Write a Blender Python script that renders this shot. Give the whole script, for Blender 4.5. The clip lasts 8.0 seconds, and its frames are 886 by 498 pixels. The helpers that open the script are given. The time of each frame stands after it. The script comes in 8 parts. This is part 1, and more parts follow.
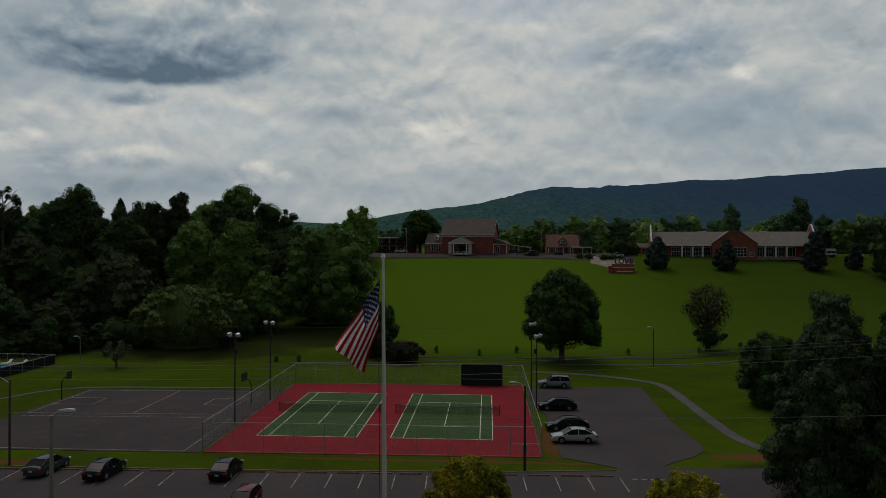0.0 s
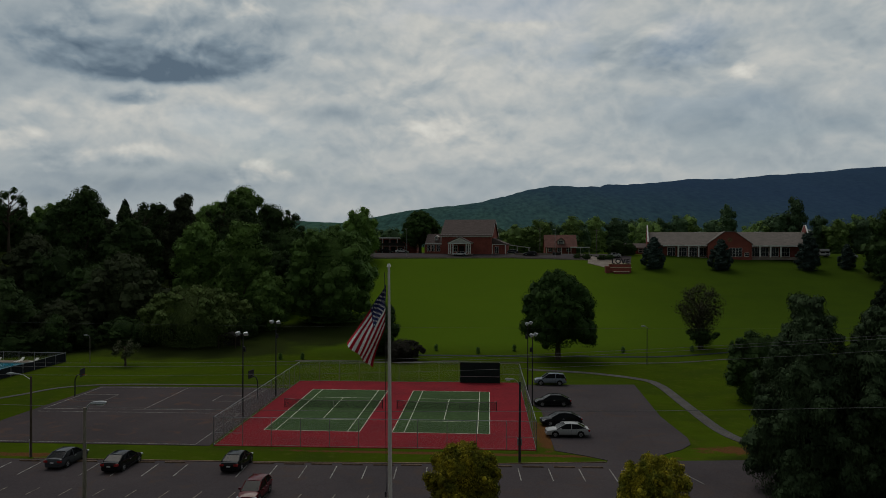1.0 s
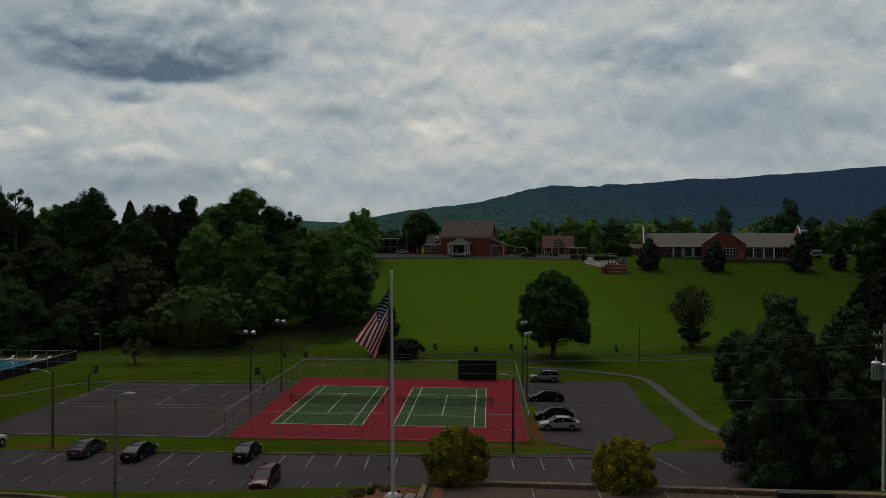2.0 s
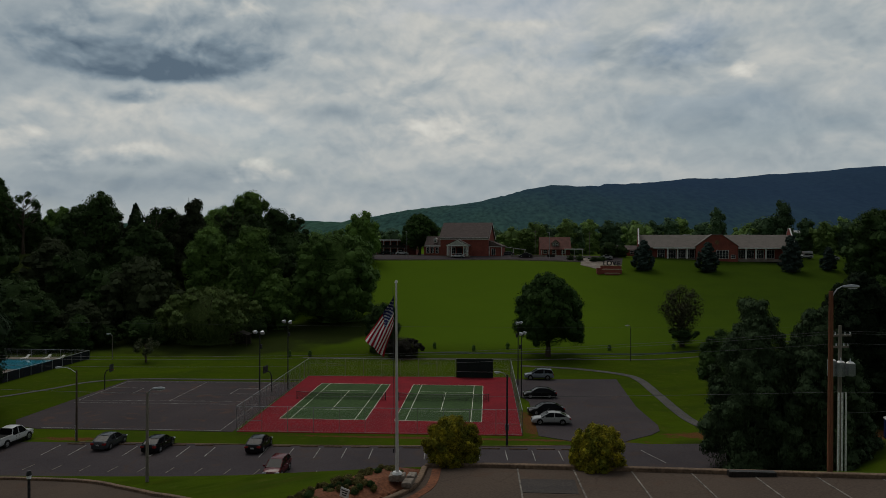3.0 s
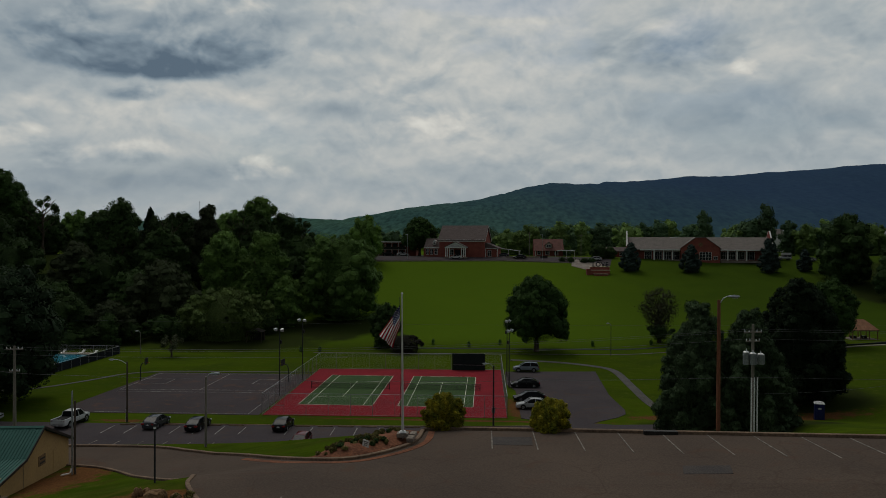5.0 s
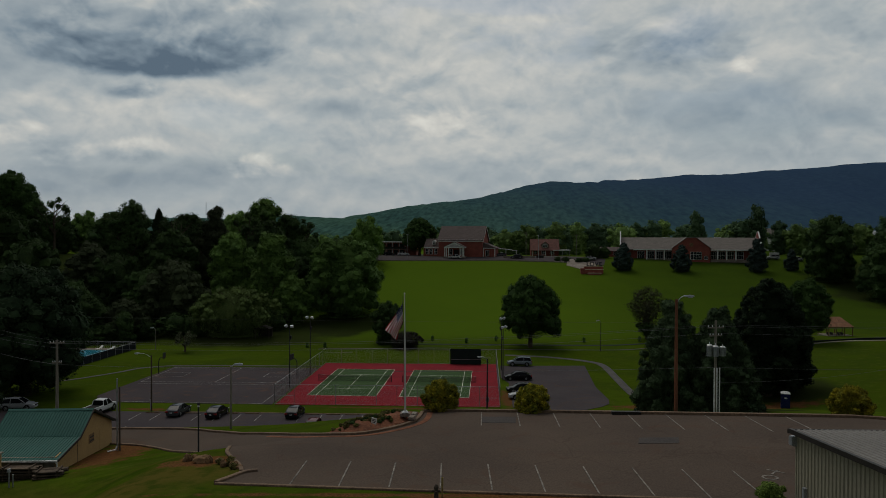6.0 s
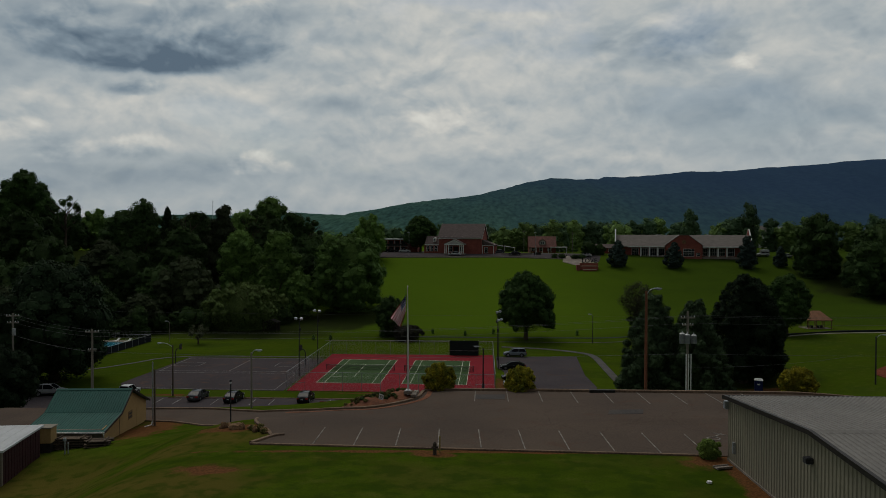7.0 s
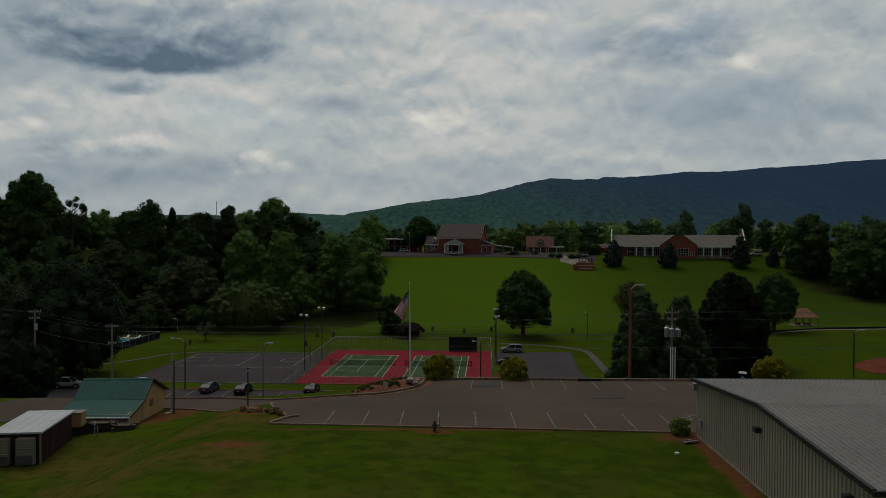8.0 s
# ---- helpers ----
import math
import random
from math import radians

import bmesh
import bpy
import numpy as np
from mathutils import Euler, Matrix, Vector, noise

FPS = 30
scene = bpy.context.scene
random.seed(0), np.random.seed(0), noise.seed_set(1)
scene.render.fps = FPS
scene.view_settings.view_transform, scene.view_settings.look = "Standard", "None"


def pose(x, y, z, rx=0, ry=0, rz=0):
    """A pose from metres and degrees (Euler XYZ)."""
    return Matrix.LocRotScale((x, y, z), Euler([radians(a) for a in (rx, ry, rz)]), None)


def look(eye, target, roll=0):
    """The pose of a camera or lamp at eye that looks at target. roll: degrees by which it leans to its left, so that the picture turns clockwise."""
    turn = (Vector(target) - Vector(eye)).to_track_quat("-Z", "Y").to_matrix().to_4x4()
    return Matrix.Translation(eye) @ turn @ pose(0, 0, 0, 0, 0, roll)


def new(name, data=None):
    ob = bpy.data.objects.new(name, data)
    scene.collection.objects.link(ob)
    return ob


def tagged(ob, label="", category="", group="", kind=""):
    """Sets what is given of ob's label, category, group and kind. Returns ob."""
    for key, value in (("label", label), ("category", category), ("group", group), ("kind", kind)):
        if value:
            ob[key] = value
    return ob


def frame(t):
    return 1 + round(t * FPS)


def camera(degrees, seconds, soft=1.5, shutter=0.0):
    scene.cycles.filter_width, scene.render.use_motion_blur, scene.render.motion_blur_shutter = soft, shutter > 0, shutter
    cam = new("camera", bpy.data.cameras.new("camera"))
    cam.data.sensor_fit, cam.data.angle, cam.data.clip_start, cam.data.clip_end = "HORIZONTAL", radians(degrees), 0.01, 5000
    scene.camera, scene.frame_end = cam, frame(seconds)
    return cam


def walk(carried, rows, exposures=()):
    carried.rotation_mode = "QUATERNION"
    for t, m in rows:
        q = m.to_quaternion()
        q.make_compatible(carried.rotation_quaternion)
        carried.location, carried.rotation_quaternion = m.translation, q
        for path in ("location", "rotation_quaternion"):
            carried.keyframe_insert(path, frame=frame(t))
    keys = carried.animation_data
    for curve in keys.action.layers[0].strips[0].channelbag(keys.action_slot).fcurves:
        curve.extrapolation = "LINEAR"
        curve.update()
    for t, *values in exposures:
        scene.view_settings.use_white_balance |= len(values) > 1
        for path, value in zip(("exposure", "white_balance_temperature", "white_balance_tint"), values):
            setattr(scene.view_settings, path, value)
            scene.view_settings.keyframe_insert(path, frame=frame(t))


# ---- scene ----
cam = camera(62.1, 8.0, soft=0.55)
PATH = [
    (0, (4.795, 0.985, 20.566), (4.672, 2.982, 20.561), 0.2),
    (0.5, (4.921, -0.662, 20.73), (4.797, 1.335, 20.725), 0.2),
    (1, (5.101, -2.688, 21.011), (4.978, -0.692, 21.003), 0.2),
    (1.5, (5.354, -4.801, 21.186), (5.231, -2.805, 21.177), 0.2),
    (3, (6.03, -12.448, 22.157), (5.908, -10.451, 22.146), 0.2),
    (3.5, (6.331, -15.564, 22.588), (6.21, -13.568, 22.576), 0.2),
    (4, (6.674, -19.045, 23.026), (6.553, -17.049, 23.012), 0.2),
    (4.5, (7.028, -22.706, 23.467), (6.906, -20.709, 23.451), 0.2),
    (6, (8.207, -35.397, 24.676), (8.085, -33.4, 24.652), 0.2),
    (6.5, (8.623, -39.802, 24.928), (8.5, -37.806, 24.901), 0.2),
    (7, (8.96, -43.921, 24.93), (8.836, -41.925, 24.897), 0.2),
    (7.5, (9.186, -47.203, 24.939), (9.063, -45.207, 24.905), 0.3),
    (8, (9.344, -49.617, 24.944), (9.221, -47.621, 24.911), 0.2),
]
walk(cam, [(t, look(eye, target, roll)) for t, eye, target, roll in PATH])

# ------------------------------------------------------------------ light and sky
world = bpy.data.worlds.new("overcast_sky")
scene.world = world
world.use_nodes = True
SUN_ELEV, SUN_AZ = radians(58), radians(-28)


def sky_nodes():
    nt = world.node_tree
    nt.nodes.clear()
    N, L = nt.nodes.new, nt.links.new

    def val(v, x):
        if hasattr(x, "is_linked"):
            L(x, v)
        else:
            v.default_value = x

    def m(op, a, b=0.0, c=0.0, clamp=False):
        n = N("ShaderNodeMath")
        n.operation, n.use_clamp = op, clamp
        val(n.inputs[0], a), val(n.inputs[1], b), val(n.inputs[2], c)
        return n.outputs[0]

    def smooth(x, a, b):
        n = N("ShaderNodeMapRange")
        n.interpolation_type = "SMOOTHSTEP"
        val(n.inputs[0], x)
        n.inputs[1].default_value, n.inputs[2].default_value = a, b
        return n.outputs[0]

    def mix(f, a, b):
        n = N("ShaderNodeMix")
        n.data_type = "RGBA"
        val(n.inputs[0], f), val(n.inputs[6], a), val(n.inputs[7], b)
        return n.outputs[2]

    tc = N("ShaderNodeTexCoord")
    rot = N("ShaderNodeMapping")
    rot.inputs["Rotation"].default_value = (0, 0, radians(-3.45))
    L(tc.outputs["Generated"], rot.inputs["Vector"])
    sep = N("ShaderNodeSeparateXYZ")
    L(rot.outputs[0], sep.inputs[0])
    dx, dy, dz = sep.outputs
    front = m("MAXIMUM", dy, 0.08)
    u, v = m("DIVIDE", dx, front), m("DIVIDE", dz, front)

    def fbm(sx, sy, sz, scale, detail, rough, dist=0.0, off=0.0, lift=0.0):
        mp = N("ShaderNodeMapping")
        mp.inputs["Scale"].default_value = (sx, sy, sz)
        mp.inputs["Location"].default_value = (off, off * 0.7, off * 0.3 + lift)
        L(rot.outputs[0], mp.inputs["Vector"])
        n = N("ShaderNodeTexNoise")
        n.inputs["Scale"].default_value, n.inputs["Detail"].default_value = scale, detail
        n.inputs["Roughness"].default_value, n.inputs["Distortion"].default_value = rough, dist
        L(mp.outputs[0], n.inputs["Vector"])
        return n.outputs[0]

    broad = fbm(1, 1, 2.2, 2.4, 4, 0.5, 0.2, 3.1)
    wisps = fbm(1, 1, 2.6, 5.0, 9, 0.53, 0.3, 8.4)
    puffs = fbm(1, 1, 1.5, 17, 8, 0.58, 0.1, 1.7)
    fine = m("ADD", m("MULTIPLY", wisps, 0.55), m("MULTIPLY", puffs, 0.45))

    # round heads of the clouds, at two sizes, each with a light and a shaded side
    def heads(scale, flat, off, lift=0.0):
        mp = N("ShaderNodeMapping")
        mp.inputs["Scale"].default_value = (1, 1, flat)
        mp.inputs["Location"].default_value = (off, off * 0.7, off * 0.3 + lift)
        L(rot.outputs[0], mp.inputs["Vector"])
        warp = N("ShaderNodeTexNoise")
        warp.inputs["Scale"].default_value, warp.inputs["Detail"].default_value = scale * 0.5, 6
        L(mp.outputs[0], warp.inputs["Vector"])
        wv = N("ShaderNodeVectorMath")
        wv.operation = "MULTIPLY_ADD"
        L(warp.outputs[1], wv.inputs[0])
        wv.inputs[1].default_value = (1.6 / scale,) * 3
        L(mp.outputs[0], wv.inputs[2])
        vo = N("ShaderNodeTexVoronoi")
        vo.feature = "SMOOTH_F1"
        vo.inputs["Scale"].default_value, vo.inputs["Smoothness"].default_value = scale, 0.35
        vo.inputs["Detail"].default_value, vo.inputs["Roughness"].default_value = 3.0, 0.55
        L(wv.outputs[0], vo.inputs["Vector"])
        return vo.outputs[0]

    bub = heads(15, 1.5, 2.0)
    lit = m("SUBTRACT", heads(15, 1.5, 2.0, -0.022), bub)
    relief = m("SUBTRACT", fbm(1, 1, 2.2, 3.4, 8, 0.52, 0.3, 12.3), fbm(1, 1, 2.2, 3.4, 8, 0.52, 0.3, 12.3, 0.034))

    def blob(cu, cv, ru, rv, rag, edge):
        a = m("DIVIDE", m("SUBTRACT", u, cu), ru)
        b = m("DIVIDE", m("SUBTRACT", v, cv), rv)
        d = m("SQRT", m("ADD", m("MULTIPLY", a, a), m("MULTIPLY", b, b)))
        d = m("ADD", d, m("MULTIPLY", m("SUBTRACT", fine, 0.5), rag * 1.3))
        d = m("ADD", d, m("MULTIPLY", m("SUBTRACT", bub, 0.52), rag * 0.7))
        return m("MULTIPLY", smooth(d, 1 + edge, 1 - edge), smooth(dy, 0.1, 0.3))

    def lerp(f, a, b):
        n = N("ShaderNodeMix")
        val(n.inputs[0], f), val(n.inputs[2], a), val(n.inputs[3], b)
        return n.outputs[0]

    tone = m("ADD", 0.55, m("MULTIPLY", m("SUBTRACT", broad, 0.5), 0.30))
    tone = m("ADD", tone, m("MULTIPLY", m("SUBTRACT", wisps, 0.5), 0.17))
    for cu, cv, ru, rv, level, cover in SKY_STRETCHES:
        tone = lerp(m("MULTIPLY", blob(cu, cv, ru, rv, 0.9, 0.75), cover), tone, m("ADD", level, m("MULTIPLY", m("SUBTRACT", wisps, 0.5), 0.18)))
    tone = m("ADD", tone, m("MULTIPLY", m("MULTIPLY", relief, smooth(broad, 0.36, 0.60)), 0.50))
    tone = m("ADD", tone, m("MULTIPLY", lit, 0.20))
    # single clouds: pale heads, darker towards a flat base
    for cu, cv, ru, rv, rag, edge, head, base in SKY_CLOUDS:
        b = blob(cu, cv, ru, rv, rag, edge)
        foot = m("ADD", v, m("MULTIPLY", m("SUBTRACT", fine, 0.5), 0.035))
        b = m("MULTIPLY", b, smooth(foot, cv - rv * 0.95, cv - rv * 0.72))
        up = smooth(m("ADD", v, m("MULTIPLY", m("SUBTRACT", fine, 0.5), 0.10)), cv - rv * 0.75, cv + rv * 0.75)
        body = m("ADD", lerp(up, base, head), m("MULTIPLY", relief, 0.28))
        body = m("ADD", body, m("MULTIPLY", lit, 0.34))
        tone = lerp(b, tone, body)
    ramp = N("ShaderNodeValToRGB")
    ramp.color_ramp.interpolation = "LINEAR"
    stops = ((0.0, (0.100, 0.143, 0.190)), (0.25, (0.200, 0.256, 0.304)), (0.50, (0.358, 0.402, 0.422)), (0.72, (0.548, 0.550, 0.520)), (1.0, (0.74, 0.73, 0.665)))
    while len(ramp.color_ramp.elements) < len(stops):
        ramp.color_ramp.elements.new(0.5)
    for e, (at, col) in zip(ramp.color_ramp.elements, stops):
        e.position, e.color = at, (*col, 1)
    L(tone, ramp.inputs[0])
    cream = ramp.outputs[0]
    up = smooth(dz, 0.25, 1.0)
    deck2 = mix(m("MULTIPLY", up, 0.6), cream, (0.36, 0.38, 0.40, 1))
    haze = smooth(dz, 0.16, 0.0)
    deck3 = mix(m("MULTIPLY", haze, 0.55), deck2, (0.300, 0.342, 0.368, 1))
    sky = N("ShaderNodeTexSky")
    sky.sky_type, sky.sun_disc = "NISHITA", False
    sky.sun_elevation, sky.sun_rotation = SUN_ELEV, SUN_AZ
    sky.air_density, sky.dust_density = 1.2, 2.0
    skyc = N("ShaderNodeVectorMath")
    skyc.operation = "SCALE"
    L(sky.outputs[0], skyc.inputs[0])
    skyc.inputs["Scale"].default_value = 0.07
    gaps = m("MULTIPLY", smooth(broad, 0.57, 0.70), smooth(wisps, 0.56, 0.42))
    full = mix(m("MULTIPLY", gaps, 0.30), deck3, skyc.outputs[0])
    # the unseen sky behind the camera is dimmed to darken what faces it
    away = N("ShaderNodeVectorMath")
    away.operation = "SCALE"
    L(full, away.inputs[0])
    L(m("ADD", m("MULTIPLY", smooth(dy, -0.7, 0.75), 0.60), 0.40), away.inputs["Scale"])
    full = away.outputs[0]
    below = mix(smooth(dz, -0.02, 0.0), (0.05, 0.06, 0.05, 1), full)
    bg = N("ShaderNodeBackground")
    bg.inputs["Strength"].default_value = SKY_STRENGTH
    L(below, bg.inputs["Color"])
    out = N("ShaderNodeOutputWorld")
    L(bg.outputs[0], out.inputs["Surface"])


SKY_STRENGTH = 1.0
# the deck ahead: centre and half size (tangents of the angles), tone, cover
SKY_STRETCHES = [
    (-0.464, 0.301, 0.307, 0.088, 0.28, 0.85),
    (-0.372, 0.186, 0.307, 0.026, 0.64, 0.85),
    (-0.172, 0.23, 0.069, 0.01, 0.38, 0.8),
    (-0.149, 0.18, 0.073, 0.015, 0.33, 0.9),
    (-0.018, 0.293, 0.2, 0.073, 0.66, 0.8),
    (0.089, 0.194, 0.138, 0.069, 0.66, 0.7),
    (-0.464, 0.084, 0.323, 0.029, 0.24, 0.9),
    (0.412, 0.178, 0.261, 0.058, 0.35, 0.9),
    (0.327, 0.313, 0.177, 0.023, 0.66, 0.7),
    (0.419, 0.124, 0.253, 0.026, 0.4, 0.8),
    (0.258, 0.109, 0.058, 0.01, 0.72, 0.85),
    (-0.095, 0.09, 0.169, 0.035, 0.5, 0.6),
    (-0.664, 0.27, 0.092, 0.1, 0.4, 0.7),
    (0.55, 0.278, 0.146, 0.046, 0.38, 0.7),
]
# single clouds: centre and half size, raggedness, softness, tone of the heads and of the base
SKY_CLOUDS = [
    (-0.502, 0.281, 0.1, 0.051, 0.45, 0.35, 0.4, 0.18),
    (-0.383, 0.261, 0.178, 0.051, 0.42, 0.2, 0.4, -0.06),
    (-0.372, 0.321, 0.1, 0.023, 0.6, 0.35, 0.58, 0.42),
    (-0.258, 0.303, 0.038, 0.035, 0.5, 0.3, 0.62, 0.36),
    (-0.418, 0.204, 0.051, 0.017, 0.6, 0.3, 0.5, 0.3),
    (-0.579, 0.144, 0.061, 0.022, 0.6, 0.30, 0.76, 0.42),
    (-0.424, 0.12, 0.069, 0.023, 0.6, 0.30, 0.76, 0.36),
    (-0.253, 0.098, 0.055, 0.018, 0.95, 0.4, 0.86, 0.50),
    (-0.51, 0.115, 0.069, 0.02, 0.6, 0.35, 0.66, 0.4),
    (-0.015, 0.154, 0.084, 0.026, 1.0, 0.55, 0.84, 0.64),
    (0.312, 0.266, 0.134, 0.046, 0.7, 0.7, 0.46, 0.32),
    (0.412, 0.237, 0.023, 0.018, 0.6, 0.35, 0.7, 0.48),
]
sky_nodes()

sun = new("sun", bpy.data.lights.new("sun", "SUN"))
sun.data.energy, sun.data.angle, sun.data.color = 0.92, radians(32), (1.0, 0.95, 0.86)
sun.rotation_euler = (radians(90) - SUN_ELEV, 0, math.pi - SUN_AZ)
scene.view_settings.exposure = 0.0

# ------------------------------------------------------------------ materials


def mat(name, c1, c2=None, scale=1.0, rough=0.8, bump=0.15, fine=12.0, metal=0.0, spec=0.12, per_object=0.0, per_island=0.0, fine_mix=0.35, stretch=(1, 1, 1)):
    """A surface with a coarse and a fine variation and a fine relief."""
    c2 = c2 or tuple(v * 0.72 for v in c1)
    ma = bpy.data.materials.new(name)
    ma.use_nodes = True
    nt = ma.node_tree
    N, L = nt.nodes.new, nt.links.new
    b = nt.nodes["Principled BSDF"]
    tc = N("ShaderNodeTexCoord")
    mp = N("ShaderNodeMapping")
    mp.inputs["Scale"].default_value = stretch
    L(tc.outputs["Object"], mp.inputs[0])
    n1, n2 = N("ShaderNodeTexNoise"), N("ShaderNodeTexNoise")
    n1.inputs["Scale"].default_value, n1.inputs["Detail"].default_value = scale, 5
    n2.inputs["Scale"].default_value, n2.inputs["Detail"].default_value = fine, 4
    L(mp.outputs[0], n1.inputs[0]), L(mp.outputs[0], n2.inputs[0])
    ramp = N("ShaderNodeMapRange")
    ramp.inputs[1].default_value, ramp.inputs[2].default_value = 0.34, 0.66
    L(n1.outputs[0], ramp.inputs[0])
    mx = N("ShaderNodeMix")
    mx.data_type = "RGBA"
    L(ramp.outputs[0], mx.inputs[0])
    mx.inputs[6].default_value, mx.inputs[7].default_value = (*c1, 1), (*c2, 1)
    r2 = N("ShaderNodeMapRange")
    r2.inputs[1].default_value, r2.inputs[2].default_value = 0.3, 0.7
    r2.inputs[3].default_value, r2.inputs[4].default_value = 1 - fine_mix, 1 + fine_mix
    L(n2.outputs[0], r2.inputs[0])
    sc = N("ShaderNodeVectorMath")
    sc.operation = "SCALE"
    L(mx.outputs[2], sc.inputs[0]), L(r2.outputs[0], sc.inputs["Scale"])
    last = sc.outputs[0]
    for amount, node, socket in ((per_object, "ShaderNodeObjectInfo", "Random"), (per_island, "ShaderNodeNewGeometry", "Random Per Island")):
        if amount:
            o = N(node)
            r3 = N("ShaderNodeMapRange")
            r3.inputs[3].default_value, r3.inputs[4].default_value = 1 - amount, 1 + amount
            L(o.outputs[socket], r3.inputs[0])
            s3 = N("ShaderNodeVectorMath")
            s3.operation = "SCALE"
            L(last, s3.inputs[0]), L(r3.outputs[0], s3.inputs["Scale"])
            last = s3.outputs[0]
    L(last, b.inputs["Base Color"])
    b.inputs["Roughness"].default_value, b.inputs["Metallic"].default_value = rough, metal
    b.inputs["Specular IOR Level"].default_value = spec
    if bump:
        bp = N("ShaderNodeBump")
        bp.inputs["Strength"].default_value, bp.inputs["Distance"].default_value = bump, 0.05
        L(n2.outputs[0], bp.inputs["Height"])
        L(bp.outputs[0], b.inputs["Normal"])
    return ma


def leaf_mat(name, c1, c2, glow=0.10, vary=0.22):
    """Leaves: hue changes from leaf to leaf and from tree to tree; some light passes through."""
    ma = mat(name, c1, c2, scale=4.5, rough=0.75, bump=0, fine=24.0, spec=0.04, per_object=0.30, per_island=vary)
    nt = ma.node_tree
    N, L = nt.nodes.new, nt.links.new
    b = nt.nodes["Principled BSDF"]
    tr = N("ShaderNodeBsdfTranslucent")
    L(b.inputs["Base Color"].links[0].from_socket, tr.inputs[0])
    ms = N("ShaderNodeMixShader")
    ms.inputs[0].default_value = glow
    L(b.outputs[0], ms.inputs[1]), L(tr.outputs[0], ms.inputs[2])
    L(ms.outputs[0], nt.nodes["Material Output"].inputs[0])
    return ma


def glass_mat(name, tint=(0.02, 0.025, 0.03), rough=0.06):
    ma = mat(name, tint, rough=rough, bump=0, spec=0.3, fine_mix=0.1)
    return ma


def wire_mat(name, colour, pitch, wire):
    """Woven wire: diagonal strands with holes between them."""
    ma = bpy.data.materials.new(name)
    ma.use_nodes = True
    nt = ma.node_tree
    N, L = nt.nodes.new, nt.links.new
    b = nt.nodes["Principled BSDF"]
    b.inputs["Base Color"].default_value = (*colour, 1)
    b.inputs["Metallic"].default_value, b.inputs["Roughness"].default_value = 0.4, 0.5
    tc, sep = N("ShaderNodeTexCoord"), N("ShaderNodeSeparateXYZ")
    L(tc.outputs["Object"], sep.inputs[0])

    def m(op, a, c):
        n = N("ShaderNodeMath")
        n.operation = op
        for k, q in enumerate((a, c)):
            if hasattr(q, "is_linked"):
                L(q, n.inputs[k])
            else:
                n.inputs[k].default_value = q
        return n.outputs[0]

    h = m("ADD", sep.outputs[0], sep.outputs[1])
    masks = []
    for sgn in (1.0, -1.0):
        d = m("ADD", h, m("MULTIPLY", sep.outputs[2], sgn))
        masks.append(m("LESS_THAN", m("FRACT", m("DIVIDE", d, pitch), 0.0), wire))
    solid = m("MAXIMUM", masks[0], masks[1])
    tr = N("ShaderNodeBsdfTransparent")
    ms = N("ShaderNodeMixShader")
    L(solid, ms.inputs[0]), L(tr.outputs[0], ms.inputs[1]), L(b.outputs[0], ms.inputs[2])
    L(ms.outputs[0], nt.nodes["Material Output"].inputs[0])
    return ma


BARE = [  # places of bare red soil in the grass: x, y, half sizes
    (-25.5, 28.5, 3.2, 5.5), (24.1, -2.5, 0.75, 9.5), (23.0, 3.6, 2.0, 1.5), (5.4, 4.5, 1.5, 0.6), (-10.5, 12.6, 3.2, 1.3), (8.0, 5.25, 17.0, 0.35),
    (-8.7, 0.8, 2.2, 1.1), (11.5, 79.5, 1.5, 6.5), (48.0, 72.5, 9.0, 2.2), (-41.0, 68.2, 4.0, 0.7), (-60.0, 58.0, 6.0, 1.6),
    (33.0, 75.0, 6.0, 1.6), (2.0, 71.6, 20.0, 0.5),
]
TREE_SHADE = [(-135.0, 215.0, 80.0, 62.0), (-95.0, 152.0, 48.0, 24.0), (-52.0, 148.0, 22.0, 19.0), (-30.0, 158.0, 11.0, 15.0), (38.0, 65.0, 12.0, 10.0), (54.0, 82.0, 9.0, 9.0), (160.0, 200.0, 46.0, 40.0)]  # shade painted under the trees: x, y, half sizes


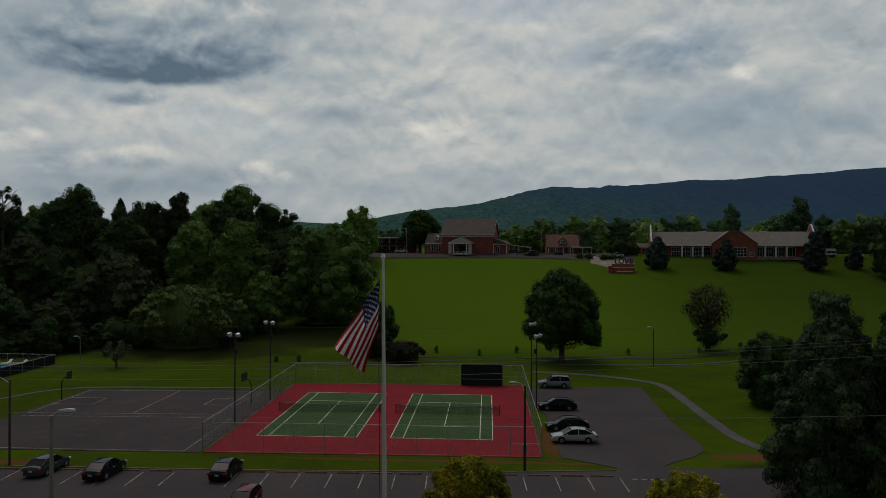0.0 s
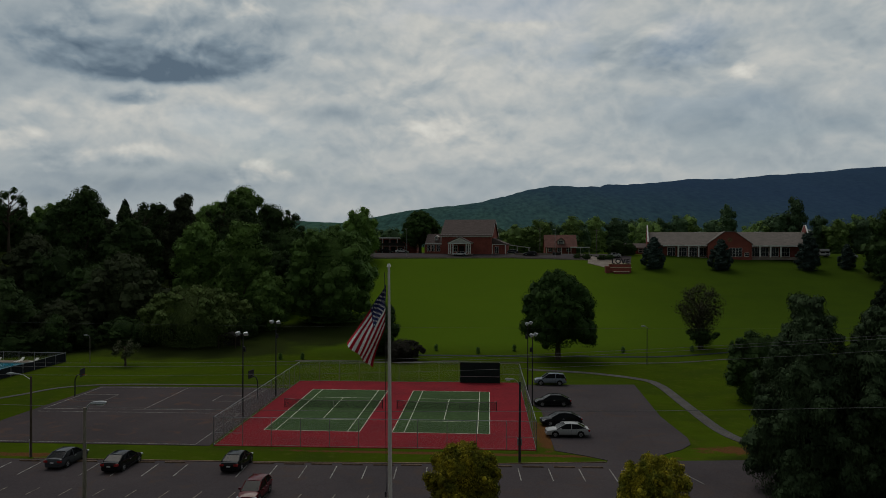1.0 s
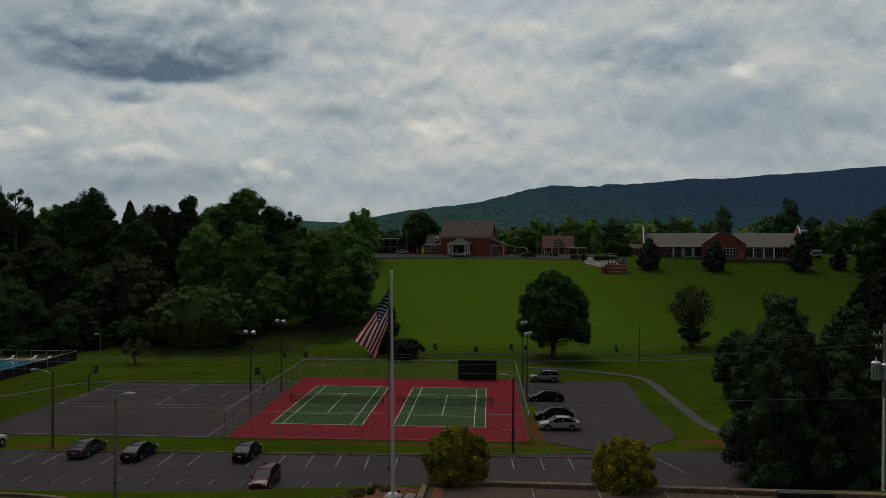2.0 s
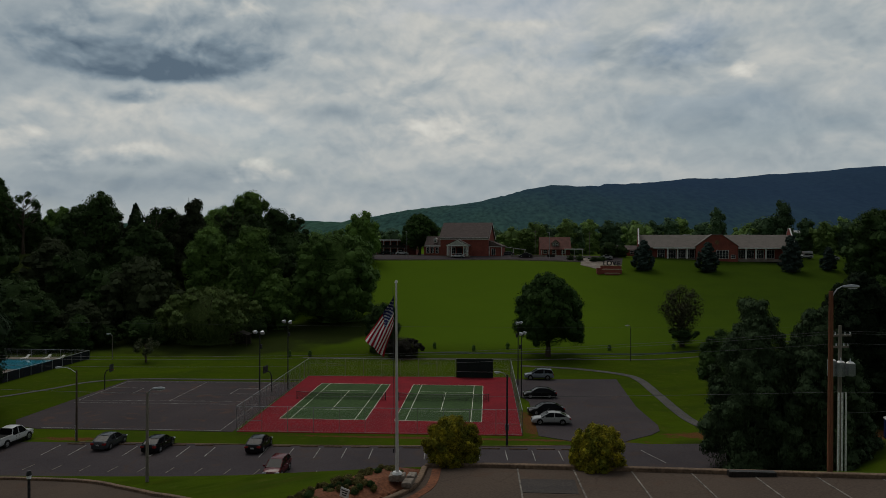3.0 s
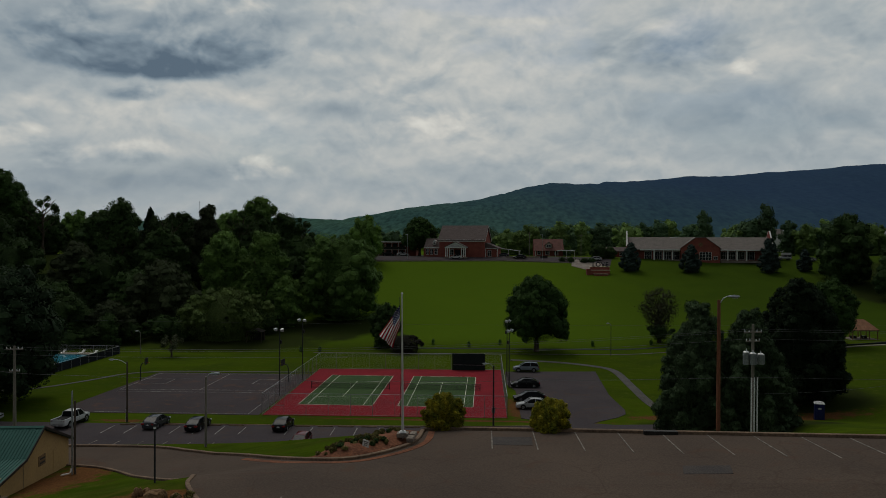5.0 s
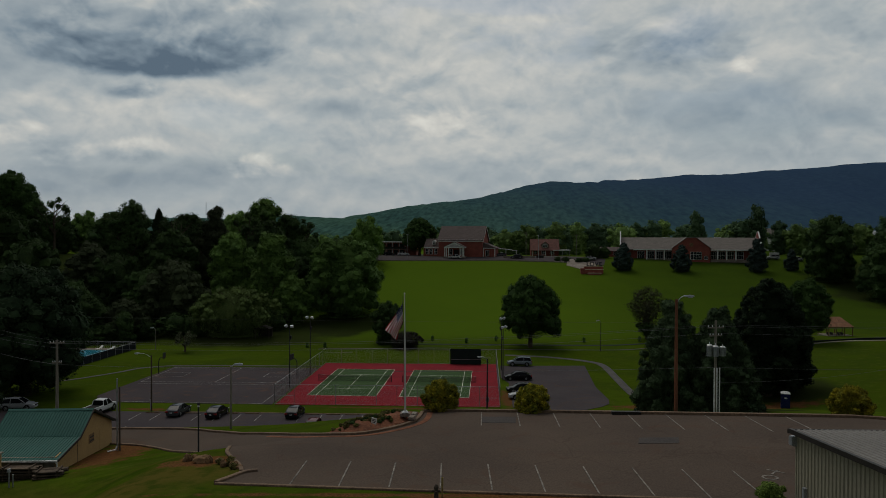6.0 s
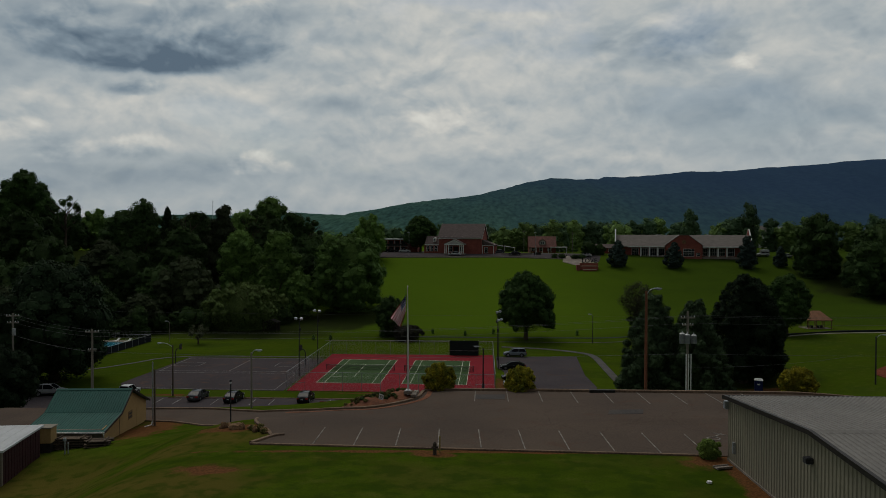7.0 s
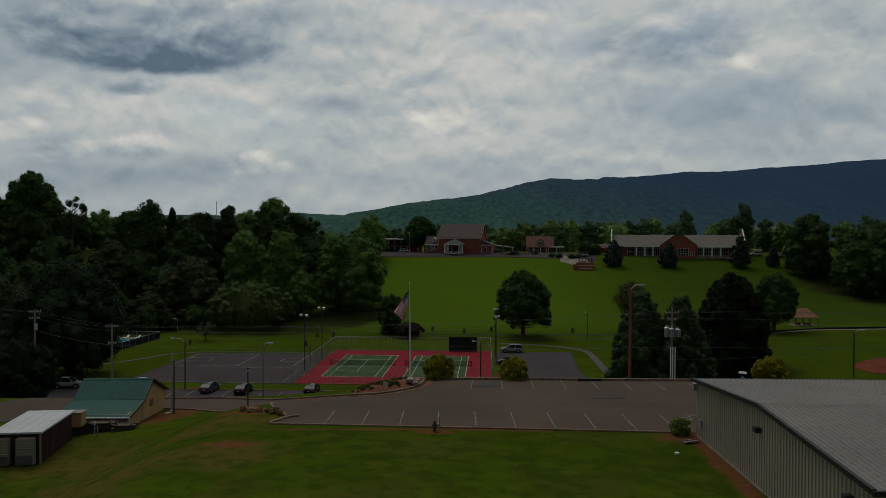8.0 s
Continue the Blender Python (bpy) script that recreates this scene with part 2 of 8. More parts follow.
def grass_mat():
    ma = bpy.data.materials.new("mown_grass")
    ma.use_nodes = True
    nt = ma.node_tree
    N, L = nt.nodes.new, nt.links.new
    b = nt.nodes["Principled BSDF"]
    geo = N("ShaderNodeTexCoord")

    def noise_at(scale, detail=5, stretch=(1, 1, 1)):
        mp = N("ShaderNodeMapping")
        mp.inputs["Scale"].default_value = stretch
        L(geo.outputs["Object"], mp.inputs[0])
        n = N("ShaderNodeTexNoise")
        n.inputs["Scale"].default_value, n.inputs["Detail"].default_value = scale, detail
        L(mp.outputs[0], n.inputs[0])
        return n.outputs[0]

    def rng(x, a, c, lo=0.0, hi=1.0):
        n = N("ShaderNodeMapRange")
        n.interpolation_type = "SMOOTHSTEP"
        L(x, n.inputs[0])
        for k, q in enumerate((a, c, lo, hi)):
            n.inputs[k + 1].default_value = q
        return n.outputs[0]

    def mix(f, a, c):
        n = N("ShaderNodeMix")
        n.data_type = "RGBA"
        L(f, n.inputs[0])
        for k, q in ((6, a), (7, c)):
            if hasattr(q, "is_linked"):
                L(q, n.inputs[k])
            else:
                n.inputs[k].default_value = (*q, 1)
        return n.outputs[2]

    big, mid, small, blades = noise_at(0.016, 3), noise_at(0.12, 6), noise_at(0.9, 6), noise_at(7.0, 4)
    rows = noise_at(0.35, 2, (0.25, 2.4, 1))
    c = mix(rng(big, 0.38, 0.60), (0.042, 0.066, 0.005), (0.060, 0.094, 0.006))
    c = mix(rng(mid, 0.42, 0.66, 0.0, 0.65), c, (0.033, 0.054, 0.008))
    c = mix(rng(small, 0.52, 0.75, 0.0, 0.5), c, (0.084, 0.090, 0.016))
    c = mix(rng(rows, 0.4, 0.65, 0.0, 0.10), c, (0.038, 0.064, 0.006))
    c = mix(rng(blades, 0.4, 0.7, 0.0, 0.4), c, (0.028, 0.046, 0.005))
    tuft, streak = noise_at(0.42, 9), noise_at(0.3, 9, (1, 1.6, 1))
    where = N("ShaderNodeSeparateXYZ")
    L(geo.outputs["Object"], where.inputs[0])

    def m(op, a, q, clamp=False):
        n = N("ShaderNodeMath")
        n.operation, n.use_clamp = op, clamp
        for k, r in enumerate((a, q)):
            if hasattr(r, "is_linked"):
                L(r, n.inputs[k])
            else:
                n.inputs[k].default_value = r
        return n.outputs[0]

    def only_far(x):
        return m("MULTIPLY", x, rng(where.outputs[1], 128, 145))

    def only_rough(x):
        n = N("ShaderNodeMath")
        n.operation = "MULTIPLY"
        L(x, n.inputs[0]), L(rng(where.outputs[1], 70, 25, 0.3, 1.0), n.inputs[1])
        return n.outputs[0]

    c = mix(only_rough(rng(tuft, 0.48, 0.66, 0.0, 0.6)), c, (0.046, 0.052, 0.008))
    c = mix(only_rough(rng(streak, 0.45, 0.66, 0.0, 0.7)), c, (0.029, 0.050, 0.004))
    # brighter grass on the slope; its fade to the right is painted cloud shade
    slope_bright = N("ShaderNodeMath")
    slope_bright.operation = "MULTIPLY"
    L(rng(where.outputs[1], 132, 150, 0.0, 1.0), slope_bright.inputs[0]), L(rng(where.outputs[0], 95, 10, 0.15, 0.80), slope_bright.inputs[1])
    c = mix(slope_bright.outputs[0], c, (0.068, 0.116, 0.009))
    # cloud shade on the right of the far lawn, painted as darker green
    cloud_shade = rng(where.outputs[0], 25, 85, 0.0, 0.7)
    c = mix(only_far(cloud_shade), c, (0.029, 0.052, 0.007))
    # thin, sun-dried turf on the near bank
    worn, weeds = noise_at(0.12, 8), noise_at(0.8, 9)
    thin = m("MULTIPLY", rng(worn, 0.40, 0.60), rng(where.outputs[0], 14, -12, 0.15, 1.0))
    c = mix(m("MULTIPLY", thin, rng(where.outputs[1], 24, 10)), c, (0.078, 0.066, 0.014))
    c = mix(m("MULTIPLY", rng(weeds, 0.46, 0.66, 0.0, 0.65), rng(where.outputs[1], 26, 12)), c, (0.024, 0.044, 0.005))
    # rough ground under the trees, their shade painted in as a dark tone
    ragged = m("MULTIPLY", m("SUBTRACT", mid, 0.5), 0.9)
    for x, y, rx, ry in TREE_SHADE:
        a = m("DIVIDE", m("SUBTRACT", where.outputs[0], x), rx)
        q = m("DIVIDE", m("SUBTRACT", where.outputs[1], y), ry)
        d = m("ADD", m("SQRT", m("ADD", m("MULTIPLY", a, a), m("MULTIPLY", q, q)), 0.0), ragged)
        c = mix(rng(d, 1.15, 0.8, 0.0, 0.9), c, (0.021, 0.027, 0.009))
    # bare soil
    sep = N("ShaderNodeSeparateXYZ")
    L(geo.outputs["Object"], sep.inputs[0])

    rag = m("MULTIPLY", m("SUBTRACT", small, 0.5), 1.9)
    total = None
    for x, y, rx, ry in BARE:
        a = m("DIVIDE", m("SUBTRACT", sep.outputs[0], x), rx)
        q = m("DIVIDE", m("SUBTRACT", sep.outputs[1], y), ry)
        d = m("ADD", m("SQRT", m("ADD", m("MULTIPLY", a, a), m("MULTIPLY", q, q)), 0.0), rag)
        one = rng(d, 1.25, 0.55)
        total = one if total is None else m("MAXIMUM", total, one)
    soil = mix(rng(blades, 0.35, 0.65), (0.150, 0.060, 0.028), (0.088, 0.036, 0.019))
    c = mix(m("MULTIPLY", total, 0.85), c, soil)
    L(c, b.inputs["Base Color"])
    b.inputs["Roughness"].default_value, b.inputs["Specular IOR Level"].default_value = 1.0, 0.0
    bp = N("ShaderNodeBump")
    bp.inputs["Strength"].default_value, bp.inputs["Distance"].default_value = 0.5, 0.12
    L(m("ADD", blades, small), bp.inputs["Height"])
    L(bp.outputs[0], b.inputs["Normal"])
    return ma


def asphalt_mat(name, c1, c2, stain=(0.03, 0.03, 0.03)):
    """Worn tarmac: broad fading, dark stains, fine cracks."""
    ma = mat(name, c1, c2, scale=0.11, rough=0.95, bump=0.25, fine=9.0, spec=0.03, fine_mix=0.16)
    nt = ma.node_tree
    N, L = nt.nodes.new, nt.links.new
    b = nt.nodes["Principled BSDF"]
    src = b.inputs["Base Color"].links[0].from_socket
    tc = N("ShaderNodeTexCoord")
    n = N("ShaderNodeTexNoise")
    n.inputs["Scale"].default_value, n.inputs["Detail"].default_value, n.inputs["Distortion"].default_value = 0.35, 7, 1.2
    L(tc.outputs["Object"], n.inputs[0])
    r = N("ShaderNodeMapRange")
    r.inputs[1].default_value, r.inputs[2].default_value, r.inputs[4].default_value = 0.56, 0.74, 0.6
    L(n.outputs[0], r.inputs[0])
    mx = N("ShaderNodeMix")
    mx.data_type = "RGBA"
    L(r.outputs[0], mx.inputs[0]), L(src, mx.inputs[6])
    mx.inputs[7].default_value = (*stain, 1)
    vo = N("ShaderNodeTexVoronoi")
    vo.feature = "DISTANCE_TO_EDGE"
    vo.inputs["Scale"].default_value = 0.16
    wob = N("ShaderNodeVectorMath")
    wob.operation = "ADD"
    nw = N("ShaderNodeTexNoise")
    nw.inputs["Scale"].default_value = 0.8
    L(tc.outputs["Object"], nw.inputs[0]), L(tc.outputs["Object"], wob.inputs[0]), L(nw.outputs[1], wob.inputs[1])
    L(wob.outputs[0], vo.inputs[0])
    cr = N("ShaderNodeMapRange")
    cr.inputs[1].default_value, cr.inputs[2].default_value = 0.004, 0.012
    cr.inputs[3].default_value, cr.inputs[4].default_value = 0.2, 0.0
    L(vo.outputs[0], cr.inputs[0])
    m2 = N("ShaderNodeMix")
    m2.data_type = "RGBA"
    L(cr.outputs[0], m2.inputs[0]), L(mx.outputs[2], m2.inputs[6])
    m2.inputs[7].default_value = (*(v * 0.5 for v in stain), 1)
    L(m2.outputs[2], b.inputs["Base Color"])
    return ma


def forest_mat():
    """Far wooded slopes: greener foothills, crowns and hollows; blue haze painted on the heights."""
    ma = mat("hazed_far_forest", (0.046, 0.096, 0.072), (0.032, 0.072, 0.064), 0.007, 1.0, 0, 0.07, spec=0.0, fine_mix=0.36, stretch=(1, 0.15, 1.3))
    nt = ma.node_tree
    N, L = nt.nodes.new, nt.links.new
    b = nt.nodes["Principled BSDF"]
    src = b.inputs["Base Color"].links[0].from_socket
    tc, sep = N("ShaderNodeTexCoord"), N("ShaderNodeSeparateXYZ")
    L(tc.outputs["Object"], sep.inputs[0])
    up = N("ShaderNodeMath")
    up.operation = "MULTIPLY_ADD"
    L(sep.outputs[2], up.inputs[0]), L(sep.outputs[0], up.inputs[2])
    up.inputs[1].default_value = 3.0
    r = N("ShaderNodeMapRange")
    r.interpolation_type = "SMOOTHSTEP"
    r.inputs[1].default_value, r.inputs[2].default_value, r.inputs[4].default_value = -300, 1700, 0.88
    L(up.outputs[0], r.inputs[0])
    # haze put into the colour: bluer with height and towards the right
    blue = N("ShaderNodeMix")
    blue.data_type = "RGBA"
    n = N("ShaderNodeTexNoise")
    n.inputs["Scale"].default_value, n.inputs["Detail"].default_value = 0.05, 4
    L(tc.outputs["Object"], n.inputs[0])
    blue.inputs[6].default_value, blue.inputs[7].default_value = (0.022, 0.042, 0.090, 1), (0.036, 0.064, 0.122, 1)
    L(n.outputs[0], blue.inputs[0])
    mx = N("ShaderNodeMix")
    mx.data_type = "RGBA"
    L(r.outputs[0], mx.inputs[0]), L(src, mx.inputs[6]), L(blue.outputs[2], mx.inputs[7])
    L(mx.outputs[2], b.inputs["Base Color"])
    return ma


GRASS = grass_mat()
TAR_UP = asphalt_mat("brown_grey_tarmac", (0.092, 0.069, 0.054), (0.072, 0.055, 0.045), (0.088, 0.053, 0.037))
TAR_LOW = asphalt_mat("blue_grey_tarmac", (0.067, 0.057, 0.060), (0.053, 0.046, 0.050), (0.080, 0.054, 0.042))
TAR_COURT = asphalt_mat("play_court_tarmac", (0.062, 0.052, 0.055), (0.050, 0.043, 0.046), (0.115, 0.064, 0.044))
PATCH = mat("fresh_tarmac", (0.056, 0.047, 0.043), (0.044, 0.038, 0.036), 0.8, 0.85)
CLAY = mat("red_court_paint", (0.218, 0.021, 0.029), (0.170, 0.020, 0.027), 0.30, 0.9, 0.1, 3.0, spec=0.02, fine_mix=0.2)
COURT = mat("green_court_paint", (0.0528, 0.0897, 0.0361), (0.0432, 0.0736, 0.0323), 0.35, 0.9, 0.1, 2.5, spec=0.02, fine_mix=0.26)
LINE = mat("white_line_paint", (0.64, 0.65, 0.55), (0.50, 0.51, 0.43), 0.7, 0.7, 0.05, 5.0)
WORN = mat("worn_white_paint", (0.32, 0.31, 0.29), (0.14, 0.13, 0.125), 1.2, 0.8, 0.05, 4.0)
FADED = mat("faded_white_paint", (0.23, 0.205, 0.175), (0.10, 0.09, 0.08), 1.6, 0.85, 0.05, 4.0)
YELLOWLINE = mat("worn_yellow_paint", (0.36, 0.27, 0.10), (0.22, 0.17, 0.08), 1.2, 0.8, 0.05, 4.0)
CONCRETE = mat("concrete", (0.24, 0.21, 0.18), (0.17, 0.14, 0.115), 0.5, 0.9, 0.2, 8.0)
KERB = mat("soil_stained_concrete", (0.185, 0.125, 0.083), (0.115, 0.080, 0.058), 0.45, 0.9, 0.2, 6.0)
PATH_M = mat("footpath_tarmac", (0.088, 0.083, 0.080), (0.062, 0.058, 0.055), 0.4, 0.9, 0.2, 6.0)
GALV = mat("galvanised_steel", (0.36, 0.38, 0.40), (0.28, 0.30, 0.32), 2.0, 0.45, 0.04, 20, metal=0.6)
ALU = mat("brushed_aluminium", (0.62, 0.62, 0.61), (0.56, 0.56, 0.55), 1.0, 0.38, 0, 15, metal=0.35, fine_mix=0.06)
DARKSTEEL = mat("dark_steel", (0.045, 0.045, 0.05), (0.03, 0.03, 0.034), 1.5, 0.5, 0.03, 10, metal=0.3)
RUSTED = mat("weathered_dark_wood", (0.085, 0.066, 0.05), (0.055, 0.043, 0.034), 1.0, 0.85, 0.15, 9, stretch=(3, 3, 0.3))
POLEWOOD = mat("reddish_pole_wood", (0.20, 0.085, 0.045), (0.135, 0.058, 0.034), 1.0, 0.85, 0.15, 9, stretch=(4, 4, 0.25))
GREYWOOD = mat("weathered_grey_wood", (0.21, 0.19, 0.16), (0.15, 0.135, 0.115), 1.0, 0.85, 0.15, 9, stretch=(4, 4, 0.25))
WHITEPVC = mat("white_conduit", (0.72, 0.72, 0.72), (0.62, 0.62, 0.62), 2.0, 0.45, 0.02)
LAMPGLASS = mat("pale_lamp_glass", (0.66, 0.70, 0.72), (0.56, 0.60, 0.63), 2.0, 0.18, 0, spec=0.8)
BLACKRUB = mat("black_rubber", (0.018, 0.018, 0.018), (0.013, 0.013, 0.013), 3, 0.85, 0.1)
WINDOW = glass_mat("dark_window_glass")
CARGLASS = mat("car_glass", (0.005, 0.006, 0.008), rough=0.12, bump=0, spec=0.10, fine_mix=0.1)
WIRE = wire_mat("chain_link_wire", (0.30, 0.32, 0.33), 0.075, 0.05)
NETWIRE = wire_mat("net_cord", (0.03, 0.03, 0.03), 0.06, 0.22)
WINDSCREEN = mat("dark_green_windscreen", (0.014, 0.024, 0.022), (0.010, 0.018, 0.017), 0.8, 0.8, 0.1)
BLACKMESH = mat("black_fence_screen", (0.016, 0.018, 0.024), (0.011, 0.013, 0.017), 0.8, 0.8, 0.1)
BRICK = mat("red_brick", (0.246, 0.0744, 0.0552), (0.18, 0.054, 0.0432), 0.5, 0.85, 0.2, 5.0)
BRICK2 = mat("brown_red_brick", (0.222, 0.0624, 0.0504), (0.168, 0.0504, 0.042), 0.5, 0.85, 0.2, 5.0)
WHITEPAINT = mat("white_paint", (0.66, 0.66, 0.64), (0.56, 0.56, 0.54), 0.6, 0.55, 0.04, 6.0)
SHINGLE = mat("brown_grey_shingles", (0.1161, 0.0918, 0.0864), (0.0891, 0.0702, 0.0662), 0.8, 0.9, 0.25, 5.0, stretch=(1, 1, 3))
SHINGLE2 = mat("tan_grey_shingles", (0.1575, 0.1395, 0.126), (0.12, 0.1065, 0.096), 0.7, 0.9, 0.25, 5.0, stretch=(1, 1, 3))
SHINGLE3 = mat("red_brown_shingles", (0.1625, 0.078, 0.065), (0.117, 0.0585, 0.0494), 0.8, 0.9, 0.25, 5.0)
GREENMETAL = mat("green_metal_roof", (0.0306, 0.1062, 0.0884), (0.0255, 0.0884, 0.0748), 0.35, 0.62, 0.04, 5.0, spec=0.12, fine_mix=0.08)
TANWALL = mat("tan_metal_siding", (0.37, 0.245, 0.105), (0.31, 0.205, 0.092), 0.4, 0.65, 0.06, 5.0, fine_mix=0.1)
GREYWALL = mat("greige_siding", (0.22, 0.195, 0.15), (0.185, 0.165, 0.13), 0.4, 0.65, 0.06, 5.0, fine_mix=0.1)
MAROON = mat("maroon_metal_siding", (0.050, 0.020, 0.022), (0.038, 0.016, 0.018), 0.5, 0.6, 0.05, 5.0)
WHITEROOF = mat("white_metal_roof", (0.46, 0.47, 0.48), (0.40, 0.41, 0.42), 0.3, 0.6, 0.03, 5.0, fine_mix=0.06)
SHEDWALL = mat("olive_tan_ribbed_siding", (0.2687, 0.2438, 0.1812), (0.2313, 0.21, 0.16), 0.25, 0.6, 0.05, 4.0, fine_mix=0.08)
SHEDROOF = mat("grey_metal_roof", (0.180, 0.168, 0.152), (0.145, 0.135, 0.123), 0.16, 0.55, 0.06, 3.0, fine_mix=0.12)
DARKTRIM = mat("dark_bronze_trim", (0.030, 0.026, 0.024), (0.022, 0.02, 0.018), 1.0, 0.5, 0.03)
BARK = mat("grey_brown_bark", (0.075, 0.058, 0.042), (0.048, 0.037, 0.028), 1.2, 0.95, 0.5, 6, stretch=(2, 2, 0.5))
MULCH = mat("red_brown_mulch", (0.1875, 0.0743, 0.0384), (0.117, 0.0486, 0.0288), 0.9, 0.95, 0.6, 6.0)
ROCK = mat("tan_fieldstone", (0.22, 0.130, 0.066), (0.125, 0.078, 0.046), 1.5, 0.9, 0.5, 6.0)
LUMBER = mat("weathered_lumber", (0.105, 0.078, 0.056), (0.06, 0.046, 0.036), 1.5, 0.9, 0.2, 9.0, per_object=0.35)
LEAF_DARK = leaf_mat("deep_green_leaves", (0.0367, 0.0647, 0.0184), (0.0238, 0.0454, 0.015))
LEAF_OAK = leaf_mat("shade_tree_leaves", (0.034, 0.066, 0.016), (0.022, 0.045, 0.012))
LEAF_FIR = leaf_mat("feathery_grey_green_needles", (0.0486, 0.0756, 0.0351), (0.0284, 0.0473, 0.023), 0.05)
LEAF_EDGE = leaf_mat("edge_green_leaves", (0.0844, 0.1496, 0.0345), (0.0575, 0.1074, 0.0287))
LEAF_BED = leaf_mat("bedding_leaves", (0.1438, 0.125, 0.0405), (0.075, 0.07, 0.027), 0.1, 0.6)
LEAF_MID = leaf_mat("mid_green_leaves", (0.1057, 0.1849, 0.0374), (0.0706, 0.1279, 0.0329))
LEAF_GREY = leaf_mat("grey_green_leaves", (0.0374, 0.049, 0.0219), (0.0257, 0.0347, 0.0166))
LEAF_WILLOW = leaf_mat("willow_leaves", (0.096, 0.1344, 0.04), (0.0624, 0.0944, 0.0288))
LEAF_GOLD = leaf_mat("golden_cypress_leaves", (0.3135, 0.26, 0.0168), (0.1265, 0.143, 0.0192), 0.15, 0.65)
LEAF_SPRUCE = leaf_mat("blue_spruce_needles", (0.0370, 0.0565, 0.0478), (0.0239, 0.0392, 0.0348), 0.04)
LEAF_CONIF = leaf_mat("dark_conifer_needles", (0.0205, 0.0369, 0.0163), (0.0132, 0.0246, 0.0123), 0.04)
LEAF_DEAD = leaf_mat("sparse_brown_leaves", (0.052, 0.050, 0.032), (0.034, 0.038, 0.022), 0.08)
LEAF_SHRUB = leaf_mat("fresh_green_shrub_leaves", (0.1607, 0.2268, 0.0454), (0.104, 0.1607, 0.0378))
LEAF_RED = leaf_mat("dusky_shrub_leaves", (0.034, 0.030, 0.024), (0.026, 0.024, 0.02), 0.05)
BLOOM = leaf_mat("pale_blossom", (0.13, 0.14, 0.085), (0.05, 0.07, 0.03), 0.1, 0.7)
WATER = mat("pool_water", (0.0315, 0.21, 0.294), (0.028, 0.182, 0.266), 0.3, 0.08, 0.05, 2.0, spec=0.6)
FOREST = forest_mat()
FARLEAF_PALE = leaf_mat("far_pale_leaves", (0.1458, 0.2236, 0.0583), (0.1069, 0.175, 0.0534), 0.08)
FARLEAF = leaf_mat("far_tree_leaves", (0.0783, 0.1305, 0.0609), (0.0522, 0.0958, 0.0479), 0.06)

# ------------------------------------------------------------------ mesh helpers
from mathutils.geometry import delaunay_2d_cdt


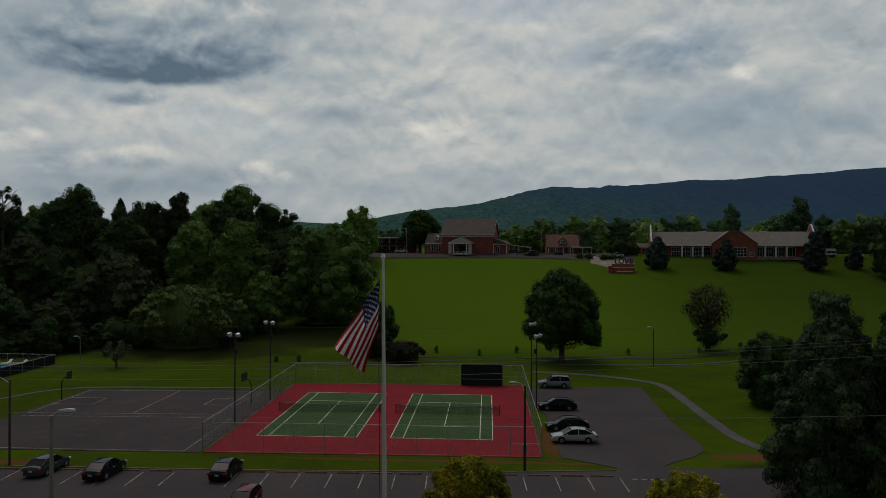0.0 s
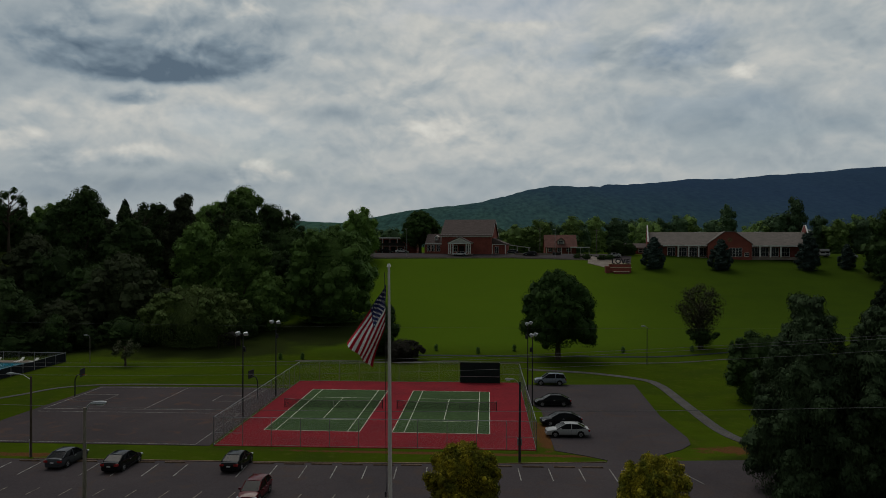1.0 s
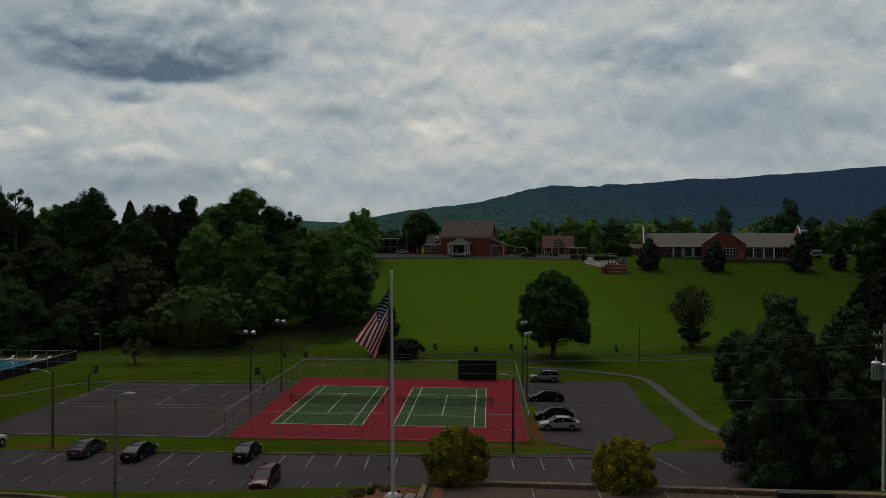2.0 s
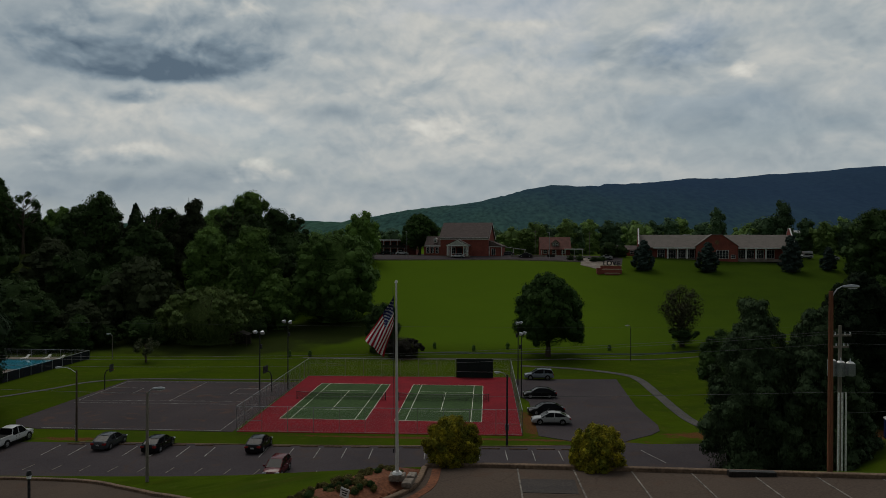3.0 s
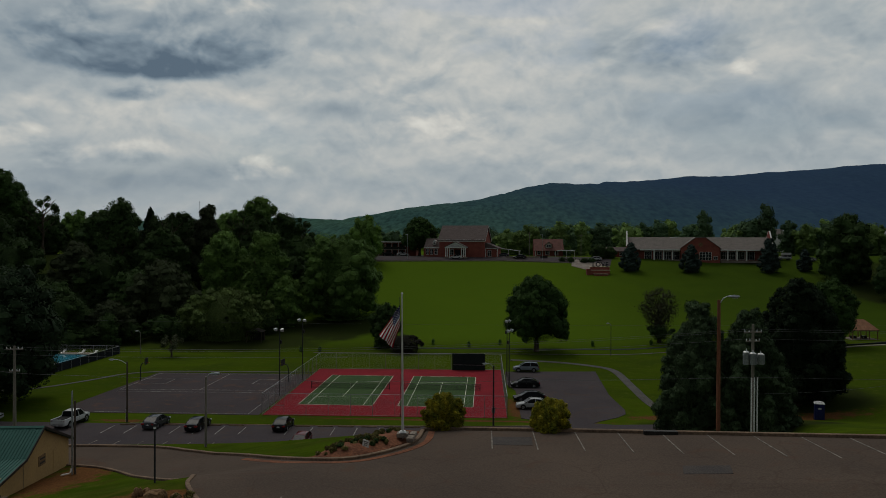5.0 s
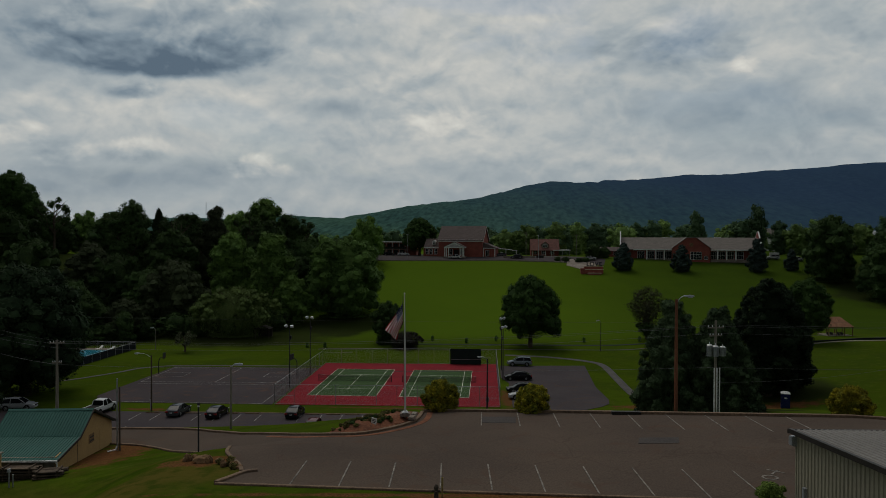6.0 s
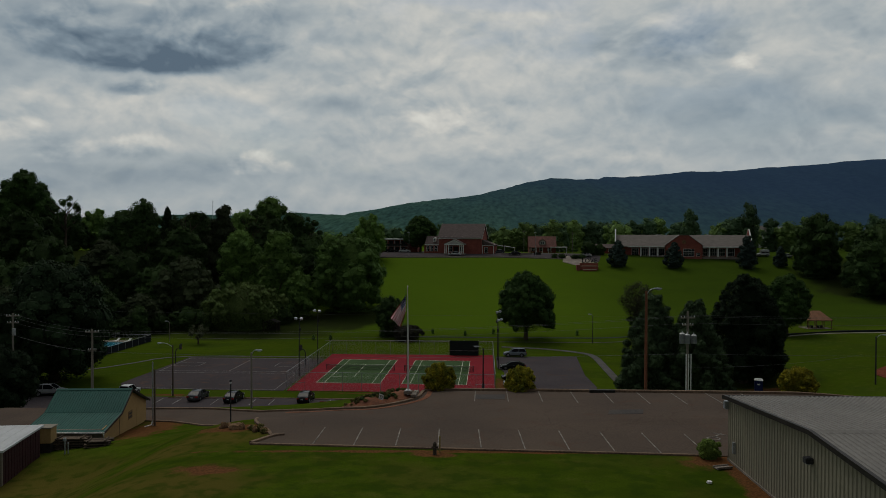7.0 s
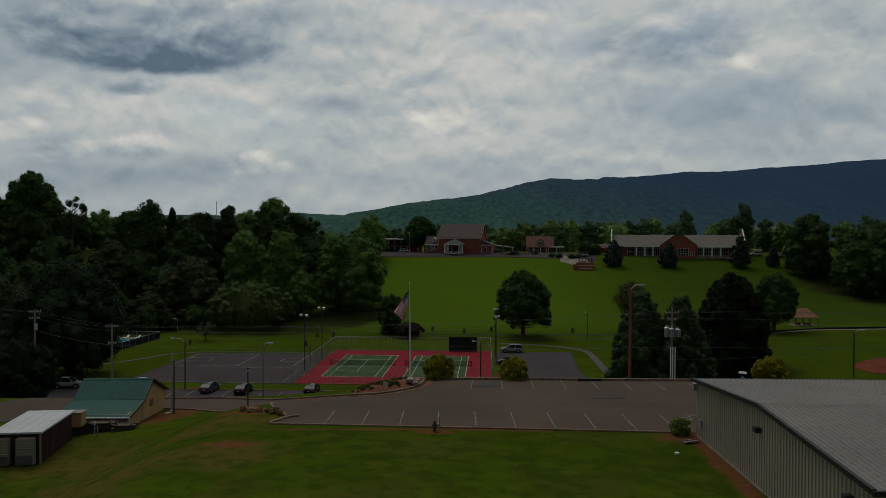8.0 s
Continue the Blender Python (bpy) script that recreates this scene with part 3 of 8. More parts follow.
class Mesh:
    """Collects boxes, bars and plates into one mesh."""

    def __init__(self):
        self.v, self.f = [], []

    def add(self, verts, faces):
        k = len(self.v)
        self.v += [tuple(p) for p in verts]
        self.f += [tuple(k + i for i in f) for f in faces]
        return self

    def box(self, x0, x1, y0, y1, z0, z1, m=None):
        vs = [Vector((x, y, z)) for z in (z0, z1) for y in (y0, y1) for x in (x0, x1)]
        if m is not None:
            vs = [m @ p for p in vs]
        return self.add(vs, [(0, 2, 3, 1), (4, 5, 7, 6), (0, 1, 5, 4), (2, 6, 7, 3), (0, 4, 6, 2), (1, 3, 7, 5)])

    def bar(self, a, b, r0, r1=None, seg=10, caps=True):
        a, b = Vector(a), Vector(b)
        r1 = r0 if r1 is None else r1
        d = (b - a).normalized()
        s = d.orthogonal().normalized()
        t = d.cross(s)
        ring = [(math.cos(2 * math.pi * i / seg), math.sin(2 * math.pi * i / seg)) for i in range(seg)]
        vs = [a + (s * c + t * q) * r0 for c, q in ring] + [b + (s * c + t * q) * r1 for c, q in ring]
        fs = [(i, (i + 1) % seg, seg + (i + 1) % seg, seg + i) for i in range(seg)]
        if caps:
            fs += [tuple(reversed(range(seg))), tuple(range(seg, 2 * seg))]
        return self.add(vs, fs)

    def tube(self, pts, radii, seg=8):
        for k in range(len(pts) - 1):
            self.bar(pts[k], pts[k + 1], radii[k], radii[k + 1], seg)
        return self

    def prism(self, outline, a, b, axis="y"):
        """A flat outline (two coordinates) carried from a to b along an axis."""
        n = len(outline)
        put = {"x": lambda p, q: (q, p[0], p[1]), "y": lambda p, q: (p[0], q, p[1]), "z": lambda p, q: (p[0], p[1], q)}[axis]
        vs = [put(p, a) for p in outline] + [put(p, b) for p in outline]
        fs = [(i, (i + 1) % n, n + (i + 1) % n, n + i) for i in range(n)] + [tuple(reversed(range(n))), tuple(range(n, 2 * n))]
        return self.add(vs, fs)

    def plate(self, pts, thick=0.03):
        """A flat polygon in space with a thickness against its normal."""
        ps = [Vector(p) for p in pts]
        nrm = (ps[1] - ps[0]).cross(ps[2] - ps[0]).normalized() * thick
        n = len(ps)
        vs = ps + [p - nrm for p in ps]
        fs = [tuple(range(n)), tuple(reversed(range(n, 2 * n)))] + [(i, n + i, n + (i + 1) % n, (i + 1) % n) for i in range(n)]
        return self.add(vs, fs)

    def loft(self, rings, close=True):
        n = len(rings[0])
        k = len(self.v)
        vs = [p for r in rings for p in r]
        fs = []
        for a in range(len(rings) - 1):
            for i in range(n):
                j = (i + 1) % n
                fs.append((a * n + i, a * n + j, (a + 1) * n + j, (a + 1) * n + i))
        if close:
            fs += [tuple(reversed(range(n))), tuple((len(rings) - 1) * n + i for i in range(n))]
        return self.add(vs, fs)

    def data(self, name, material, bevel=0.0, smooth=False):
        me = bpy.data.meshes.new(name)
        me.from_pydata(self.v, [], self.f)
        if bevel or smooth:
            bm = bmesh.new()
            bm.from_mesh(me)
            bmesh.ops.recalc_face_normals(bm, faces=bm.faces)
            if bevel:
                bmesh.ops.bevel(bm, geom=list(bm.edges), offset=bevel, segments=2, affect="EDGES", clamp_overlap=True)
            if smooth:
                for f in bm.faces:
                    f.smooth = True
                for e in bm.edges:
                    if len(e.link_faces) == 2 and e.calc_face_angle() > radians(38):
                        e.smooth = False
            bm.to_mesh(me)
            bm.free()
        me.materials.append(material)
        me.update()
        return me


def part(name, mesh, material, parent=None, label="", bevel=0.0, smooth=False, place=None):
    me = mesh.data(name, material, bevel, smooth) if isinstance(mesh, Mesh) else mesh
    ob = new(name, me)
    if parent is not None:
        ob.parent = parent
    if place is not None:
        ob.matrix_basis = place
    if label:
        tagged(ob, label)
    return ob


def thing(name, place, label, category, group="", kind=""):
    ob = new(name)
    ob.empty_display_size = 0.3
    ob.matrix_basis = place
    return tagged(ob, label, category, group, kind)


def structure(name, mesh, material, label="", category="", smooth=False, bevel=0.0):
    me = mesh.data(name, material, bevel, smooth) if isinstance(mesh, Mesh) else mesh
    return tagged(new(name, me), label, category, "", "structure")


def smin(a, b, k):
    h = max(0.0, min(1.0, 0.5 + 0.5 * (b - a) / k))
    return b + (a - b) * h - k * h * (1 - h)


def sstep(a, b, v):
    v = max(0.0, min(1.0, (v - a) / (b - a)))
    return v * v * (3 - 2 * v)


def gz(x, y):
    """Height of the ground: upper terrace, the bank down to the courts, the flat, and the lawn that climbs to the ridge."""
    plane = 10.68 + 0.029 * (max(-30, min(x, 70)) - 8.5) - 0.043 * (max(-14, y) - 6)
    w = 0.5 * y - 0.72 * x
    diag = float(np.interp(w, (-40, 5, 8.5, 11.7, 18.5, 22.5, 27.4, 32.0, 36.0, 40.0, 44.0, 60.0), (24, 11.8, 10.8, 9.95, 8.2, 7.25, 6.1, 5.35, 4.9, 4.5, 4.15, 3.4)))
    terrace = 5.15 + 5.6 * sstep(-26.0, -9.0, x)
    t = sstep(12, 22, y)
    diag = terrace * (1 - t) + diag * t
    r = sstep(30, 44, x)
    bank = (1 - r) * 0.42 * (52.5 - y) + r * 0.2 * (76 - y)
    z = smin(smin(plane, diag, 0.8), bank, 0.5)
    low = 4.2 * sstep(34, 84, x) * sstep(40, 60, y) * (1 - sstep(128, 190, y))
    z = -smin(-z, -low, 0.4)
    s = y - 134
    if s > 0:
        z += smin(0.0835 * s + 0.00077 * s * s, 18.4, 1.5)
    return z


def line_coords(spans):
    out = []
    for a, b, step in spans:
        n = max(1, round((b - a) / step))
        out += [a + (b - a) * i / n for i in range(n)]
    return out + [spans[-1][1]]


def ground_sheet():
    xs = line_coords([(-4500, -700, 380), (-700, -180, 40), (-180, -66, 6), (-66, 66, 1.2), (66, 180, 6), (180, 700, 40), (700, 4500, 380)])
    ys = line_coords([(-700, -60, 64), (-60, -16, 5.5), (-16, 78, 1.0), (78, 132, 2.7), (132, 262, 3.5), (262, 700, 40), (700, 4700, 400)])
    vs = [(x, y, gz(x, y)) for y in ys for x in xs]
    n = len(xs)
    fs = [(j * n + i, j * n + i + 1, (j + 1) * n + i + 1, (j + 1) * n + i) for j in range(len(ys) - 1) for i in range(n - 1)]
    me = bpy.data.meshes.new("ground")
    me.from_pydata(vs, [], fs)
    for p in me.polygons:
        p.use_smooth = True
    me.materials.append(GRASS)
    return tagged(new("ground", me), "mown green lawn with patches of bare red soil", "lawn", "", "structure")


def draped(outline, lift, step=1.5, skirt=0.25):
    """A flat sheet with this outline laid over the ground, a little thick."""
    rim = []
    for a, b in zip(outline, outline[1:] + outline[:1]):
        n = max(1, math.ceil(math.dist(a, b) / step))
        rim += [Vector((a[0] + (b[0] - a[0]) * i / n, a[1] + (b[1] - a[1]) * i / n)) for i in range(n)]
    x0, x1 = min(p[0] for p in outline), max(p[0] for p in outline)
    y0, y1 = min(p[1] for p in outline), max(p[1] for p in outline)
    grid = [Vector((x0 + step * (i + 0.5), y0 + step * (j + 0.5))) for i in range(int((x1 - x0) / step)) for j in range(int((y1 - y0) / step))]
    vs, _, tris, *_ = delaunay_2d_cdt(rim + grid, [], [list(range(len(rim)))], 1, 1e-4)
    used = sorted({i for t in tris for i in t})
    bm = bmesh.new()
    made = {i: bm.verts.new((vs[i].x, vs[i].y, 0)) for i in used}
    for t in tris:
        bm.faces.new([made[i] for i in t])
    bm.normal_update()
    if sum(f.normal.z for f in bm.faces) < 0:
        bmesh.ops.reverse_faces(bm, faces=bm.faces[:])
    for v in bm.verts:
        v.co.z = gz(v.co.x, v.co.y) + lift
    edge = [e for e in bm.edges if e.is_boundary]
    made = bmesh.ops.extrude_edge_only(bm, edges=edge)
    for v in made["geom"]:
        if isinstance(v, bmesh.types.BMVert):
            v.co.z -= skirt
    return bm


def laid(name, outline, lift, material, label="", category="", parent=None, step=1.5):
    bm = draped(outline, lift, step)
    me = bpy.data.meshes.new(name)
    bm.to_mesh(me)
    bm.free()
    me.materials.append(material)
    if parent is not None:
        return part(name, me, material, parent)
    return structure(name, me, material, label, category)


def ribbon(pts, width):
    """The outline of a band along a line."""
    left, right = [], []
    for i, (x, y) in enumerate(pts):
        a, b = pts[max(0, i - 1)], pts[min(len(pts) - 1, i + 1)]
        d = Vector((b[0] - a[0], b[1] - a[1])).normalized()
        left.append((x - d.y * width / 2, y + d.x * width / 2))
        right.append((x + d.y * width / 2, y - d.x * width / 2))
    return left + right[::-1]


def curve_points(pts, steps=8):
    """A smooth line through points."""
    out = []
    for i in range(len(pts) - 1):
        p0, p1, p2, p3 = (Vector((*pts[max(0, min(len(pts) - 1, i + k))], 0)) for k in (-1, 0, 1, 2))
        for s in range(steps):
            t = s / steps
            q = 0.5 * ((2 * p1) + (p2 - p0) * t + (2 * p0 - 5 * p1 + 4 * p2 - p3) * t * t + (3 * p1 - p0 - 3 * p2 + p3) * t ** 3)
            out.append((q.x, q.y))
    return out + [tuple(pts[-1])]


def kerb_mesh(pts, width=0.3, height=0.16, lift=0.0):
    """A kerb of rounded section along a line, standing on the ground."""
    rings = []
    for i, (x, y) in enumerate(pts):
        a, b = pts[max(0, i - 1)], pts[min(len(pts) - 1, i + 1)]
        d = Vector((b[0] - a[0], b[1] - a[1])).normalized()
        s = Vector((-d.y, d.x))
        z = gz(x, y) + lift
        h = width / 2
        sec = [(-h, -0.3), (h, -0.3), (h, height - 0.03), (h - 0.03, height), (-h + 0.03, height), (-h, height - 0.03)]
        rings.append([(x + s.x * o, y + s.y * o, z + q) for o, q in sec])
    return Mesh().loft(rings)

# ------------------------------------------------------------------ ground, roads and courts
ground_sheet()

KERB_LINE = curve_points([(-46.5, 50.5), (-45, 46.0), (-41, 42.6), (-32.3, 41.2), (-27.6, 40.3), (-21.6, 38.2), (-15.1, 33.1), (-10.5, 28.3), (-8.0, 25.3), (-5.0, 22.0), (-1.9, 20.5), (0.5, 22.0), (2.2, 24.9), (2.5, 29.2)])
FAR_EDGE = [(2.5 + (60 - 2.5) * i / 30, 29.6 - 0.145 * (57.5 * i / 30) if i < 20 else 29.6 - 0.145 * 38.3) for i in range(31)]
NEAR_EDGE = [(-7.9, 7.2), (-2.2, 6.6), (6.6, 5.75), (15, 5.2), (23.6, 4.75)]
ROAD_NEAR = [(-80, 12), (-54, 19.0), (-46.5, 27.5), (-40.5, 33.2), (-34, 34.6), (-28.6, 33.7), (-23.8, 31.5), (-19.5, 27.4), (-16, 23.8), (-11.9, 20.0), (-10.6, 17.2), (-10.0, 15.0), (-9.0, 13.2), (-8.0, 11.6), (-7.2, 9.9)]

upper = [(60, 4.0)] + FAR_EDGE[::-1] + KERB_LINE[::-1] + [(-48, 52.0), (-50.4, 50.5), (-51.0, 44.0), (-53.8, 40.6), (-80, 24)] + ROAD_NEAR + NEAR_EDGE
laid("road_upper", upper, 0.05, TAR_UP, "worn brown-grey tarmac car park and drive", "car park", step=1.6)
lower = [(-62, 66.2), (-39.3, 66.6), (-14, 67.1), (6.6, 68.2), (16.6, 69.4), (16.9, 70.4), (21.2, 71.2), (24, 70.6), (33, 71.5), (33, 49), (-44, 49), (-49.5, 50.5), (-50.5, 57.0), (-62, 58.5)]
laid("road_lower", lower, 0.06, TAR_LOW, "blue-grey tarmac car park with white stalls", "car park", step=1.8)
side = [(12.0, 73.4), (11.9, 92.0), (10.6, 97.0), (10.6, 109.2), (27.3, 110.7), (26.4, 89.7), (27.0, 79.4), (26.6, 76.8), (25.2, 74.8), (22.4, 72.4), (21.2, 71.1), (16.9, 70.3), (14.8, 71.8)]
laid("road_side", side, 0.05, TAR_LOW, "blue-grey tarmac side car park beside the tennis fence", "car park", step=3)
PLAY = [(-52.2, 103.4), (-53.0, 76.3), (-51.2, 73.6), (-47.7, 72.3), (-24.0, 72.6), (-24.2, 104.0)]
play = laid("play_court", PLAY, 0.04, TAR_COURT, "faded tarmac basketball court with white lines", "basketball court", step=4)
RED = [(-23.5, 72.7), (10.1, 73.3), (9.9, 110.9), (-24.0, 109.7)]
tennis = laid("tennis_court", RED, 0.045, CLAY, "red painted surround of two green tennis courts", "tennis court", step=6)


def stripe(name, a, b, width, material, parent, lift=0.07):
    d = Vector((b[0] - a[0], b[1] - a[1])).normalized()
    s = Vector((-d.y, d.x)) * width / 2
    n = max(1, int((Vector(b) - Vector(a)).length / 2))
    rings = []
    for i in range(n + 1):
        x, y = a[0] + (b[0] - a[0]) * i / n, a[1] + (b[1] - a[1]) * i / n
        row = []
        for sx, up in ((1, 0), (-1, 0), (-1, -0.03), (1, -0.03)):
            px, py = x + s.x * sx, y + s.y * sx
            row.append((px, py, gz(px, py) + lift + up))
        rings.append(row)
    return part(name, Mesh().loft(rings), material, parent)


CW, CL = 10.97, 23.77
for cx in (-20.3, -5.64):
    cy = 79.5
    m = Mesh().box(cx - 0.02, cx + CW + 0.02, cy - 0.02, cy + CL + 0.02, 0.0, 0.055)
    part("playing_area", m, COURT, tennis, "green painted playing area")
    al = (CW - 8.23) / 2
    for a, b in (((cx, cy), (cx + CW, cy)), ((cx, cy + CL), (cx + CW, cy + CL)), ((cx, cy), (cx, cy + CL)), ((cx + CW, cy), (cx + CW, cy + CL)),
                 ((cx + al, cy), (cx + al, cy + CL)), ((cx + CW - al, cy), (cx + CW - al, cy + CL)),
                 ((cx + al, cy + CL / 2 - 6.4), (cx + CW - al, cy + CL / 2 - 6.4)), ((cx + al, cy + CL / 2 + 6.4), (cx + CW - al, cy + CL / 2 + 6.4)),
                 ((cx + CW / 2, cy + CL / 2 - 6.4), (cx + CW / 2, cy + CL / 2 + 6.4))):
        stripe("line", a, b, 0.085, LINE, tennis, 0.062)

for a, b in (((-47.5, 72.8), (-25.6, 72.9)), ((-25.6, 72.9), (-25.8, 87.1)), ((-51.4, 86.6), (-25.6, 87.2)), ((-51.6, 88.1), (-28.2, 89.0)), ((-38.7, 88.6), (-38.8, 102.6)),
             ((-51.6, 88.1), (-51.6, 102.2)), ((-51.6, 102.2), (-27.0, 103.4)), ((-28.2, 89.0), (-27.0, 103.4)), ((-31.9, 94.1), (-31.9, 98.1)), ((-31.9, 94.1), (-27.6, 94.2)),
             ((-31.9, 98.1), (-27.4, 98.2)), ((-46.4, 93.4), (-46.5, 97.3)), ((-46.4, 93.4), (-51.6, 93.3)), ((-46.5, 97.3), (-51.6, 97.2))):
    stripe("line", a, b, 0.09, WORN, play, 0.06)

# stalls of the lower car park
lowpark = bpy.data.objects["road_lower"]
for k in range(-10, 12):
    x = -12.05 + 2.86 * k
    if -41 < x < 18 and k not in (-8, -3):
        stripe("stall_line", (x + 0.15, 62.6 + 0.035 * (x + 12)), (x, 66.3 + 0.032 * (x + 12)), 0.10, WORN, lowpark, 0.085)
for k in range(-9, 4):
    x = -13.4 + 2.86 * k
    stripe("stall_line", (x - 0.1, 56.6), (x, 58.4), 0.10, FADED, lowpark, 0.085)
stripe("stall_line", (24.2, 63.5), (22.6, 68.0), 0.10, WORN, lowpark, 0.085)
for k in range(4):
    stripe("stall_line", (17.6 + k * 0.8, 67.0), (18.1 + k * 0.8, 67.0), 0.18, WORN, lowpark, 0.085)

# stalls of the upper car park
uppark = bpy.data.objects["road_upper"]
for k in range(10):
    x = -3.35 + 2.965 * k
    y = 6.95 - 0.075 * (x + 3.3)
    stripe("stall_line", (x, y), (x - 0.3 + 0.012 * k, y + 5.3), 0.085, FADED, uppark, 0.075)
for k in range(9):
    x = 7.72 + 3.05 * k
    y = 29.0 - 0.15 * (x - 7.5)
    stripe("stall_line", (x + 0.02, y - 6.1), (x, y - 0.1), 0.085, FADED, uppark, 0.075)
PATCH_FACES = [(0, 1, 2, 3), (4, 7, 6, 5), (0, 4, 5, 1), (1, 5, 6, 2), (2, 6, 7, 3), (3, 7, 4, 0)]
part("tarmac_patch", Mesh().add([(x, y, gz(x, y) + dz) for dz in (0.072, 0.03) for x, y in ((7.7, 24.0), (10.5, 23.7), (10.6, 26.2), (7.8, 26.4))], PATCH_FACES), PATCH, uppark, "dark square of fresh tarmac")
for cx, cy in ((20.3, 17.2),):
    part("tarmac_patch", Mesh().add([(cx + a, cy + b, gz(cx + a, cy + b) + dz) for dz in (0.072, 0.03) for a, b in ((-1.6, -0.9), (1.2, -0.9), (1.6, 0.9), (-1.2, 0.9))],
                                    [(0, 1, 2, 3), (4, 7, 6, 5), (0, 4, 5, 1), (1, 5, 6, 2), (2, 6, 7, 3), (3, 7, 4, 0)]), PATCH, uppark)

structure("kerb_upper", kerb_mesh(KERB_LINE, 0.32, 0.2, 0.03), KERB, "soil-stained concrete kerb round the grass island", "kerb")
structure("kerb_far", kerb_mesh(FAR_EDGE, 0.34, 0.24, 0.03), KERB, "soil-stained concrete kerb along the car park edge", "kerb")
structure("kerb_near", kerb_mesh(NEAR_EDGE, 0.22, 0.10, 0.02), KERB, "worn concrete edging against the lawn", "kerb")
structure("kerb_road", kerb_mesh(curve_points(ROAD_NEAR[4:]), 0.26, 0.12, 0.02), KERB, "concrete kerb along the drive", "kerb")
structure("kerb_low", kerb_mesh([(-39.3, 66.75), (-14, 67.25), (6.6, 68.35), (16.6, 69.55)], 0.2, 0.10, 0.02), KERB, "low soil-stained kerb", "kerb")
laid("gutter", ribbon(curve_points([(-10.9, 27.6), (-8.5, 24.7), (-5.4, 21.3), (-1.7, 19.8), (1.2, 21.6), (3.0, 24.8), (3.2, 29.0)]), 0.5), 0.066, MULCH, "soil-washed gutter", "gutter", step=1.5)
structure("drain_inlet", Mesh().box(18.6, 21.0, 26.55, 27.0, gz(19.8, 27) + 0.0, gz(19.8, 27) + 0.32), DARKTRIM, "dark storm drain inlet in the kerb", "drain", bevel=0.03)

# wheel stops
stop = Mesh().loft([[(x, -0.09, 0), (x, 0.09, 0), (x, 0.06, 0.13), (x, -0.06, 0.13)] for x in (-1.0, 1.0)])
stop_me = stop.data("wheel_stop", KERB, 0.015)
for k in range(-10, 10):
    x = -12.05 + 2.86 * (k + 0.5)
    y = 66.75 + 0.032 * (x + 12)
    if k not in (-4,):
        ob = new("wheel_stop", stop_me)
        ob.matrix_basis = pose(x + 0.1 * (k % 3 - 1), y, gz(x, y) + 0.05, 0, 0, 1.8)
        tagged(ob, "low concrete wheel stop at the head of a stall", "wheel stop", "wheel stops of the lower car park")

# footpaths
laid("path_east", ribbon(curve_points([(12, 123), (18, 121.8), (23, 120), (28.8, 115.8), (31, 110.7), (31.3, 96.7), (31.6, 83.7), (33.2, 77.6), (37, 73)]), 1.5), 0.05, PATH_M, "grey tarmac footpath through the grass", "footpath")
laid("path_west", ribbon(curve_points([(-75, 84), (-66, 87.5), (-60.5, 95.5), (-57.5, 101.5), (-51, 104.6), (-38, 105.4), (-24, 106)]), 0.8), 0.05, PATH_M, "pale narrow footpath round the courts", "footpath")
# the ditch is only a flat strip coloured dark, with no hollow
laid("ditch_edge", ribbon([(-8, 136.6), (20, 137.0), (50, 138.0), (72, 138.5)], 0.9), 0.04, WINDSCREEN, "flat dark strip for the ditch at the foot of the slope", "ditch", step=4)
laid("path_foot", ribbon([(-30, 129.5), (10, 131.0), (45, 132.6), (75, 133.5)], 0.7), 0.04, PATH_M, "worn track along the foot of the slope", "track", step=4)
laid("road_crest", [(-60, 236.5), (-25, 237.5), (12, 238.6), (36, 236.5), (44, 233), (50, 233), (52, 242), (40, 257), (8, 264), (-12, 282), (-60, 282)], 0.06, TAR_LOW, "grey tarmac drive along the ridge", "drive", step=5)
structure("kerb_crest", kerb_mesh([(-60, 236.6), (-25, 237.6), (12, 238.7), (36, 236.6)], 0.4, 0.35, 0.0), CONCRETE, "pale concrete kerb along the drive", "kerb")
laid("track_east", ribbon([(72, 118.5), (86, 121.5), (110, 126), (150, 131)], 0.9), 0.06, CONCRETE, "pale gravel track by the pavilion", "track", step=4)
INFIELD = mat("red_infield_clay", (0.150, 0.048, 0.030), (0.110, 0.036, 0.024), 0.3, 1.0, 0.2, 4.0, spec=0.0)
laid("infield", [(82 + 12 * math.cos(k * math.pi / 20), 74.5 + 9 * math.sin(k * math.pi / 20)) for k in range(40)], 0.05, INFIELD, "red clay infield of the ball field", "infield", step=2.5)
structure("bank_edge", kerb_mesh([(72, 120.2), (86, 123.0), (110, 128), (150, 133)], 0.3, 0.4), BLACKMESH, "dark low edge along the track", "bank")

# mulched bed at the flagpole
BED = curve_points([(-4.6, 21.6), (-1.8, 20.7), (0.3, 22.4), (1.9, 25.0), (2.2, 28.6), (-0.2, 28.4), (-2.6, 25.8), (-4.6, 21.6)], 5)[:-1]


def bed_mesh():
    bm = draped(BED, 0.08, 0.5)
    for v in bm.verts:
        d = min((Vector((v.co.x, v.co.y)) - Vector(p)).length for p in BED)
        v.co.z += 0.62 * min(1, d / 1.3) + 0.06 * noise.noise((v.co.x * 2, v.co.y * 2, 0))
    me = bpy.data.meshes.new("planting_bed")
    bm.to_mesh(me)
    bm.free()
    me.materials.append(MULCH)
    return me


structure("planting_bed", bed_mesh(), MULCH, "raised bed of red-brown mulch", "planting bed")

# far wooded ridge


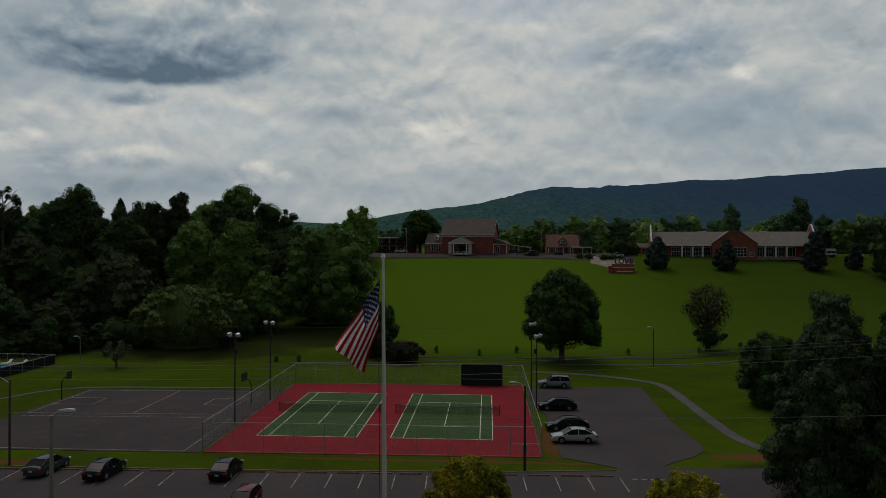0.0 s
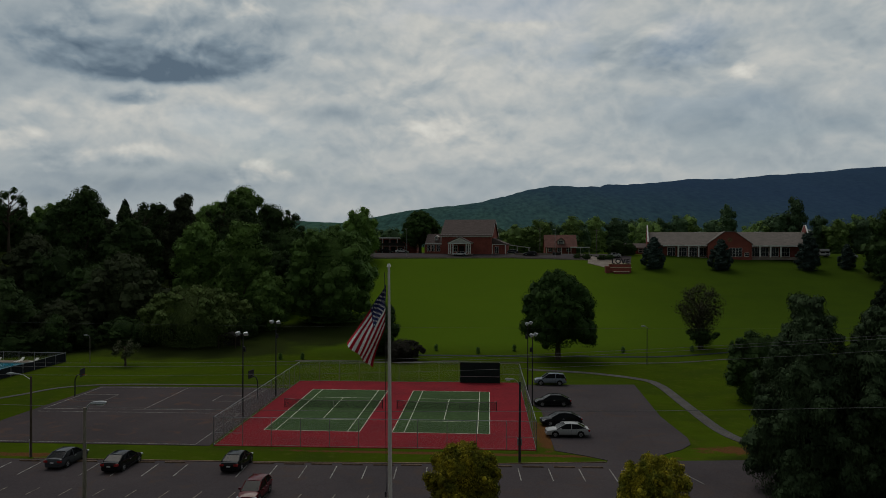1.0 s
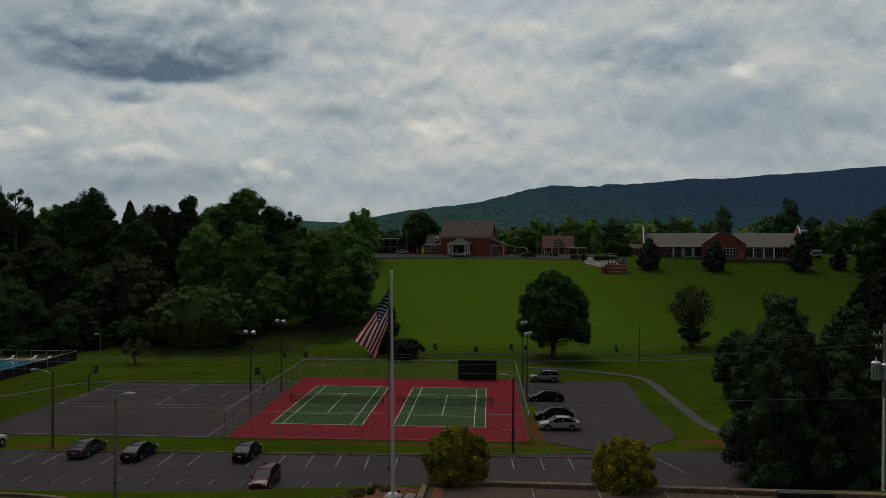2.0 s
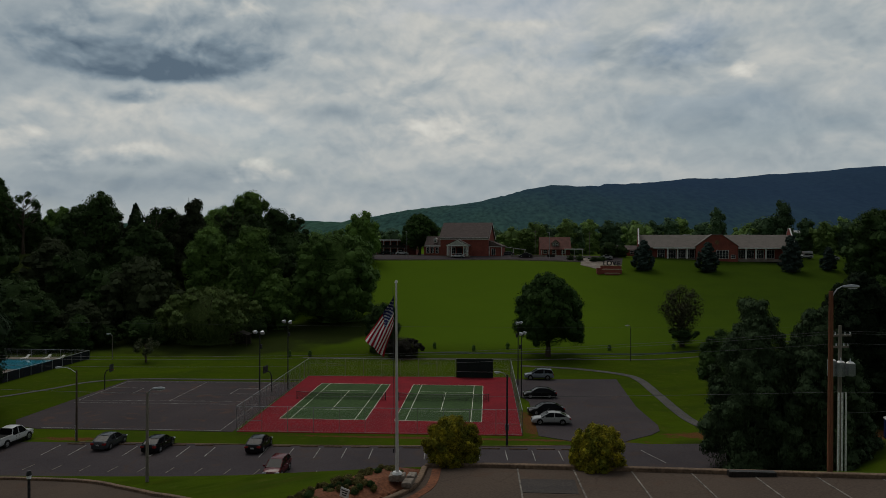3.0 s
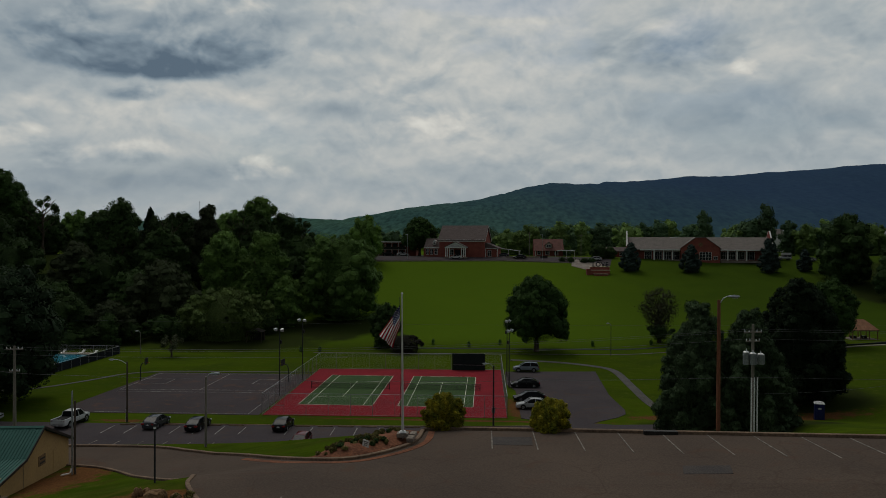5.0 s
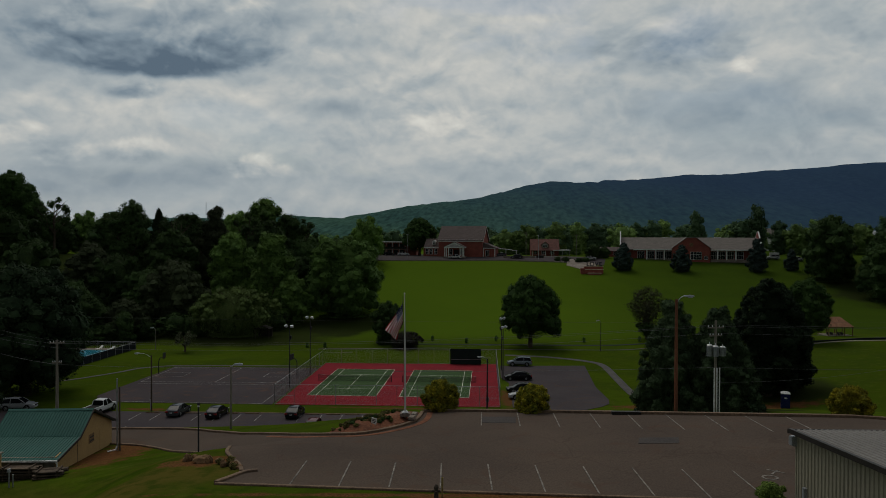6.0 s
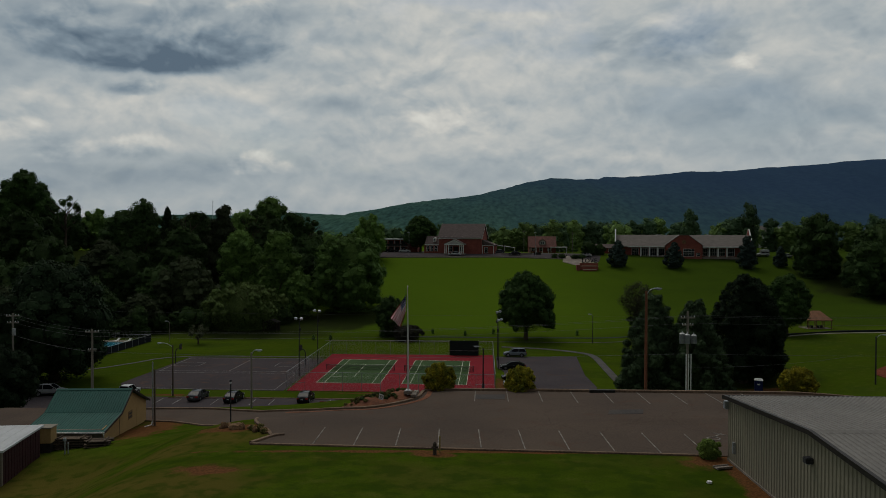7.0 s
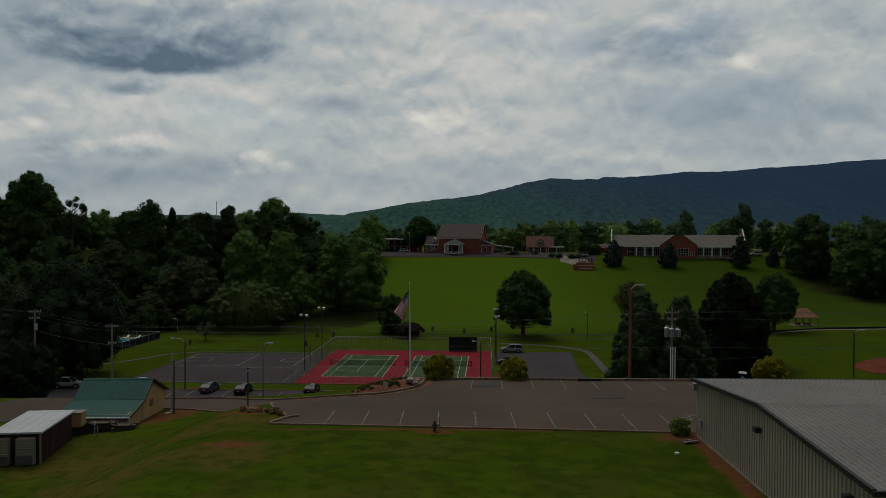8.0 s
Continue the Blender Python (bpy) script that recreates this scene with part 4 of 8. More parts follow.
def mountain():
    xs = [-3300 + 16 * i for i in range(380)]
    rows = 40
    vs, fs = [], []
    for j in range(rows):
        f = j / (rows - 1)
        for x in xs:
            top = 124 + 72 * sstep(-640, -80, x) + 86 * sstep(-160, 330, x) + 104 * sstep(330, 2300, x) - 40 * sstep(-900, -2400, x)
            top += 9 * noise.noise((x * 0.004, 3, 0)) + 3 * noise.noise((x * 0.02, 9, 0)) + 5.0 * noise.noise((x * 0.31, 4, 0))
            rise = sstep(0, 1, f) ** 0.85
            gully = (24 * noise.noise((x * 0.0032, f * 2.2, 5)) - 34 * abs(noise.noise((x * 0.006, f * 1.1, 8)))) * math.sin(math.pi * f)
            vs.append((x, 1500 + 1750 * f, 6 + (top - 6) * rise + gully + 1.2 * noise.noise((x * 0.02, f * 30, 1))))
    n = len(xs)
    for j in range(rows - 1):
        for i in range(n - 1):
            fs.append((j * n + i, j * n + i + 1, (j + 1) * n + i + 1, (j + 1) * n + i))
    me = bpy.data.meshes.new("backdrop_ridge")
    me.from_pydata(vs, [], fs)
    for p in me.polygons:
        p.use_smooth = True
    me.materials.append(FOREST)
    return tagged(new("backdrop_ridge", me), "far blue-green wooded mountain ridge", "mountain", "", "structure")


mountain()

# ------------------------------------------------------------------ fences, nets, hoops
def fence(name, corners, height, every, label, gaps=(), mid=()):
    """Posts, top rail and woven wire between corners; every part its own mesh."""
    x0, y0 = corners[0]
    f = thing(name, pose(0, 0, 0), label, "fence")
    for a, b in zip(corners[:-1], corners[1:]):
        a, b = Vector(a), Vector(b)
        n = max(1, round((b - a).length / every))
        for i in range(n + 1):
            p = a.lerp(b, i / n)
            z = gz(p.x, p.y)
            part("post", Mesh().bar((p.x, p.y, z - 0.1), (p.x, p.y, z + height + 0.05), 0.034, 0.03, 8), GALV, f)
        za, zb = gz(*a), gz(*b)
        part("top_rail", Mesh().bar((*a, za + height), (*b, zb + height), 0.035, 0.035, 6), GALV, f)
        part("bottom_rail", Mesh().bar((*a, za + 0.12), (*b, zb + 0.12), 0.018, 0.018, 6), GALV, f)
        part("wire_mesh", Mesh().add([(*a, za + 0.05), (*b, zb + 0.05), (*b, zb + height), (*a, za + height)], [(0, 1, 2, 3)]), WIRE, f, "see-through chain-link wire")
    for a, b, z in mid:
        part("mid_rail", Mesh().bar((*a, z), (*b, z), 0.03, 0.03, 6), GALV, f)
    return f


fence("chain_link_fence", [(-23.6, 72.8), (10.1, 73.4), (9.9, 110.9), (-24.0, 109.7), (-23.6, 72.8)], 3.0, 3.05,
      "tall grey chain-link fence round the tennis courts",
      mid=[((-23.6, 72.8), (-20.6, 72.85), 1.35), ((10.1, 73.4), (6.9, 73.34), 1.35), ((-23.9, 109.7), (-19, 109.87), 2.2), ((4.5, 110.7), (9.9, 110.9), 1.3)])

board = thing("practice_board", pose(3.9, 110.2, 0), "dark green practice board against the fence", "practice board")
part("panel", Mesh().box(-3.05, 3.05, -0.06, 0.06, 0.05, 3.15), WINDSCREEN, board, bevel=0.02)
part("batten", Mesh().box(-3.0, 3.0, -0.09, -0.061, 1.0, 1.06), GALV, board)
for x in (-3.0, 0.0, 3.0):
    part("post", Mesh().bar((x, 0.12, 0), (x, 0.12, 3.2), 0.05, 0.05, 8), GALV, board)


def tennis_net(cx):
    y = 79.5 + CL / 2
    n = thing("tennis_net", pose(cx + CW / 2, y, 0.1), "dark tennis net with a white band between two posts", "tennis net", "nets of the tennis courts")
    half = CW / 2 + 0.91
    for s in (-1, 1):
        part("post", Mesh().bar((s * half, 0, -0.06), (s * half, 0, 1.1), 0.05, 0.05, 10), DARKSTEEL, n)
    cols = 24
    top = [0.914 + 0.156 * (2 * i / cols - 1) ** 2 for i in range(cols + 1)]
    xs = [-half + 2 * half * i / cols for i in range(cols + 1)]
    net = Mesh()
    for i in range(cols):
        net.add([(xs[i], 0, -0.03), (xs[i + 1], 0, -0.03), (xs[i + 1], 0, top[i + 1] - 0.05), (xs[i], 0, top[i] - 0.05)], [(0, 1, 2, 3)])
    part("netting", net, NETWIRE, n, "dark see-through netting")
    band = Mesh().loft([[(xs[i], d, top[i] + h) for d, h in ((-0.02, -0.06), (0.02, -0.06), (0.02, 0.0), (-0.02, 0.0))] for i in range(cols + 1)])
    part("band", band, WORN, n, "worn white band")
    part("strap", Mesh().box(-0.03, 0.03, -0.03, 0.03, -0.05, 0.9), WORN, n)
    return n


for cx in (-20.3, -5.64):
    tennis_net(cx)


def hoop(x, y, turn, label):
    h = thing("basketball_hoop", pose(x, y, 0.03, 0, 0, turn), label, "basketball hoop", "hoops of the play court")
    part("post", Mesh().tube([(0, 0, -0.1), (0, 0, 2.3), (0.25, 0, 2.9), (0.95, 0, 3.15)], [0.08, 0.075, 0.07, 0.06], 10), DARKSTEEL, h)
    b = part("backboard", Mesh().box(0.95, 1.02, -0.8, 0.8, 2.75, 3.85), DARKSTEEL, h, "black backboard", 0.02)
    rim = Mesh()
    ring = [(1.28 + 0.23 * math.cos(k * math.pi / 8), 0.23 * math.sin(k * math.pi / 8), 3.05) for k in range(17)]
    rim.tube(ring, [0.012] * 17, 6).box(1.0, 1.08, -0.05, 0.05, 3.0, 3.08)
    part("rim", rim, mat("orange_rim", (0.35, 0.08, 0.02), rough=0.5), b)
    return h


hoop(-51.9, 95.7, 8, "black backboard on a bent dark post over the court edge")
hoop(-26.4, 96.4, 172, "black backboard on a bent dark post beside the tennis fence")

# ------------------------------------------------------------------ poles, lamps and cables


def flood_mast(x, y, height, turn, label, heads=2):
    z = gz(x, y)
    f = thing("floodlight_mast", pose(x, y, z, 0, 0, turn), label, "floodlight", "masts round the tennis courts")
    part("pole", Mesh().bar((0, 0, -0.2), (0, 0, height), 0.10, 0.065, 12), DARKSTEEL, f)
    part("crossbar", Mesh().box(-0.7, 0.7, -0.05, 0.05, height - 0.1, height), DARKSTEEL, f)
    for k in range(heads):
        s = -0.6 + 1.2 * k / max(1, heads - 1)
        hm = pose(s, -0.15, height + 0.1, 35, 0, -10 + 20 * k)
        body = Mesh().loft([[hm @ Vector(p) for p in ((-a, b, -c), (a, b, -c), (a, b, c), (-a, b, c))] for a, c, b in ((0.10, 0.08, 0.25), (0.22, 0.18, 0.05), (0.28, 0.22, -0.2))])
        hd = part("lamp_head", body, GALV, f, "grey floodlight head", 0.01)
        part("lens", Mesh().box(-0.25, 0.25, -0.225, -0.2, -0.19, 0.19, hm), LAMPGLASS, hd)
    part("ballast_box", Mesh().box(-0.15, 0.15, 0.1, 0.35, height - 2.2, height - 1.6), DARKSTEEL, f, bevel=0.02)
    return f


flood_mast(-24.75, 85.4, 10.2, -20, "tall dark floodlight mast with two lamp heads")
flood_mast(-24.4, 98.2, 10.3, -25, "tall dark floodlight mast with two lamp heads")
flood_mast(10.95, 94.7, 9.3, 60, "tall dark floodlight mast with two lamp heads by the fence")
flood_mast(10.85, 104.4, 9.8, 60, "tall dark floodlight mast with two lamp heads by the fence")


def street_lamp(x, y, height, turn, reach, material, label, wood=0.14, base=None):
    z = gz(x, y) if base is None else base
    f = thing("street_lamp", pose(x, y, z, 0, 0, turn), label, "street lamp")
    part("pole", Mesh().bar((0, 0, -0.3), (0, 0, height), wood, wood * 0.72, 12), material, f)
    pts = [(0, 0, height - 0.35), (reach * 0.45, 0, height + 0.12), (reach * 0.8, 0, height + 0.25), (reach, 0, height + 0.24)]
    part("arm", Mesh().tube(pts, [0.04, 0.035, 0.03, 0.03], 8), GALV, f)
    hd = Mesh().loft([[(reach + a, b, height + 0.24 + c) for b, c in ((-w, -0.02), (-w * 0.6, 0.10 * k), (w * 0.6, 0.10 * k), (w, -0.02), (w * 0.5, -0.08 * k), (-w * 0.5, -0.08 * k))]
                      for a, w, k in ((-0.1, 0.06, 0.5), (0.15, 0.13, 0.9), (0.5, 0.17, 1.1), (0.75, 0.12, 0.7))])
    h = part("lamp_head", hd, GALV, f, "pale grey cobra head", smooth=True)
    part("lens", Mesh().box(reach + 0.25, reach + 0.62, -0.1, 0.1, height + 0.12, height + 0.16), LAMPGLASS, h)
    return f


f = street_lamp(8.2, 68.8, 7.9, 180, 0.7, DARKSTEEL, "dark lamp post with a short arm before the tennis courts", 0.13)
part("meter_box", Mesh().box(-0.22, 0.22, -0.3, -0.1, 1.7, 2.4), GALV, f, bevel=0.02)
f = street_lamp(-40.0, 67.4, 8.0, 180, 1.7, RUSTED, "dark wooden lamp post with a long arm", 0.125)
part("cable_guard", Mesh().box(0.1, 0.24, -0.22, -0.1, 0, 1.7), WHITEPVC, f)
street_lamp(-17.9, 38.0, 6.35, 8, 0.45, GREYWOOD, "slim grey lamp post in the grass strip", 0.12)
street_lamp(24.0, 27.3, 9.6, 8, 0.75, POLEWOOD, "tall reddish wooden pole with a street light arm at the kerb", 0.155)
street_lamp(-66.0, 124.8, 4.6, 180, 0.4, GREYWOOD, "slim pole with a small light near the pool", 0.08)
street_lamp(33.4, 130.4, 6.6, 180, 0.3, DARKSTEEL, "slim pole with a small light at the foot of the slope", 0.08)
street_lamp(66.9, 69.8, 7.2, 0, 0.9, DARKSTEEL, "dark field light pole with a short arm", 0.12)

f = thing("lamp_post", pose(-12.6, 16.4, gz(-12.6, 16.4)), "short black lamp post beside the rock bed", "lamp post")
LPH = 12.72 - gz(-12.6, 16.4)
part("post", Mesh().bar((0, 0, -0.2), (0, 0, LPH), 0.062, 0.055, 10), DARKSTEEL, f)
part("cap", Mesh().bar((0, 0, LPH), (0, 0, LPH + 0.18), 0.11, 0.08, 10), DARKSTEEL, f)
part("lens", Mesh().bar((0, 0, LPH - 0.14), (0, 0, LPH - 0.01), 0.09, 0.09, 10), LAMPGLASS, f)

f = thing("wood_post", pose(-25.7, 30.2, gz(-25.7, 30.2)), "bare pale and dark posts with a white pipe", "post")
part("post", Mesh().bar((0.09, 0.08, -0.3), (0.09, 0.08, 5.9), 0.09, 0.075, 10), RUSTED, f)
part("post", Mesh().bar((-0.09, 0, -0.3), (-0.09, 0, 6.7), 0.075, 0.065, 10), GALV, f, "pale metal post")
part("pipe", Mesh().tube([(-0.09, -0.10, 0.5), (-0.15, -0.2, 0.15), (-0.75, -0.5, 0.05)], [0.06, 0.06, 0.06], 8), WHITEPVC, f)

CABLE = mat("dull_cable", (0.13, 0.135, 0.14), (0.10, 0.10, 0.105), 2, 0.6, 0)


def utility_pole(x, y, top, label, arms, transformer=False, turn=0.0):
    z = gz(x, y)
    f = thing("utility_pole", pose(x, y, z, 0, 0, turn), label, "utility pole", "poles of the power line")
    h = top - z
    part("pole", Mesh().bar((0, 0, -0.4), (0, 0, h), 0.19, 0.12, 12), GREYWOOD, f)
    for dz, half in arms:
        arm = part("crossarm", Mesh().box(-half, half, -0.06, 0.06, h - dz - 0.07, h - dz + 0.07), GREYWOOD, f)
        for s in (-0.92, -0.45, 0.45, 0.92):
            part("insulator", Mesh().bar((s * half, 0, h - dz + 0.07), (s * half, 0, h - dz + 0.25), 0.05, 0.03, 8), LAMPGLASS, arm)
    if transformer:
        for k, (tx, ty) in enumerate(((-0.75, -0.1), (-0.25, -0.42), (0.62, -0.3))):
            can = Mesh().bar((tx, ty, h - 3.75), (tx, ty, h - 2.6 - 0.1 * k), 0.29, 0.29, 14)
            c = part("transformer", can, GALV, f, "grey transformer can", 0.0, True)
            part("lid", Mesh().bar((tx, ty, h - 2.6 - 0.1 * k), (tx, ty, h - 2.5 - 0.1 * k), 0.31, 0.2, 14), ALU, c)
            part("bushing", Mesh().bar((tx, ty, h - 2.5 - 0.1 * k), (tx, ty, h - 2.25 - 0.1 * k), 0.05, 0.03, 8), LAMPGLASS, c)
            for q in range(6):
                a = math.pi * (1.1 + 0.16 * q)
                part("cooling_fin", Mesh().box(0.29, 0.36, -0.012, 0.012, h - 3.7, h - 2.8, pose(tx, ty, 0, 0, 0, math.degrees(a))), GALV, c)
        for s in (-0.3, 0.0, 0.3):
            part("conduit", Mesh().bar((s, -0.3, -0.2), (s, -0.3, h - 5.0), 0.065, 0.065, 8), WHITEPVC, f, "white conduit pipe")
        part("bracket", Mesh().box(-0.9, 0.8, -0.2, -0.1, h - 3.3, h - 3.15), DARKSTEEL, f)
    return f


utility_pole(32.5, 44.6, 16.2, "weathered utility pole with transformers and white conduits", [(0.75, 0.9), (1.6, 0.7)], True, 12)
utility_pole(-40.6, 45.2, 13.2, "weathered utility pole with a short crossarm", [(0.35, 0.8), (2.6, 0.5)], False, 10)
utility_pole(-57.5, 55.0, 14.0, "weathered utility pole with a small transformer among the trees", [(0.35, 0.8), (1.3, 0.7)], False, 25)
p = thing("pole_transformer", pose(-57.1, 54.6, 11.0), "small grey transformer can hung on a pole", "transformer")
part("can", Mesh().bar((0, 0, 0), (0, 0, 0.95), 0.25, 0.25, 12), GALV, p)
part("bracket", Mesh().box(-0.45, 0.05, -0.05, 0.05, 0.35, 0.6), DARKSTEEL, p)


def cable(a, b, sag, r=0.011, label="thin dark overhead power cable"):
    a, b = Vector(a), Vector(b)
    n = 28
    pts = []
    for i in range(n + 1):
        t = i / n
        q = a.lerp(b, t)
        q.z -= 4 * sag * t * (1 - t)
        pts.append(q)
    d = (b - a).normalized()
    s = d.cross(Vector((0, 0, 1))).normalized()
    up = s.cross(d)
    m = Mesh().loft([[q + (s * math.cos(k * 1.2566) + up * math.sin(k * 1.2566)) * r for k in range(5)] for q in pts])
    return tagged(part("cable", m, CABLE), label, "cable", "cables of the power line")


for dz, dx in ((15.7, -0.8), (15.7, 0.75), (14.85, 0.0)):
    zl = 12.95 if dz > 15 else 12.3
    cable((32.5 + dx * 0.4, 44.6 + dx, dz), (-40.6 + dx * 0.4, 45.2 + dx, zl), 0.9)
    cable((32.5 + dx * 0.4, 44.6 + dx, dz), (120, 40 + dx, dz + 4.5), 1.4)
    cable((-40.6 + dx * 0.4, 45.2 + dx, zl), (-57.5, 55 + dx, 13.7 if dz > 15 else 12.8), 0.3)
    cable((-57.5, 55 + dx, 13.7), (-150, 85 + dx, 18), 1.0)
cable((32.5, 44.6, 11.2), (-40.6, 45.2, 10.4), 0.6, 0.014)
cable((32.5, 44.6, 11.2), (120, 40, 15), 1.0, 0.014)
cable((-40.6, 45.2, 10.4), (-57.5, 55, 11.0), 0.3, 0.02)
cable((32.5, 44.6, 9.6), (60, 60, 9.0), 0.5, 0.014)
cable((-150, 128, 7.5), (150, 128, 8.5), 1.5, 0.012)

# ------------------------------------------------------------------ flagpole and flag
FPX, FPY = 1.34, 25.0
fp = thing("flagpole", pose(FPX + 0.09, FPY, 10.42, 0, -0.5, 0), "tall brushed aluminium flagpole on a concrete footing", "flagpole")
FPH = 20.22 - 10.42
part("shaft", Mesh().tube([(0, 0, -0.4), (0, 0, FPH * 0.5), (0, 0, FPH)], [0.088, 0.072, 0.045], 16), ALU, fp, smooth=True)
part("collar", Mesh().bar((0, 0, 0), (0, 0, 0.12), 0.28, 0.2, 16), ALU, fp)
part("truck", Mesh().bar((0, 0, FPH), (0, 0, FPH + 0.12), 0.09, 0.04, 12), ALU, fp)
part("halyard", Mesh().tube([(-0.14, -0.05, 1.2), (-0.16, -0.05, FPH - 0.2)], [0.012, 0.012], 5), DARKSTEEL, fp)
part("cleat", Mesh().box(-0.2, -0.13, -0.08, 0.0, 1.1, 1.3), DARKSTEEL, fp)
ft = thing("concrete_footing", pose(FPX + 0.1, FPY + 0.1, 10.2), "flat pale concrete footing slabs at the flagpole", "footing")
part("slab", Mesh().box(-0.42, 0.38, -0.40, 0.40, -0.1, 0.18), CONCRETE, ft, bevel=0.03)
part("plaque_stone", Mesh().box(0.45, 0.95, -0.75, -0.1, -0.15, 0.1, pose(0, 0, 0, 8, 0, -12)), CONCRETE, ft, bevel=0.03)
part("plaque_stone", Mesh().box(0.45, 0.9, 0.0, 0.55, -0.15, 0.12, pose(0, 0, 0, 8, 0, -12)), CONCRETE, ft, bevel=0.03)

RED_CLOTH = mat("red_cloth", (0.36, 0.008, 0.022), (0.28, 0.006, 0.018), 2.0, 0.85, 0.1, 20)
WHITE_CLOTH = mat("white_cloth", (0.80, 0.78, 0.78), (0.72, 0.70, 0.70), 2.0, 0.85, 0.1, 20)
BLUE_CLOTH = mat("navy_cloth", (0.022, 0.028, 0.10), (0.016, 0.02, 0.08), 2.0, 0.85, 0.1, 20)
HOIST, FLY = 1.6, 2.8


def cloth(a, b):
    """A point of the hanging flag: a from hoist (0) to fly (1), b from top (0) to bottom (1)."""
    drop = sstep(0.0, 0.25, a)
    run = a * FLY
    ang = radians(69) - radians(10) * (1 - b) * drop
    x = -run * math.cos(ang) * (1 - 0.10 * b) - 0.12
    z = -run * math.sin(ang) * 0.93 - b * HOIST * (1 - 0.40 * a) * (0.80 + 0.2 * (1 - a))
    fold = (0.26 * math.sin(6.0 * b + 2.2 * a + 0.6) + 0.14 * math.sin(11 * b - 3.0 * a)) * (0.25 + 0.75 * a)
    x += b * a * 0.35 + 0.05 * math.sin(9 * b + 4 * a) * a
    return Vector((x, fold, z))


def cloth_part(name, a0, a1, b0, b1, material, parent, na, nb, off=0.0, label=""):
    pts = []
    for side in (0.006 + off, -0.006 - off):
        for j in range(nb + 1):
            for i in range(na + 1):
                q = cloth(a0 + (a1 - a0) * i / na, b0 + (b1 - b0) * j / nb)
                pts.append((q.x, q.y + side, q.z))
    w, h = na + 1, nb + 1
    fs = []
    for s in (0, 1):
        o = s * w * h
        for j in range(nb):
            for i in range(na):
                q = (o + j * w + i, o + j * w + i + 1, o + (j + 1) * w + i + 1, o + (j + 1) * w + i)
                fs.append(q if s == 0 else q[::-1])
    return part(name, Mesh().add(pts, fs), material, parent, label, smooth=True)


flag = thing("flag", pose(FPX, FPY, 19.55), "limp striped flag with a starred blue canton hung from the pole", "flag")
CAN = 0.42
for k in range(13):
    b0, b1 = k / 13, (k + 1) / 13
    cloth_part("stripe", CAN if k < 7 else 0.0, 1.0, b0, b1, RED_CLOTH if k % 2 == 0 else WHITE_CLOTH, flag, 26, 2, 0.0, "red stripe" if k % 2 == 0 else "white stripe")
canton = cloth_part("canton", 0.0, CAN, 0.0, 7 / 13, BLUE_CLOTH, flag, 12, 10, 0.0, "navy canton")
for r in range(9):
    for c in range(6 if r % 2 == 0 else 5):
        ca = CAN * ((c + 0.5 + (0 if r % 2 == 0 else 0.5)) / 6.1)
        cb = 7 / 13 * (r + 0.7) / 9.4
        ring = []
        for s in (-0.012, 0.012):
            for q in range(10):
                rr = 0.048 if q % 2 == 0 else 0.02
                t = math.pi / 2 + q * math.pi / 5
                p3 = cloth(ca + rr * math.cos(t) / FLY, cb - rr * math.sin(t) / HOIST)
                ring.append((p3.x, p3.y + s, p3.z))
        part("star", Mesh().add(ring, [tuple(range(10)), tuple(range(19, 9, -1))]), WHITE_CLOTH, canton)

# ------------------------------------------------------------------ trees and shrubs
def ball():
    """Corners and triangles of a coarse ball of radius 1."""
    a = np.array([(1, 0, 0), (-1, 0, 0), (0, 1, 0), (0, -1, 0), (0, 0, 1), (0, 0, -1)], float)
    v = [tuple(p) for p in a]
    f = []
    for x in (0, 1):
        for y in (2, 3):
            for z in (4, 5):
                e = []
                for p, q in ((x, y), (y, z), (z, x)):
                    w = a[p] + a[q]
                    v.append(tuple(w / np.linalg.norm(w)))
                    e.append(len(v) - 1)
                f += [(x, e[0], e[2]), (e[0], y, e[1]), (e[2], e[1], z), (e[0], e[1], e[2])]
    return np.array(v), np.array(f)


BALL_V, BALL_F = ball()


